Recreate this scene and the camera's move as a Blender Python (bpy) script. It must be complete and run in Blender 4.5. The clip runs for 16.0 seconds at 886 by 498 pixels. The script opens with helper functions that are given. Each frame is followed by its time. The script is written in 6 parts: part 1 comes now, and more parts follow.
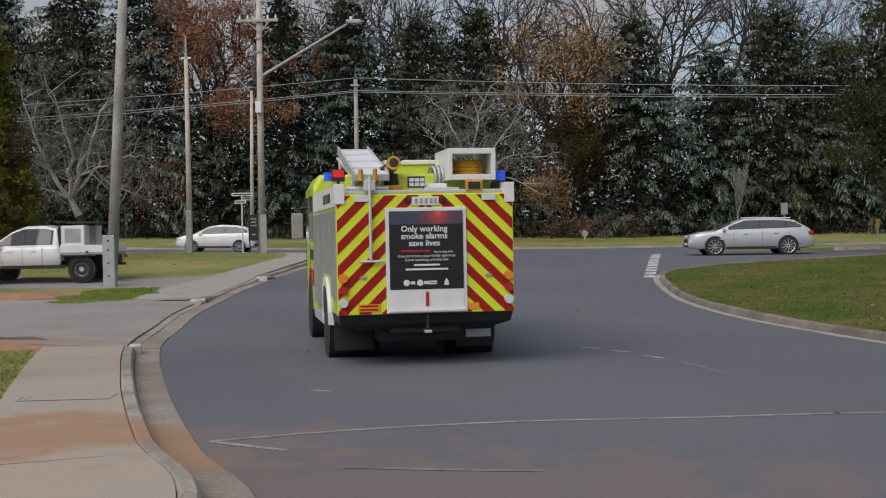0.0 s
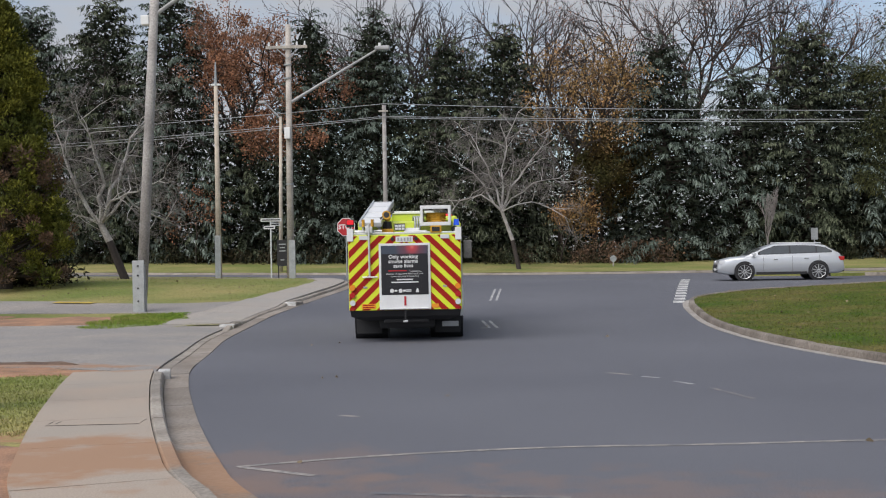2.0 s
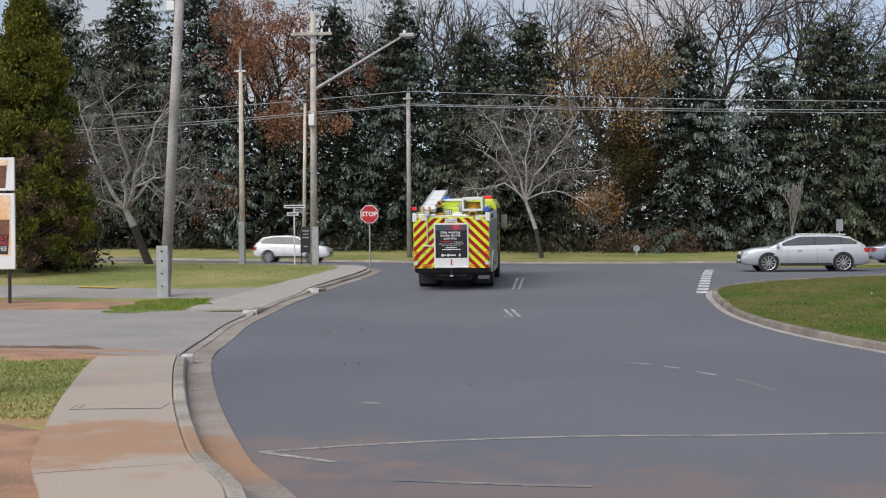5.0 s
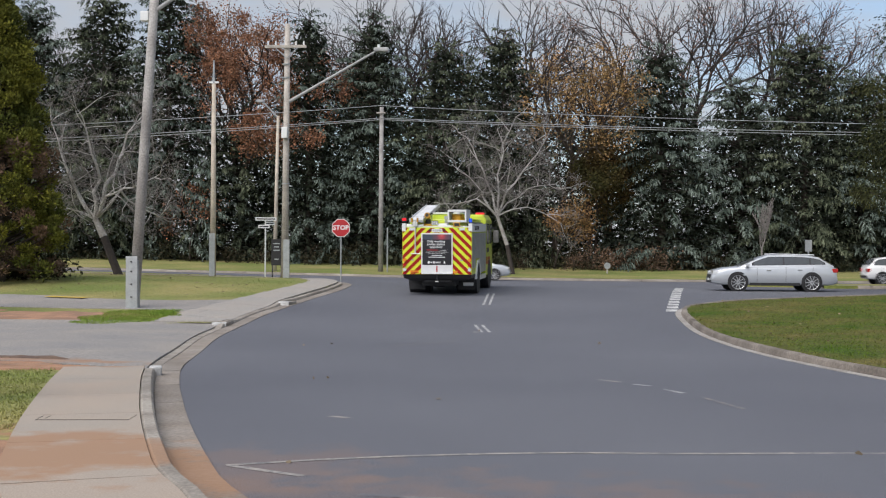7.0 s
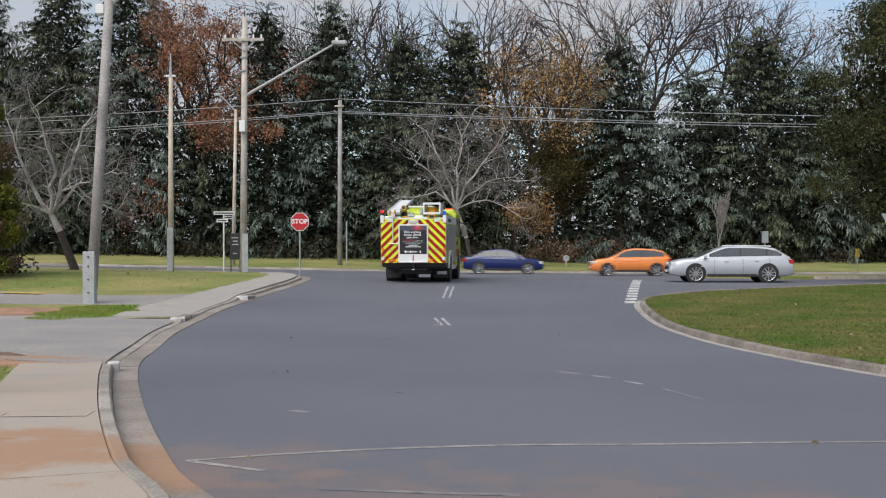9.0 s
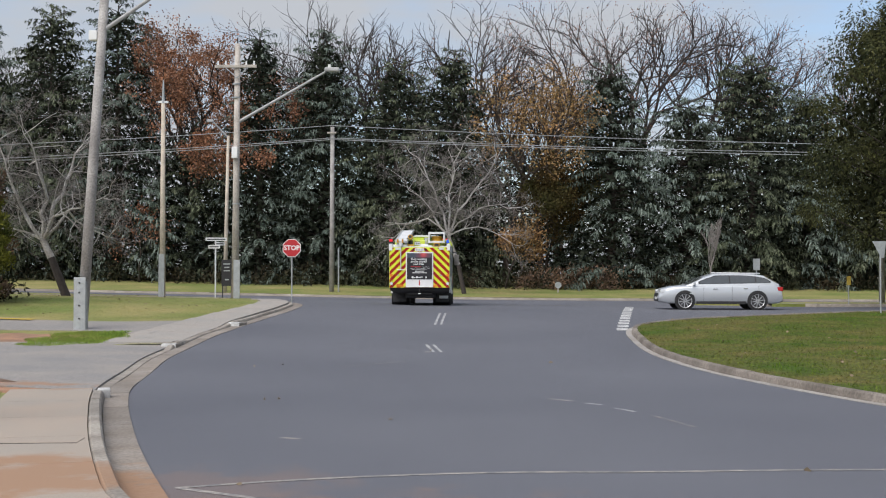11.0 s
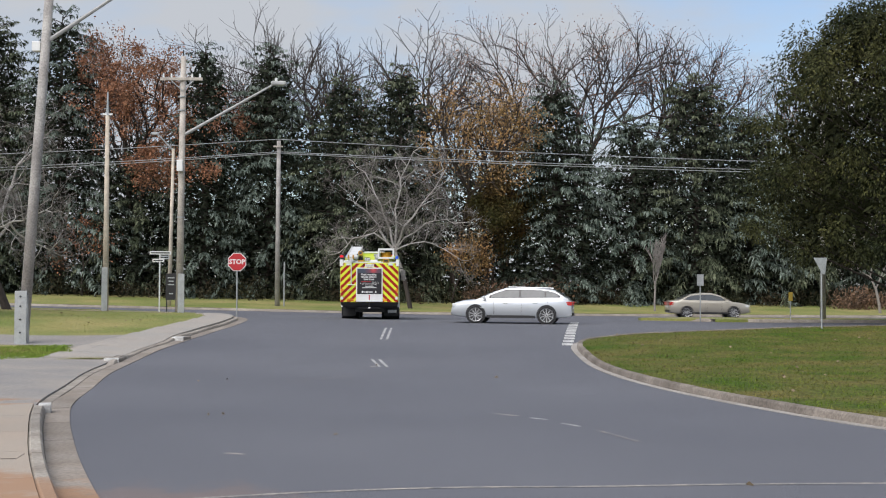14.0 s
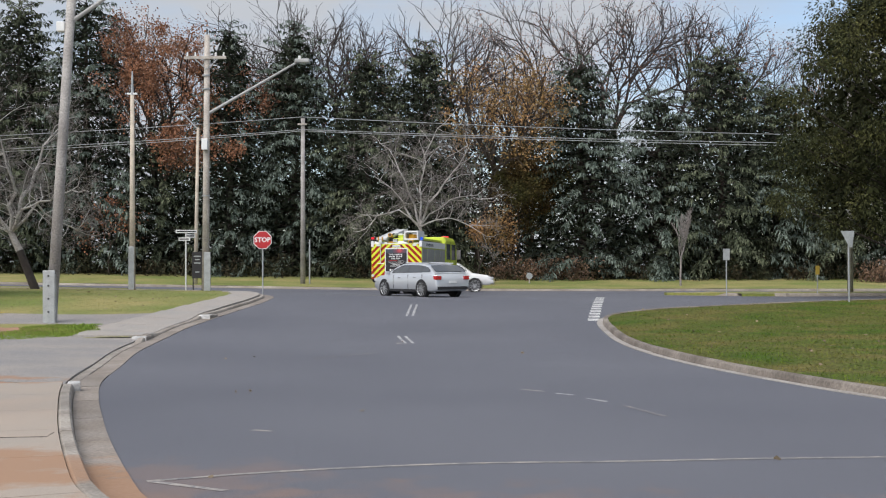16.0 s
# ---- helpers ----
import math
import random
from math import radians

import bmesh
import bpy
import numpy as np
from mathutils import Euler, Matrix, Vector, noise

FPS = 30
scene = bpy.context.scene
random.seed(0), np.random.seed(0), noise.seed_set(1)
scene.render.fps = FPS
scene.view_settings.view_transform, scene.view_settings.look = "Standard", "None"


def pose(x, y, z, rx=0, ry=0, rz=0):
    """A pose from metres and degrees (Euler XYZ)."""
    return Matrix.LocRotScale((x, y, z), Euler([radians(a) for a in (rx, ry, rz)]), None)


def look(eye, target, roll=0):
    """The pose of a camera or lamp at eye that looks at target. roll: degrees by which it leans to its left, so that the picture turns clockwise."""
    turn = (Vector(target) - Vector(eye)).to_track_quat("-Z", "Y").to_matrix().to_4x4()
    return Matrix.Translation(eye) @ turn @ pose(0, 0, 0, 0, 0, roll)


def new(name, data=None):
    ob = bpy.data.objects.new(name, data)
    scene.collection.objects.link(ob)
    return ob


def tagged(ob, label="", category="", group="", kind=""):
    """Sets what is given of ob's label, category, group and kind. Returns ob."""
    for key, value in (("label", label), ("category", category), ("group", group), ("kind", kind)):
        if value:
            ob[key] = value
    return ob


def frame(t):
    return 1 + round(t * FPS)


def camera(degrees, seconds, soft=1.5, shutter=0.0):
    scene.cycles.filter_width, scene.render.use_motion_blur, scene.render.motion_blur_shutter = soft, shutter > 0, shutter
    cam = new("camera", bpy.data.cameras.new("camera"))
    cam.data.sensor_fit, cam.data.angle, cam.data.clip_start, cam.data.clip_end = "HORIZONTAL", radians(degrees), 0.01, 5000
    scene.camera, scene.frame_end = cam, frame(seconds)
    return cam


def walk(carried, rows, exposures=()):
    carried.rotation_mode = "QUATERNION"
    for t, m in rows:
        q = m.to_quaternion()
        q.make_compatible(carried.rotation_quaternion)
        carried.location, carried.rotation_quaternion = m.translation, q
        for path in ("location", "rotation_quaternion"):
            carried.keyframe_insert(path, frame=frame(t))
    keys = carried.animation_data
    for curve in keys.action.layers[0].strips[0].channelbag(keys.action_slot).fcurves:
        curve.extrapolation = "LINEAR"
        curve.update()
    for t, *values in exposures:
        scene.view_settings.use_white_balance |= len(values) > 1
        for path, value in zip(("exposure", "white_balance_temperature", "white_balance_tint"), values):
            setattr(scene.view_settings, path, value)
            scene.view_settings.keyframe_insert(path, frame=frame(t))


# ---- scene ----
# ---------------------------------------------------------------- camera
cam = camera(37.65, 16.0, soft=1.15, shutter=0.3)
EYE = (0.0, 0.0, 1.88)


def aim(yaw, pitch, roll):
    a, b = radians(yaw), radians(pitch)
    way = Vector((-math.sin(a) * math.cos(b), math.cos(a) * math.cos(b), math.sin(b)))
    return look(EYE, Vector(EYE) + way, roll)


PATH = [(0, 2.79, -0.78, -1.11), (0.5, 3.36, -0.68, -0.94), (1, 3.23, 0.23, -0.82), (1.5, 4.19, 0.31, -1.27), (2, 4.01, 0.36, -1.13),
        (2.5, 4.67, 0.28, -1.30), (3, 4.95, 0.06, -0.81), (3.5, 4.89, -0.13, -0.84), (4, 4.81, -0.34, -0.76), (4.2, 4.67, -0.36, -0.85),
        (6.3, 5.78, 0.27, -0.08), (6.5, 5.51, 0.20, -0.14), (7, 3.76, 0.50, 0.24), (7.5, 3.27, 0.23, 0.54), (8, 2.40, 0.12, 0.66),
        (8.5, 2.04, -0.06, 0.07), (9, 1.97, 0.20, -0.10), (9.2, 2.11, 0.32, -0.34), (11.3, 1.41, 1.46, 0.16), (11.5, 1.18, 1.51, 0.20),
        (12, 0.51, 1.88, 0.22), (12.5, 0.00, 1.97, 0.00), (13, -0.31, 2.00, 0.17), (13.5, -0.57, 2.01, 0.26), (14, -0.75, 2.03, 0.20),
        (14.5, 0.83, 1.88, 0.01), (15, 1.07, 1.48, -0.47), (15.5, 0.90, 1.25, -0.21), (16, 0.35, 0.99, -0.24)]
walk(cam, [(t, aim(a, b, c)) for t, a, b, c in PATH], exposures=[(0, 0.0, 6480, 13), (1.5, 0.28, 6390, 13), (4, 0.44, 6320, 13), (9, 0.5, 6320, 12), (16, 0.58, 6340, 12)])

# ---------------------------------------------------------------- sky and sun
world = bpy.data.worlds.new("sky")
scene.world = world
world.use_nodes = True
wn, wl = world.node_tree.nodes, world.node_tree.links
wn.clear()
sky = wn.new("ShaderNodeTexSky")
sky.sky_type, sky.sun_disc = "NISHITA", False
SUN_UP, SUN_TURN = radians(48), radians(215)
sky.sun_elevation, sky.sun_rotation = SUN_UP, SUN_TURN
coord, cloud, ramp, mixc, bg, out = (wn.new(k) for k in ("ShaderNodeTexCoord", "ShaderNodeTexNoise", "ShaderNodeValToRGB", "ShaderNodeMix", "ShaderNodeBackground", "ShaderNodeOutputWorld"))
mapn = wn.new("ShaderNodeMapping")
mapn.inputs["Scale"].default_value = (2.2, 2.2, 5.5)
cloud.inputs["Scale"].default_value, cloud.inputs["Detail"].default_value, cloud.inputs["Roughness"].default_value = 1.3, 6, 0.55
ramp.color_ramp.elements[0].position, ramp.color_ramp.elements[1].position = 0.36, 0.56
mixc.data_type = "RGBA"
mixc.inputs["B"].default_value = (3.55, 3.72, 3.9, 1)
wl.new(coord.outputs["Generated"], mapn.inputs["Vector"])
wl.new(mapn.outputs["Vector"], cloud.inputs["Vector"])
wl.new(cloud.outputs["Fac"], ramp.inputs["Fac"])
wl.new(ramp.outputs["Color"], mixc.inputs["Factor"])
wl.new(sky.outputs["Color"], mixc.inputs["A"])
wl.new(mixc.outputs["Result"], bg.inputs["Color"])
wl.new(bg.outputs["Background"], out.inputs["Surface"])
bg.inputs["Strength"].default_value = 0.105
sun = new("sun", bpy.data.lights.new("sun", "SUN"))
sun.data.energy, sun.data.angle, sun.data.color = 2.6, radians(60), (1.0, 0.95, 0.88)
sun.rotation_euler = (math.pi / 2 - SUN_UP, 0, math.pi - SUN_TURN)

# ---------------------------------------------------------------- materials
MATS = {}


def mat(name, color, rough=0.7, metal=0.0, vary=0.25, scale=3.0, fine=40.0, bump=0.15, second=None, patch=0.5, coat=0.0, island=0.0, obj=0.0, emit=None, trans=0.0, spec=0.5, stains=(), detail=5, stain_most=0.75, grain=0.0, worn=0.0):
    """A procedural surface: a base colour with patches and grain at two scales, relief, and per-piece variation."""
    if name in MATS:
        return MATS[name]
    m = MATS[name] = bpy.data.materials.new(name)
    m.use_nodes = True
    n, l = m.node_tree.nodes, m.node_tree.links
    b = n["Principled BSDF"]
    b.inputs["Roughness"].default_value, b.inputs["Metallic"].default_value = rough, metal
    b.inputs["Coat Weight"].default_value, b.inputs["Specular IOR Level"].default_value = coat, spec
    b.inputs["Coat Roughness"].default_value = 0.06
    b.inputs["Transmission Weight"].default_value = trans
    c1 = (*color, 1)
    c2 = (*(second or [v * (1 - vary) for v in color]), 1)
    tc = n.new("ShaderNodeTexCoord")
    big, small = n.new("ShaderNodeTexNoise"), n.new("ShaderNodeTexNoise")
    big.inputs["Scale"].default_value, big.inputs["Detail"].default_value = scale, detail
    small.inputs["Scale"].default_value, small.inputs["Detail"].default_value = fine, 3
    l.new(tc.outputs["Object"], big.inputs["Vector"])
    l.new(tc.outputs["Object"], small.inputs["Vector"])
    rp = n.new("ShaderNodeValToRGB")
    rp.color_ramp.elements[0].position, rp.color_ramp.elements[1].position = max(0, patch - 0.16), min(1, patch + 0.16)
    rp.color_ramp.elements[0].color, rp.color_ramp.elements[1].color = c1, c2
    l.new(big.outputs["Fac"], rp.inputs["Fac"])
    mul = n.new("ShaderNodeMix")
    mul.data_type, mul.blend_type = "RGBA", "OVERLAY"
    mul.inputs["Factor"].default_value = min(1.0, vary * 1.6)
    l.new(rp.outputs["Color"], mul.inputs["A"])
    speck = small.outputs["Fac"]
    if grain:
        gr = n.new("ShaderNodeMapRange")
        gr.inputs["From Min"].default_value, gr.inputs["From Max"].default_value = 0.36, 0.66
        gr.inputs["To Min"].default_value, gr.inputs["To Max"].default_value = 0.5 - grain, 0.5 + grain
        l.new(speck, gr.inputs["Value"])
        speck = gr.outputs["Result"]
    l.new(speck, mul.inputs["B"])
    last = mul.outputs["Result"]
    if island or obj:
        hsv = n.new("ShaderNodeHueSaturation")
        mr = n.new("ShaderNodeMapRange")
        k = island or obj
        mr.inputs["To Min"].default_value, mr.inputs["To Max"].default_value = 1 - k, 1 + k
        src = n.new("ShaderNodeNewGeometry").outputs["Random Per Island"] if island else n.new("ShaderNodeObjectInfo").outputs["Random"]
        l.new(src, mr.inputs["Value"])
        l.new(mr.outputs["Result"], hsv.inputs["Value"])
        l.new(last, hsv.inputs["Color"])
        last = hsv.outputs["Color"]
    for cx, cy, rx, ry in stains:
        # red earth carried onto the surface, with a ragged edge
        sc = n.new("ShaderNodeVectorMath")
        sc.operation = "MULTIPLY_ADD"
        sc.inputs[1].default_value, sc.inputs[2].default_value = (1 / rx, 1 / ry, 0), (-cx / rx, -cy / ry, 0)
        l.new(tc.outputs["Object"], sc.inputs[0])
        ln = n.new("ShaderNodeVectorMath")
        ln.operation = "LENGTH"
        l.new(sc.outputs[0], ln.inputs[0])
        ns = n.new("ShaderNodeTexNoise")
        ns.inputs["Scale"].default_value, ns.inputs["Detail"].default_value, ns.inputs["Roughness"].default_value = 1.5, 10, 0.62
        l.new(tc.outputs["Object"], ns.inputs["Vector"])
        ad = n.new("ShaderNodeMath")
        ad.operation = "MULTIPLY_ADD"
        ad.inputs[1].default_value = 2.6
        l.new(ns.outputs["Fac"], ad.inputs[0])
        l.new(ln.outputs["Value"], ad.inputs[2])
        mr2 = n.new("ShaderNodeMapRange")
        mr2.inputs["From Min"].default_value, mr2.inputs["From Max"].default_value = 2.25, 1.75
        mr2.inputs["To Max"].default_value = stain_most
        l.new(ad.outputs[0], mr2.inputs["Value"])
        mx = n.new("ShaderNodeMix")
        mx.data_type = "RGBA"
        mx.inputs["B"].default_value = (0.31, 0.17, 0.09, 1)
        l.new(mr2.outputs["Result"], mx.inputs["Factor"])
        l.new(last, mx.inputs["A"])
        last = mx.outputs["Result"]
    l.new(last, b.inputs["Base Color"])
    if worn:
        # paint rubbed through to the road in flecks
        wr_ = n.new("ShaderNodeTexNoise")
        wr_.inputs["Scale"].default_value, wr_.inputs["Detail"].default_value, wr_.inputs["Roughness"].default_value = 5.0, 9, 0.7
        l.new(tc.outputs["Object"], wr_.inputs["Vector"])
        al = n.new("ShaderNodeMapRange")
        al.inputs["From Min"].default_value, al.inputs["From Max"].default_value = worn - 0.10, worn + 0.12
        l.new(wr_.outputs["Fac"], al.inputs["Value"])
        thru = n.new("ShaderNodeMix")
        thru.data_type = "RGBA"
        thru.inputs["A"].default_value = (0.112, 0.116, 0.133, 1)
        l.new(al.outputs["Result"], thru.inputs["Factor"])
        l.new(last, thru.inputs["B"])
        l.new(thru.outputs["Result"], b.inputs["Base Color"])
    if bump:
        bp = n.new("ShaderNodeBump")
        bp.inputs["Strength"].default_value, bp.inputs["Distance"].default_value = bump, 0.02
        l.new(small.outputs["Fac"], bp.inputs["Height"])
        l.new(bp.outputs["Normal"], b.inputs["Normal"])
    if emit:
        b.inputs["Emission Color"].default_value, b.inputs["Emission Strength"].default_value = (*emit[0], 1), emit[1]
    return m


ASPHALT = mat("asphalt", (0.096, 0.100, 0.118), 0.85, scale=0.11, fine=75, vary=0.5, second=(0.124, 0.128, 0.146), bump=0.12, stains=[(-2.5, 11.6, 1.5, 1.7), (-0.6, 9.4, 4.5, 2.2)], detail=8, stain_most=0.2, grain=0.34)
OLD_ASPHALT = mat("old_asphalt", (0.225, 0.217, 0.212), 0.9, scale=0.5, fine=30, vary=0.4, second=(0.285, 0.26, 0.235), bump=0.3, stains=[(-9.5, 22.2, 3.5, 0.8)], detail=9, grain=0.25)
CONCRETE = mat("concrete", (0.325, 0.285, 0.24), 0.9, scale=0.7, fine=70, vary=0.3, second=(0.37, 0.30, 0.24), bump=0.06, stains=[(-4.4, 11.4, 2.4, 1.7), (-7.2, 21.0, 2.0, 0.7)], detail=9, stain_most=0.8, grain=0.16)
PATH_GREY = mat("grey_concrete", (0.30, 0.285, 0.262), 0.9, scale=0.7, fine=28, vary=0.3, second=(0.345, 0.31, 0.275), bump=0.2, detail=9, grain=0.22)
KERB = mat("kerb_concrete", (0.33, 0.30, 0.26), 0.9, scale=1.2, fine=22, vary=0.4, second=(0.215, 0.188, 0.16), bump=0.3, obj=0.15, stains=[(-3.6, 11.5, 1.2, 1.0), (-7.4, 21.3, 1.6, 0.8)], detail=10, grain=0.14)
GUTTER = mat("gutter_concrete", (0.265, 0.235, 0.205), 0.9, scale=1.1, fine=20, vary=0.35, second=(0.20, 0.168, 0.138), bump=0.25, obj=0.14, stains=[(-3.0, 11.4, 2.0, 1.9)], detail=10, stain_most=0.75, grain=0.14)
DIRT = mat("red_dirt", (0.36, 0.20, 0.12), 0.95, scale=1.5, fine=40, vary=0.35, second=(0.215, 0.130, 0.085), bump=0.35, detail=10, grain=0.14)
DARK_DIRT = mat("dark_soil", (0.10, 0.065, 0.05), 0.95, scale=2.0, fine=14, vary=0.4, second=(0.17, 0.11, 0.075), bump=0.6, detail=9)
TURF = mat("turf", (0.135, 0.17, 0.034), 0.95, scale=0.28, fine=14, vary=0.5, second=(0.27, 0.235, 0.085), bump=0.6, stains=[(-6.5, 9.9, 8.0, 4.4), (-12.0, 22.5, 6.0, 1.3), (-17.0, 36.2, 7.0, 2.4)], stain_most=0.95)
TURF_GREEN = mat("green_turf", (0.050, 0.085, 0.008), 0.95, scale=0.55, fine=14, vary=0.5, second=(0.118, 0.104, 0.030), bump=0.6, detail=8, grain=0.3, spec=0.2)
GRASS_GREEN = mat("green_grass_blades", (0.072, 0.130, 0.010), 0.85, scale=0.55, fine=6, vary=0.3, second=(0.150, 0.132, 0.042), bump=0, island=0.4, detail=8, spec=0.2)
TUFT = mat("lush_grass_blades", (0.135, 0.225, 0.028), 0.85, scale=0.8, fine=6, vary=0.4, second=(0.19, 0.235, 0.05), bump=0, island=0.3, spec=0.2)
GRASS = mat("grass_blades", (0.165, 0.215, 0.042), 0.8, scale=0.28, fine=6, vary=0.4, second=(0.28, 0.25, 0.09), bump=0, island=0.35)
PAINT_WHITE = mat("road_paint", (0.62, 0.62, 0.6), 0.8, scale=3, fine=25, vary=0.35, second=(0.32, 0.32, 0.32), bump=0.1)
PAINT_WORN = mat("worn_road_paint", (0.36, 0.325, 0.29), 0.9, scale=3.5, fine=20, vary=0.3, second=(0.25, 0.235, 0.22), bump=0.0, detail=10, patch=0.5, worn=0.44)
PAINT_FAINT = mat("faint_dusty_paint", (0.27, 0.24, 0.215), 0.85, scale=3.0, fine=75, vary=0.3, second=(0.20, 0.185, 0.175), bump=0.12, detail=10, worn=0.51)
PAINT_YELLOW = mat("yellow_paint", (0.5, 0.36, 0.06), 0.8, scale=3, fine=25, vary=0.3)
TIMBER = mat("weathered_timber", (0.48, 0.44, 0.395), 0.9, scale=2, fine=22, vary=0.35, bump=0.4)
TIMBER_PALE = mat("pale_timber", (0.54, 0.475, 0.39), 0.9, scale=2, fine=22, vary=0.3, bump=0.4)
POLE_GREY = mat("grey_concrete_pole", (0.36, 0.345, 0.33), 0.9, scale=1.5, fine=20, vary=0.35, second=(0.225, 0.212, 0.203), bump=0.4)
GALV = mat("galvanised_steel", (0.42, 0.44, 0.45), 0.5, metal=0.6, scale=4, fine=30, vary=0.2, bump=0.05)
ALU = mat("aluminium", (0.72, 0.73, 0.73), 0.35, metal=0.6, scale=4, fine=40, vary=0.12, bump=0.03)
WHITE = mat("white_paint", (0.72, 0.73, 0.73), 0.4, scale=2, fine=30, vary=0.1, bump=0.0)
BLACK = mat("black_plastic", (0.018, 0.018, 0.02), 0.6, scale=4, fine=40, vary=0.2, bump=0.05)
RUBBER = mat("tyre_rubber", (0.02, 0.02, 0.021), 0.85, scale=6, fine=60, vary=0.3, bump=0.1)
WIRE = mat("cable_black", (0.30, 0.31, 0.32), 0.6, scale=2, fine=10, vary=0.1, bump=0)
SIGN_RED = mat("sign_red", (0.44, 0.016, 0.022), 0.45, scale=2, fine=20, vary=0.12, bump=0)
KERB_DARK = mat("dirty_kerb_concrete", (0.235, 0.205, 0.175), 0.9, scale=1.2, fine=22, vary=0.4, second=(0.125, 0.105, 0.088), bump=0.3, obj=0.15, detail=10, grain=0.16)
GUTTER_PALE = mat("pale_gutter_concrete", (0.35, 0.33, 0.305), 0.9, scale=1.1, fine=20, vary=0.35, second=(0.27, 0.245, 0.22), bump=0.2, obj=0.12, detail=10, grain=0.14)
PAINT_DULL = mat("dull_road_paint", (0.46, 0.46, 0.45), 0.85, scale=3, fine=25, vary=0.35, second=(0.28, 0.28, 0.285), bump=0.0, worn=0.42)
BARK_DARK = mat("dark_bark", (0.055, 0.042, 0.034), 0.95, scale=3, fine=16, vary=0.4, bump=0.6)
BARK_PALE = mat("pale_bark", (0.47, 0.46, 0.445), 0.9, scale=1.6, fine=14, vary=0.45, second=(0.33, 0.305, 0.285), bump=0.5)
BARK_GREY = mat("grey_twig_bark", (0.30, 0.27, 0.25), 0.9, scale=1.2, fine=10, vary=0.3, bump=0.2)
BARK_TWIG = mat("twig_bark", (0.050, 0.040, 0.036), 0.9, scale=1.2, fine=10, vary=0.3, bump=0.2)
BARK_MID = mat("grey_brown_bark", (0.24, 0.215, 0.195), 0.9, scale=2.4, fine=14, vary=0.4, second=(0.38, 0.36, 0.345), bump=0.4)
BARK_HAZE = mat("grey_brown_twig_bark", (0.22, 0.20, 0.19), 0.9, scale=1.2, fine=10, vary=0.3, bump=0.2)
LAMP_GREY = mat("dull_lamp_steel", (0.40, 0.405, 0.41), 0.65, metal=0.2, scale=3, fine=30, vary=0.25, bump=0.05)
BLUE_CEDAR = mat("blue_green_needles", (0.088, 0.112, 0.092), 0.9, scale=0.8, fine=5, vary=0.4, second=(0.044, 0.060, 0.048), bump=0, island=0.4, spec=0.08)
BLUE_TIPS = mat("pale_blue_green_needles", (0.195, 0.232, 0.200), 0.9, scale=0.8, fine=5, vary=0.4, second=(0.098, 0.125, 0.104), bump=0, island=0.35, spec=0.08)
GREEN_TIPS = mat("pale_green_needles", (0.150, 0.165, 0.110), 0.9, scale=0.8, fine=5, vary=0.4, second=(0.068, 0.082, 0.054), bump=0, island=0.35, spec=0.08)
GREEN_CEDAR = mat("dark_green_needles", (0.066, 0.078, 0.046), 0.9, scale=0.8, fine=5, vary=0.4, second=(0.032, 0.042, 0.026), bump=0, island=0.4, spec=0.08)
GOLD_CYPRESS = mat("golden_green_foliage", (0.165, 0.160, 0.024), 0.85, scale=0.9, fine=5, vary=0.4, second=(0.062, 0.076, 0.018), bump=0, island=0.55, spec=0.15)
OAK_LEAF = mat("rust_brown_leaves", (0.27, 0.118, 0.062), 0.8, scale=0.5, fine=5, vary=0.4, second=(0.18, 0.085, 0.045), bump=0, island=0.5)
AMBER_LEAF = mat("amber_leaves", (0.30, 0.165, 0.065), 0.8, scale=0.4, fine=5, vary=0.4, second=(0.17, 0.115, 0.035), bump=0, island=0.5)
AMBER_GREEN = mat("dull_olive_leaves", (0.045, 0.046, 0.014), 0.85, scale=0.4, fine=5, vary=0.4, second=(0.075, 0.040, 0.014), bump=0, island=0.5, spec=0.2)
# darker needle colour that paints the shade deep in the cedar crowns
NEEDLE_SHADE = mat("shade_coloured_needles", (0.040, 0.048, 0.034), 0.95, scale=0.8, fine=5, vary=0.3, bump=0, island=0.3, spec=0.05)
GUM_LEAF = mat("dark_olive_leaves", (0.058, 0.058, 0.018), 0.8, scale=0.45, fine=5, vary=0.4, second=(0.017, 0.024, 0.009), bump=0, island=0.65, spec=0.2)
# darker copy of the leaf colour, painting shade inside the broadleaf crown
GUM_SHADE = mat("shade_coloured_leaves", (0.022, 0.025, 0.010), 0.9, scale=0.5, fine=5, vary=0.3, bump=0, island=0.4, spec=0.1)
DEAD_LEAF = mat("dead_brown_leaves", (0.17, 0.10, 0.06), 0.85, scale=0.6, fine=5, vary=0.4, second=(0.09, 0.06, 0.04), bump=0, island=0.5)
SCRUB_LEAF = mat("scrub_leaves", (0.030, 0.040, 0.020), 0.85, scale=0.35, fine=5, vary=0.4, second=(0.048, 0.034, 0.022), bump=0, island=0.5, spec=0.15)
GLASS = mat("dark_glass", (0.085, 0.092, 0.098), 0.05, scale=1, fine=5, vary=0.1, bump=0, spec=0.6)
CHROME = mat("chrome", (0.7, 0.7, 0.7), 0.18, metal=1.0, vary=0.05, bump=0)
RIM = mat("alloy_rim", (0.58, 0.59, 0.60), 0.35, metal=0.6, vary=0.1, bump=0)
TAIL_RED = mat("tail_lamp_red", (0.42, 0.012, 0.015), 0.2, vary=0.1, bump=0, coat=0.6)
AMBER = mat("amber_lens", (0.75, 0.26, 0.02), 0.25, vary=0.1, bump=0, coat=0.6)
CLEAR_LENS = mat("clear_lens", (0.62, 0.64, 0.66), 0.15, vary=0.05, bump=0, coat=0.6)


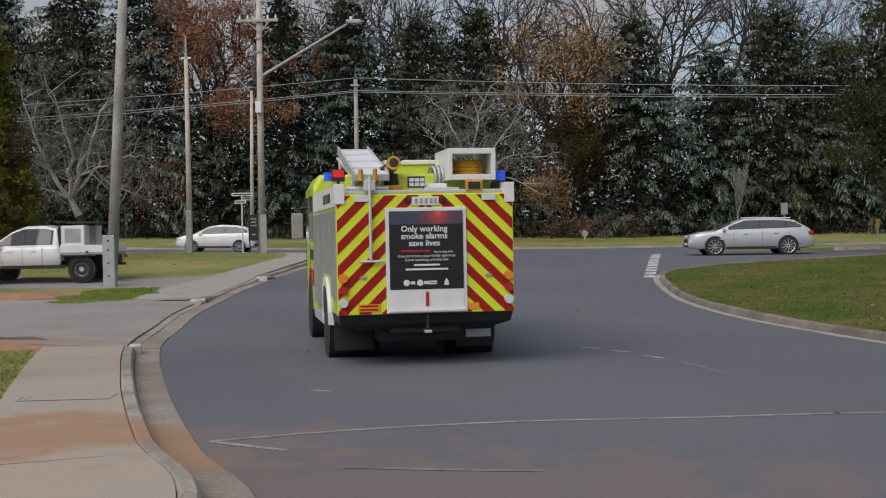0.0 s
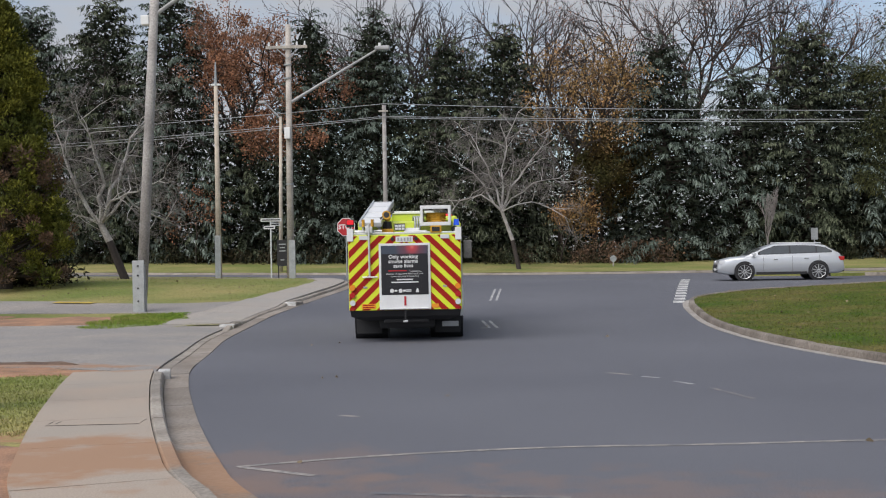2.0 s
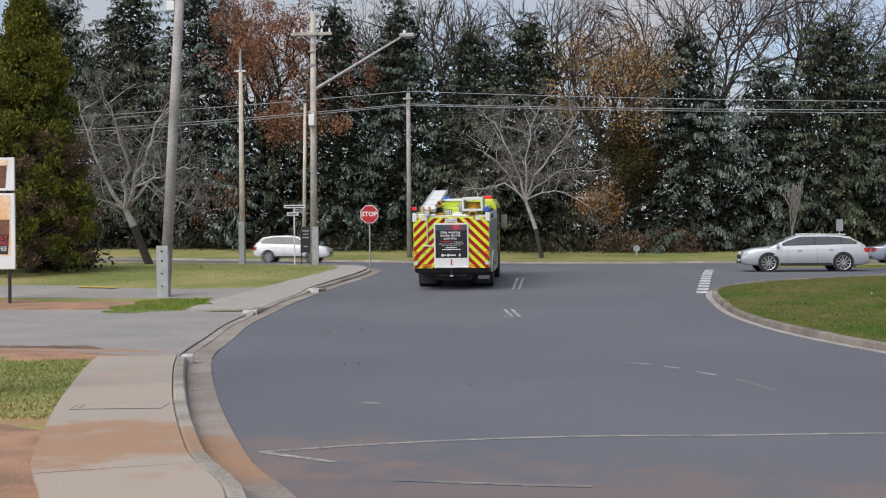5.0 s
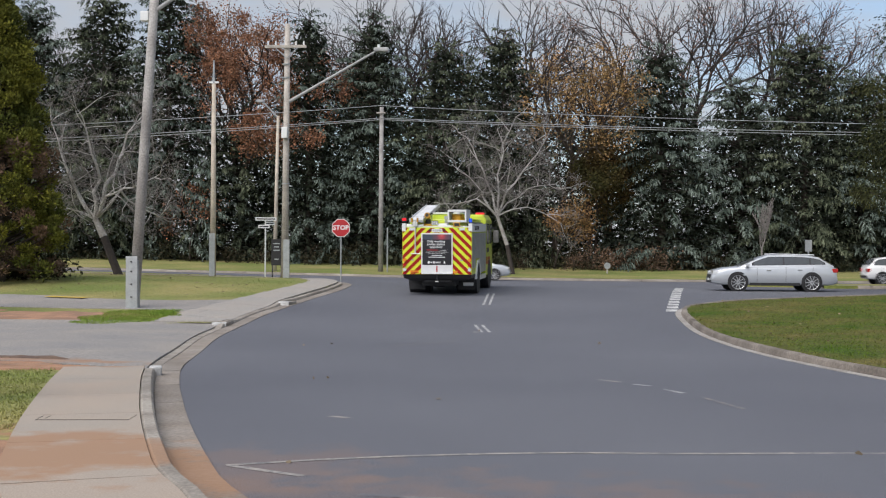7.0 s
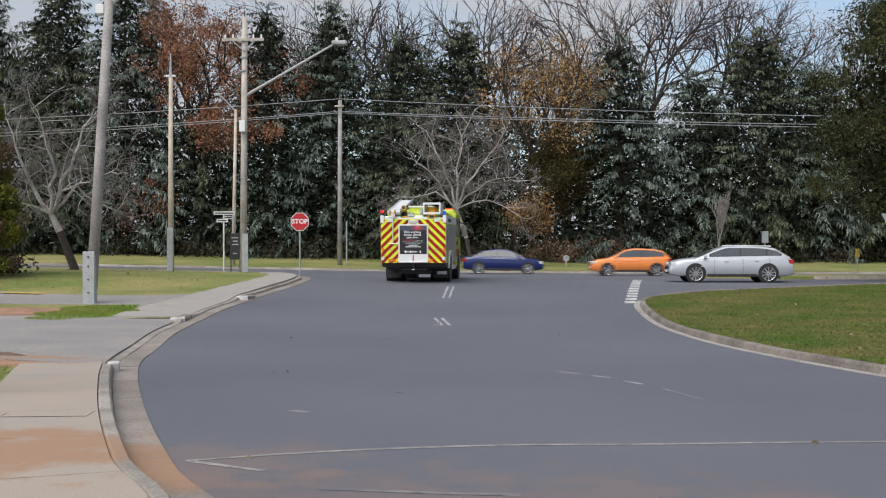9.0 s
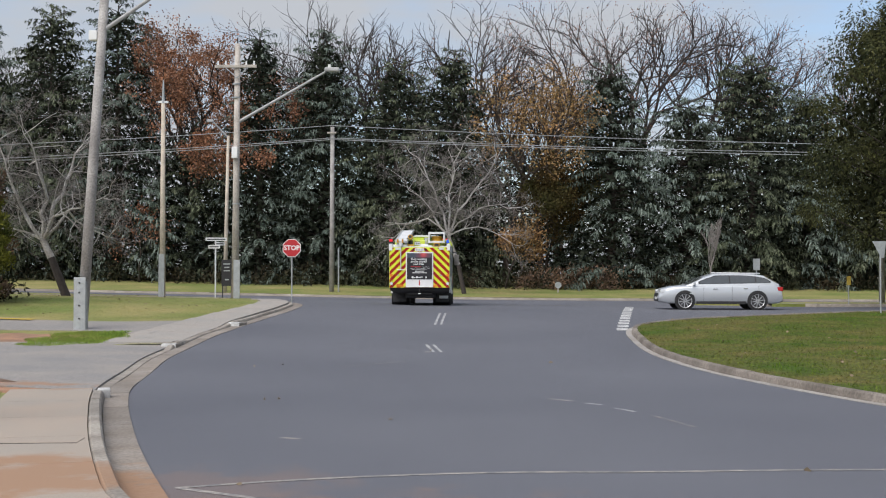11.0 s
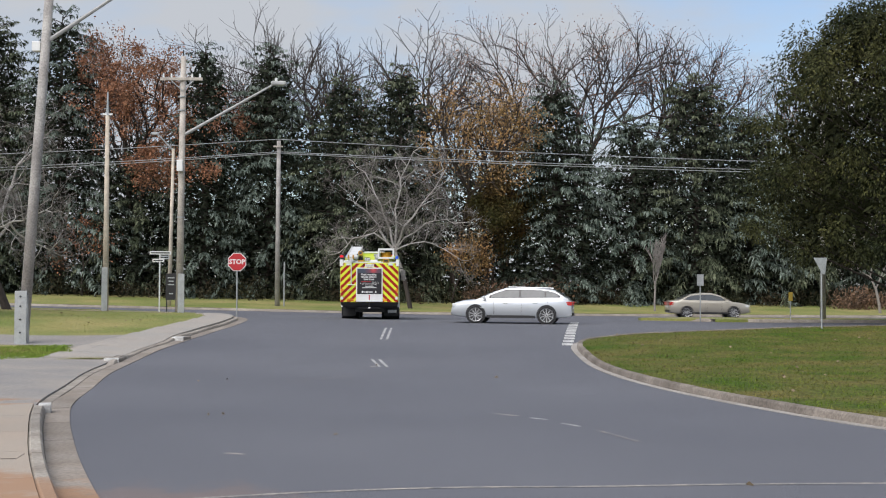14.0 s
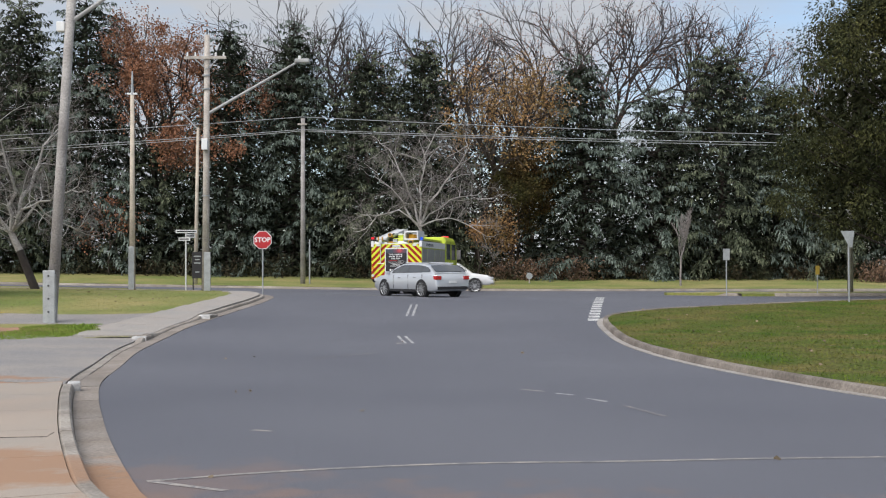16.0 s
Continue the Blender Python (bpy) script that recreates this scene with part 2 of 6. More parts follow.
# ---------------------------------------------------------------- mesh helpers
def mesh_ob(name, verts, faces, material, parent=None, label="", smooth=False):
    me = bpy.data.meshes.new(name)
    me.from_pydata([tuple(v) for v in verts], [], faces)
    me.materials.append(material)
    if smooth:
        me.shade_smooth()
    ob = new(name, me)
    if parent:
        ob.parent = parent
    if label:
        tagged(ob, label)
    return ob


def part(name, bm, material, parent, label="", smooth=False):
    """Links a bmesh as one mesh object under a thing or a part."""
    me = bpy.data.meshes.new(name)
    bmesh.ops.recalc_face_normals(bm, faces=bm.faces)
    bm.to_mesh(me)
    bm.free()
    me.materials.append(material)
    if smooth:
        me.shade_smooth()
    ob = new(name, me)
    ob.parent = parent
    if label:
        tagged(ob, label)
    return ob


def thing(name, label, category, at=(0, 0, 0), turn=0, group="", kind=""):
    ob = new(name)
    ob.matrix_basis = pose(*at, 0, 0, turn)
    return tagged(ob, label, category, group, kind)


def box(bm, x0, x1, y0, y1, z0, z1, bevel=0.0, m=None):
    vs = bmesh.ops.create_cube(bm, size=1)["verts"]
    for v in vs:
        v.co = Vector((x0 + (v.co.x + 0.5) * (x1 - x0), y0 + (v.co.y + 0.5) * (y1 - y0), z0 + (v.co.z + 0.5) * (z1 - z0)))
    if bevel:
        es = list({e for v in vs for e in v.link_edges})
        r = bmesh.ops.bevel(bm, geom=es, offset=bevel, segments=2, affect="EDGES", profile=0.6)
        vs = list({v for f in r["faces"] for v in f.verts} | {v for v in vs if v.is_valid})
    if m:
        bmesh.ops.transform(bm, matrix=m, verts=vs)
    return bm


def boxed(*a, **k):
    return box(bmesh.new(), *a, **k)


def tube(bm, a, b, r0, r1=None, seg=8):
    """A tapered round bar from a to b."""
    a, b = Vector(a), Vector(b)
    r1 = r0 if r1 is None else r1
    q = (b - a).to_track_quat("Z", "Y").to_matrix().to_4x4()
    bmesh.ops.create_cone(bm, cap_ends=True, segments=seg, radius1=r0, radius2=r1, depth=(b - a).length, matrix=Matrix.Translation((a + b) / 2) @ q)
    return bm


def tubed(*a, **k):
    return tube(bmesh.new(), *a, **k)


def lathe(profile, seg, axis="x"):
    """Turns a closed profile of (radius, along) about an axis."""
    bm = bmesh.new()
    rings = []
    for i in range(seg):
        a = 2 * math.pi * i / seg
        rings.append([bm.verts.new((s, r * math.cos(a), r * math.sin(a)) if axis == "x" else (r * math.cos(a), r * math.sin(a), s)) for r, s in profile])
    n = len(profile)
    for i in range(seg):
        for j in range(n):
            bm.faces.new((rings[i][j], rings[i][(j + 1) % n], rings[(i + 1) % seg][(j + 1) % n], rings[(i + 1) % seg][j]))
    return bm


def plate(points, normal_axis, at, thick):
    """A flat plate: outline points in a plane, pushed out along an axis ('x', 'y' or 'z')."""
    bm = bmesh.new()
    put = {"x": lambda u, v, w: (w, u, v), "y": lambda u, v, w: (u, w, v), "z": lambda u, v, w: (u, v, w)}[normal_axis]
    lo = [bm.verts.new(put(u, v, at)) for u, v in points]
    hi = [bm.verts.new(put(u, v, at + thick)) for u, v in points]
    n = len(points)
    bm.faces.new(lo)
    bm.faces.new(hi)
    for i in range(n):
        bm.faces.new((lo[i], lo[(i + 1) % n], hi[(i + 1) % n], hi[i]))
    return bm


def lettering(text, size, material, parent, m, label="", align="CENTER", bold=0.0):
    """Letters of the built-in font as a mesh, standing in the xz plane, facing -y before the pose m."""
    cu = bpy.data.curves.new("lettering", "FONT")
    cu.body, cu.size, cu.align_x, cu.align_y, cu.extrude, cu.offset, cu.resolution_u = text, size, align, "CENTER", 0.003, bold, 2
    tmp = bpy.data.objects.new("lettering", cu)
    me = bpy.data.meshes.new_from_object(tmp)
    bpy.data.objects.remove(tmp)
    me.transform(m @ pose(0, 0, 0, 90))
    me.materials.clear()
    me.materials.append(material)
    ob = new("lettering", me)
    ob.parent = parent
    if label:
        tagged(ob, label)
    return ob


def soft(u, w):
    return w * np.logaddexp(0, np.asarray(u, float) / w)


def ground_z(x, y):
    """The height of the road surface: level near the camera, a rise to the junction, and a fall to the east on the main road."""
    u = np.clip((np.asarray(y, float) - 40) / 15, 0, 1)
    u = u * u * (3 - 2 * u)
    xx = np.clip(x, -60, 60)
    yy = np.minimum(y, 400)
    return 0.058 * soft(yy - 36.0, 2) - 0.0655 * soft(yy - 50.0, 2.5) + 0.007 * soft(yy - 76.0, 5) + 0.02 * soft(-xx, 3) * u - 0.003 * soft(xx - 3, 3) * u


def gz(x, y):
    return float(ground_z(x, y))


def spline(points, step=0.5):
    """A smooth line through points, at even steps."""
    p = np.array(points, float)
    p = np.vstack([2 * p[0] - p[1], p, 2 * p[-1] - p[-2]])
    out = []
    for i in range(1, len(p) - 2):
        n = max(2, int(np.linalg.norm(p[i + 1] - p[i]) / step))
        for k in range(n):
            t = k / n
            out.append(0.5 * ((2 * p[i]) + (-p[i - 1] + p[i + 1]) * t + (2 * p[i - 1] - 5 * p[i] + 4 * p[i + 1] - p[i + 2]) * t * t + (-p[i - 1] + 3 * p[i] - 3 * p[i + 1] + p[i + 2]) * t ** 3))
    out.append(p[-2])
    return np.array(out)


def offset_line(line, d):
    """A line set off to the left of its direction by d."""
    t = np.gradient(line, axis=0)
    t /= np.linalg.norm(t, axis=1)[:, None]
    return line + np.stack([-t[:, 1], t[:, 0]], -1) * np.asarray(d).reshape(-1, 1)


def resample(line, n):
    s = np.concatenate([[0], np.cumsum(np.linalg.norm(np.diff(line, axis=0), axis=1))])
    u = np.linspace(0, s[-1], n)
    return np.stack([np.interp(u, s, line[:, 0]), np.interp(u, s, line[:, 1])], -1)


def sheet(name, a, b, lift, material, across=8, n=None, parent=None, label="", dome=0.0, rough=0.0, skirt=0.0):
    """A surface between two lines, laid on the ground at a height above the road level."""
    n = n or max(len(a), len(b))
    a, b = resample(a, n), resample(b, n)
    k = np.linspace(0, 1, across + 1)
    xy = a[:, None] * (1 - k)[None, :, None] + b[:, None] * k[None, :, None]
    z = ground_z(xy[..., 0], xy[..., 1]) + np.asarray(lift, float) + dome * np.sin(np.pi * k)[None, :] ** 0.7
    if rough:
        z = z + rough * (np.random.rand(*z.shape) - 0.5)
    v = np.concatenate([xy, z[..., None]], -1).reshape(-1, 3)
    w = across + 1
    f = [(i * w + j, i * w + j + 1, (i + 1) * w + j + 1, (i + 1) * w + j) for i in range(n - 1) for j in range(across)]
    if skirt:
        rim = [j for j in range(w)] + [i * w + across for i in range(1, n)] + [(n - 1) * w + j for j in range(across - 1, -1, -1)] + [i * w for i in range(n - 2, 0, -1)]
        k0 = len(v)
        v = np.vstack([v, v[rim] - [0, 0, skirt]])
        m = len(rim)
        f += [(rim[i], rim[(i + 1) % m], k0 + (i + 1) % m, k0 + i) for i in range(m)]
    ob = mesh_ob(name, v, f, material, parent, smooth=not skirt)
    return ob


def up_facing(ob):
    bm = bmesh.new()
    bm.from_mesh(ob.data)
    if sum(f.normal.z for f in bm.faces) < 0:
        bmesh.ops.reverse_faces(bm, faces=bm.faces)
    bm.to_mesh(ob.data)
    bm.free()
    return ob
# ---------------------------------------------------------------- ground, roads, kerbs
def stations(*runs):
    return np.concatenate([np.arange(a, b, s) for a, b, s in runs])


def build_ground():
    xs = stations((-1500, -300, 150), (-300, -60, 20), (-60, 60, 2), (60, 300, 20), (300, 1501, 150))
    ys = stations((-400, -20, 40), (-20, 120, 2), (120, 400, 20), (400, 3001, 200))
    X, Y = np.meshgrid(xs, ys)
    far = np.clip((Y - 81.5) / 14, 0, 1)
    Zg = ground_z(X, Y) - 0.09 + 0.65 * far
    v = np.stack([X, Y, Zg], -1).reshape(-1, 3)
    w = len(xs)
    f = [(i * w + j, i * w + j + 1, (i + 1) * w + j + 1, (i + 1) * w + j) for i in range(len(ys) - 1) for j in range(w - 1)]
    return tagged(mesh_ob("ground", v, f, TURF, smooth=True), "wide grassy ground under the junction", "ground", kind="structure")


build_ground()

LEFT_EDGE = spline([(-0.6, -12), (-0.8, 0), (-1.55, 8), (-2.70, 11.2), (-3.71, 14.2), (-4.60, 17.1), (-5.35, 19.7), (-6.02, 22.4), (-6.62, 26.0), (-7.52, 31.7), (-7.95, 38), (-7.75, 42),
                    (-7.4, 45), (-7.0, 49.0), (-7.3, 53), (-9.2, 57.6), (-13, 61), (-20, 63.5), (-40, 65), (-90, 66)], 0.4)
ISLAND_EDGE = spline([(90, 60), (30, 52.8), (17.5, 49.8), (8.8, 45.6), (6.3, 43.9), (4.95, 42.2), (4.5, 40.2), (4.36, 37.0), (4.30, 33.6), (4.38, 30.4), (4.66, 26.8), (5.06, 24.1),
                      (5.5, 21.9), (6.0, 19.8), (6.7, 17.7), (7.8, 14.5), (9.5, 10.5), (14, 6), (40, 2)], 0.4)

road = thing("road", "dark grey asphalt street meeting a wider main road", "road", kind="structure")
yl = np.arange(-12, 58.01, 0.5)
inner = LEFT_EDGE[: np.argmax(LEFT_EDGE[:, 1] > 57)]
xl = np.interp(yl, inner[:, 1], inner[:, 0])
up_facing(sheet("asphalt", np.stack([xl - 0.02, yl], -1), np.stack([0 * yl + 95, yl], -1), 0.0, ASPHALT, across=40, n=len(yl), parent=road))
xm = stations((-400, -60, 20), (-60, 60, 1.5), (60, 401, 20))
up_facing(sheet("main_carriageway", np.stack([xm, 0 * xm + 57.99], -1), np.stack([xm, 0 * xm + 81], -1), 0.0, ASPHALT, across=16, n=len(xm), parent=road))


def mark(points, material, lift=0.004, name="road_marking"):
    """A painted patch on the road from a four-cornered outline, cut into strips so that it follows the ground."""
    p = np.array(points, float)
    n = max(2, int(max(np.linalg.norm(p[1] - p[0]), np.linalg.norm(p[2] - p[1])) / 0.5))
    a, b = np.stack([p[0], p[3]]), np.stack([p[1], p[2]])
    return up_facing(sheet(name, a, b, lift, material, across=max(1, int(np.linalg.norm(p[1] - p[0]) / 0.5)), n=n + 1, parent=road))


# the broken give-way line at the side road
for i in range(13):
    k = i / 12
    x, y = 4.32 + 1.75 * k, 41.15 + 13.2 * k
    mark([(x, y), (x + 0.36, y), (x + 0.36 + 0.07, y + 0.74), (x + 0.07, y + 0.74)], PAINT_WHITE)
# two pairs of worn separation lines
for x, y, l, s in ((-1.22, 33.5, 2.7, -0.30), (-1.02, 33.5, 2.7, -0.30), (-1.52, 43.0, 4.9, 0.02), (-1.32, 43.0, 4.9, 0.02)):
    mark([(x, y), (x + 0.08, y), (x + 0.08 + s, y + l), (x + s, y + l)], PAINT_DULL)
mark([(-1.42, 33.4), (-1.27, 33.4), (-1.27, 33.7), (-1.42, 33.7)], PAINT_WORN)


def stripe(points, width, material, name="road_marking"):
    line = spline(points, 0.4)
    return up_facing(sheet(name, offset_line(line, width / 2), offset_line(line, -width / 2), 0.004, material, across=1, parent=road))


stripe([(1.1, 20.7), (1.45, 20.3)], 0.1, PAINT_WORN)
stripe([(1.6, 20.0), (1.85, 19.7)], 0.08, PAINT_DULL)
stripe([(2.0, 19.2), (2.22, 18.7)], 0.08, PAINT_DULL)
stripe([(2.4, 18.2), (2.75, 16.8)], 0.08, PAINT_FAINT)
stripe([(-2.38, 15.5), (-2.12, 15.35)], 0.11, PAINT_WORN)
stripe([(-2.75, 11.72), (-1.51, 12.31), (0.1, 12.74), (1.75, 12.85), (3.23, 13.02), (6.5, 13.2)], 0.085, PAINT_WORN)
stripe([(-2.7, 11.7), (-1.95, 11.2)], 0.09, PAINT_WORN)
stripe([(-1.35, 10.36), (-0.5, 10.2), (0.25, 10.12)], 0.09, PAINT_FAINT)
stripe([(-3, 28.2), (-1.7, 30.1)], 0.08, PAINT_FAINT)
stripe([(-9.0, 66), (-4, 67.6), (2, 67.9), (6, 67.5)], 0.12, PAINT_WORN)
stripe([(9, 67.2), (40, 67.2), (120, 67.2)], 0.12, PAINT_WHITE)
stripe([(9.6, 46.6), (11.0, 47.2)], 0.15, PAINT_WHITE)


def kerb_run(name, edge, label, length=2.4, drop=lambda x, y: 1.0, side=1, back=0.60, stone=KERB, channel=GUTTER):
    """A kerb and its gutter along a line, cast in lengths with open joints."""
    top = thing(name, label, "kerb", kind="structure")
    lip = back - 0.18
    prof_k = [(lip, -0.06), (lip, 0.02), (lip + 0.02, 0.11), (lip + 0.045, 0.14), (back - 0.03, 0.14), (back, 0.12), (back, -0.06)]
    prof_g = [(0.0, -0.06), (0.0, 0.012), (lip - 0.07, 0.008), (lip - 0.006, 0.012), (lip - 0.006, -0.06)]
    s = np.concatenate([[0], np.cumsum(np.linalg.norm(np.diff(edge, axis=0), axis=1))])
    n = int(s[-1] / length)
    for part_name, prof, m in (("kerb_stone", prof_k, stone), ("gutter_slab", prof_g, channel)):
        for i in range(n):
            u = np.linspace(i * length + 0.006, (i + 1) * length - 0.006, 5)
            line = np.stack([np.interp(u, s, edge[:, 0]), np.interp(u, s, edge[:, 1])], -1)
            if abs(line[2][0]) > 70:
                continue
            shift = random.uniform(-0.006, 0.006)
            verts, faces, k = [], [], len(prof)
            cuts = [offset_line(line, w * side) for w, _ in prof]
            for a in range(5):
                h = drop(*line[a])
                for j, (w, z) in enumerate(prof):
                    x, y = cuts[j][a]
                    verts.append((x, y, gz(x, y) + (0.02 + (z - 0.02) * h if z > 0.02 else z) + shift * (z > 0)))
            for a in range(4):
                for j in range(k):
                    faces.append((a * k + j, a * k + (j + 1) % k, (a + 1) * k + (j + 1) % k, (a + 1) * k + j))
            faces += [tuple(range(k))[::-1], tuple(range(4 * k, 5 * k))]
            me_ob = mesh_ob(part_name, verts, faces, m, top)
    return top


def step_between(v, a, b, w):
    return float(1 / (1 + math.exp(-(v - a) / w)) * 1 / (1 + math.exp((v - b) / w)))


def left_drop(x, y):
    return 1 - 0.96 * step_between(y, 21.0, 34.4, 0.12) - 0.72 * step_between(y, 36.3, 42.0, 0.2) - 0.45 * step_between(y, 43.2, 66, 0.4)


# verges, paths and driveways on the left
LEFT_BACK = offset_line(LEFT_EDGE, 0.56)
VERGE_LINE = offset_line(LEFT_EDGE, np.array([0.56 + 1.6 * step_between(y, 20.6, 34.9, 0.1) + 1.9 * step_between(y, 36, 42.3, 0.1) for x, y in LEFT_EDGE]))
verge_left = tagged(up_facing(sheet("verge_left", VERGE_LINE, spline([(-90, -12), (-90, 66.2)], 0.4), 0.10, TURF, across=60, rough=0.02)), "patchy green and yellowed grass verge", "verge", kind="structure")
foot = LEFT_BACK[(LEFT_BACK[:, 1] > -5) & (LEFT_BACK[:, 1] < 21.2) & (LEFT_BACK[:, 0] > -9)]
footpath = thing("footpath", "worn concrete footpath slabs dusted with red dirt", "pavement", kind="structure")
fine_line = resample(foot, 12 * 8 + 1)
for i in range(12):
    a = fine_line[i * 8: i * 8 + 9].copy()
    a[0], a[-1] = a[0] + (a[1] - a[0]) * 0.02, a[-1] + (a[-2] - a[-1]) * 0.02
    up_facing(sheet("slab", a, offset_line(a, 1.27), 0.142, CONCRETE, across=4, parent=footpath, skirt=0.1))
foot2 = LEFT_BACK[(LEFT_BACK[:, 1] > 35.0) & (LEFT_BACK[:, 1] < 56) & (LEFT_BACK[:, 0] > -9)]
fine_line = resample(foot2, 10 * 6 + 1)
for i in range(10):
    a = fine_line[i * 6: i * 6 + 7].copy()
    a[0], a[-1] = a[0] + (a[1] - a[0]) * 0.02, a[-1] + (a[-2] - a[-1]) * 0.02
    lower = np.array([[0.142 - 0.085 * step_between(y, 36.3, 42.0, 0.25) * (1 - k)] for x, y in a for k in np.linspace(0, 1, 5)]).reshape(-1, 5)
    up_facing(sheet("slab", a, offset_line(a, 1.9 - 0.10 * i), lower, PATH_GREY, across=4, parent=footpath, skirt=0.1))
drive1 = thing("driveway", "grey asphalt driveway crossing the footpath", "driveway", kind="structure")
crossing = LEFT_BACK[(LEFT_BACK[:, 1] > 20.9) & (LEFT_BACK[:, 1] < 35.3) & (LEFT_BACK[:, 0] > -12)]
up_facing(sheet("driveway_surface", crossing, spline([(-60, 31.0), (-60, 36.0)], 0.3), np.minimum(0.135, 0.055 + 0.035 * np.arange(61) * 0.87), OLD_ASPHALT, across=60, parent=drive1, skirt=0.06))
up_facing(sheet("slab", spline([(-60, 58.2), (-30, 57.6), (-11, 56.4)], 0.5), spline([(-60, 59.2), (-30, 58.6), (-11, 57.2)], 0.5), 0.118, CONCRETE, across=2, parent=footpath, skirt=0.05))
drive2 = thing("driveway", "grey asphalt lane between grass strips", "driveway", kind="structure")
up_facing(sheet("driveway_surface", spline([(-9.8, 38.3), (-12, 39.4), (-15, 39.8), (-20, 40.3), (-60, 43)]), spline([(-9.7, 43.0), (-12, 42.6), (-15, 43.1), (-20, 44.3), (-60, 48)]), 0.12, OLD_ASPHALT, across=10, parent=drive2, skirt=0.1))
up_facing(sheet("kerb_paint", spline([(-16.4, 43.1), (-14.9, 42.75)], 0.3), spline([(-16.3, 43.5), (-14.8, 43.1)], 0.3), 0.15, PAINT_YELLOW, across=2, parent=drive2))
verge_island = tagged(up_facing(sheet("verge_island", offset_line(ISLAND_EDGE, 0.35), spline([(90, 50), (24, 44), (12, 40), (9.4, 36), (8.8, 32), (9.5, 26), (11, 20), (14, 15), (20, 11), (40, 8)], 0.5), 0.11, TURF_GREEN, across=14, rough=0.02, n=360)),
                      "mown green grass island inside a curved kerb", "verge", kind="structure")
up_facing(sheet("verge_inner", spline([(90, 50), (24, 44), (12, 40), (9.4, 36), (8.8, 32), (9.5, 26), (11, 20), (14, 15), (20, 11), (40, 8)], 0.5), spline([(90, 49), (90, 9)], 0.5), 0.11, TURF_GREEN, across=14, parent=verge_island, n=200))
median = tagged(up_facing(sheet("verge_median", spline([(10.2, 61.5), (14, 58.4), (20, 57.8), (90, 62)], 0.5), spline([(10.2, 62.3), (14, 66.2), (20, 66.6), (90, 66.8)], 0.5), 0.13, TURF, across=8, rough=0.02, skirt=0.2)),
                "dry grass strip between the two roads", "verge", kind="structure")
yv = np.arange(81.5, 132, 1.0)
xv = stations((-300, -60, 20), (-60, 60, 1.5), (60, 301, 20))
XV, YV = np.meshgrid(xv, yv)
ZV = ground_z(XV, YV) + 0.13 + 0.62 * np.clip((YV - 81) / 14, 0, 1) + 0.03 * (np.random.rand(*XV.shape) - 0.5)
w_ = len(xv)
tagged(mesh_ob("verge_far", np.stack([XV, YV, ZV], -1).reshape(-1, 3), [(i * w_ + j, i * w_ + j + 1, (i + 1) * w_ + j + 1, (i + 1) * w_ + j) for i in range(len(yv) - 1) for j in range(w_ - 1)], TURF, smooth=True),
       "grass verge in front of a tall tree belt", "verge", kind="structure")


def far_z(x, y):
    return gz(x, y) + 0.13 + 0.62 * min(1, max(0, (y - 81) / 14))


# ---------------------------------------------------------------- plants
def quads_ob(name, v, material, parent):
    """A mesh of loose four-cornered leaves; v is leaves x 4 x 3."""
    n = len(v)
    me = bpy.data.meshes.new(name)
    me.vertices.add(n * 4)
    me.vertices.foreach_set("co", v.astype(np.float32).ravel())
    me.loops.add(n * 4)
    me.loops.foreach_set("vertex_index", np.arange(n * 4, dtype=np.int32))
    me.polygons.add(n)
    me.polygons.foreach_set("loop_start", np.arange(0, n * 4, 4, dtype=np.int32))
    me.polygons.foreach_set("loop_total", np.full(n, 4, dtype=np.int32))
    me.update(calc_edges=True)
    me.materials.append(material)
    ob = new(name, me)
    ob.parent = parent
    return ob


def leaves(c, d, length, width, rng):
    """Pointed leaves at centres c along directions d."""
    n = len(c)
    d = d / (np.linalg.norm(d, axis=1)[:, None] + 1e-9)
    s = np.cross(d, rng.normal(size=(n, 3)))
    s /= np.linalg.norm(s, axis=1)[:, None] + 1e-9
    L = (length * rng.uniform(0.6, 1.3, n))[:, None]
    W = (width * rng.uniform(0.6, 1.3, n))[:, None]
    return np.stack([c, c + d * L * 0.45 + s * W, c + d * L, c + d * L * 0.5 - s * W], 1)


def ribbons_ob(name, rows, material, parent):
    """Narrow curved sprays: rows is stations x sprays x 2 edges x 3; each spray is one connected strip."""
    m, n = rows.shape[:2]
    me = bpy.data.meshes.new(name)
    me.vertices.add(m * n * 2)
    me.vertices.foreach_set("co", rows.astype(np.float32).ravel())
    k = np.arange(m * n * 2).reshape(m, n, 2)
    f = np.stack([k[:-1, :, 0], k[:-1, :, 1], k[1:, :, 1], k[1:, :, 0]], -1).reshape(-1, 4)
    me.loops.add(len(f) * 4)
    me.loops.foreach_set("vertex_index", f.astype(np.int32).ravel())
    me.polygons.add(len(f))
    me.polygons.foreach_set("loop_start", np.arange(0, len(f) * 4, 4, dtype=np.int32))
    me.polygons.foreach_set("loop_total", np.full(len(f), 4, dtype=np.int32))
    me.update(calc_edges=True)
    me.materials.append(material)
    ob = new(name, me)
    ob.parent = parent
    return ob


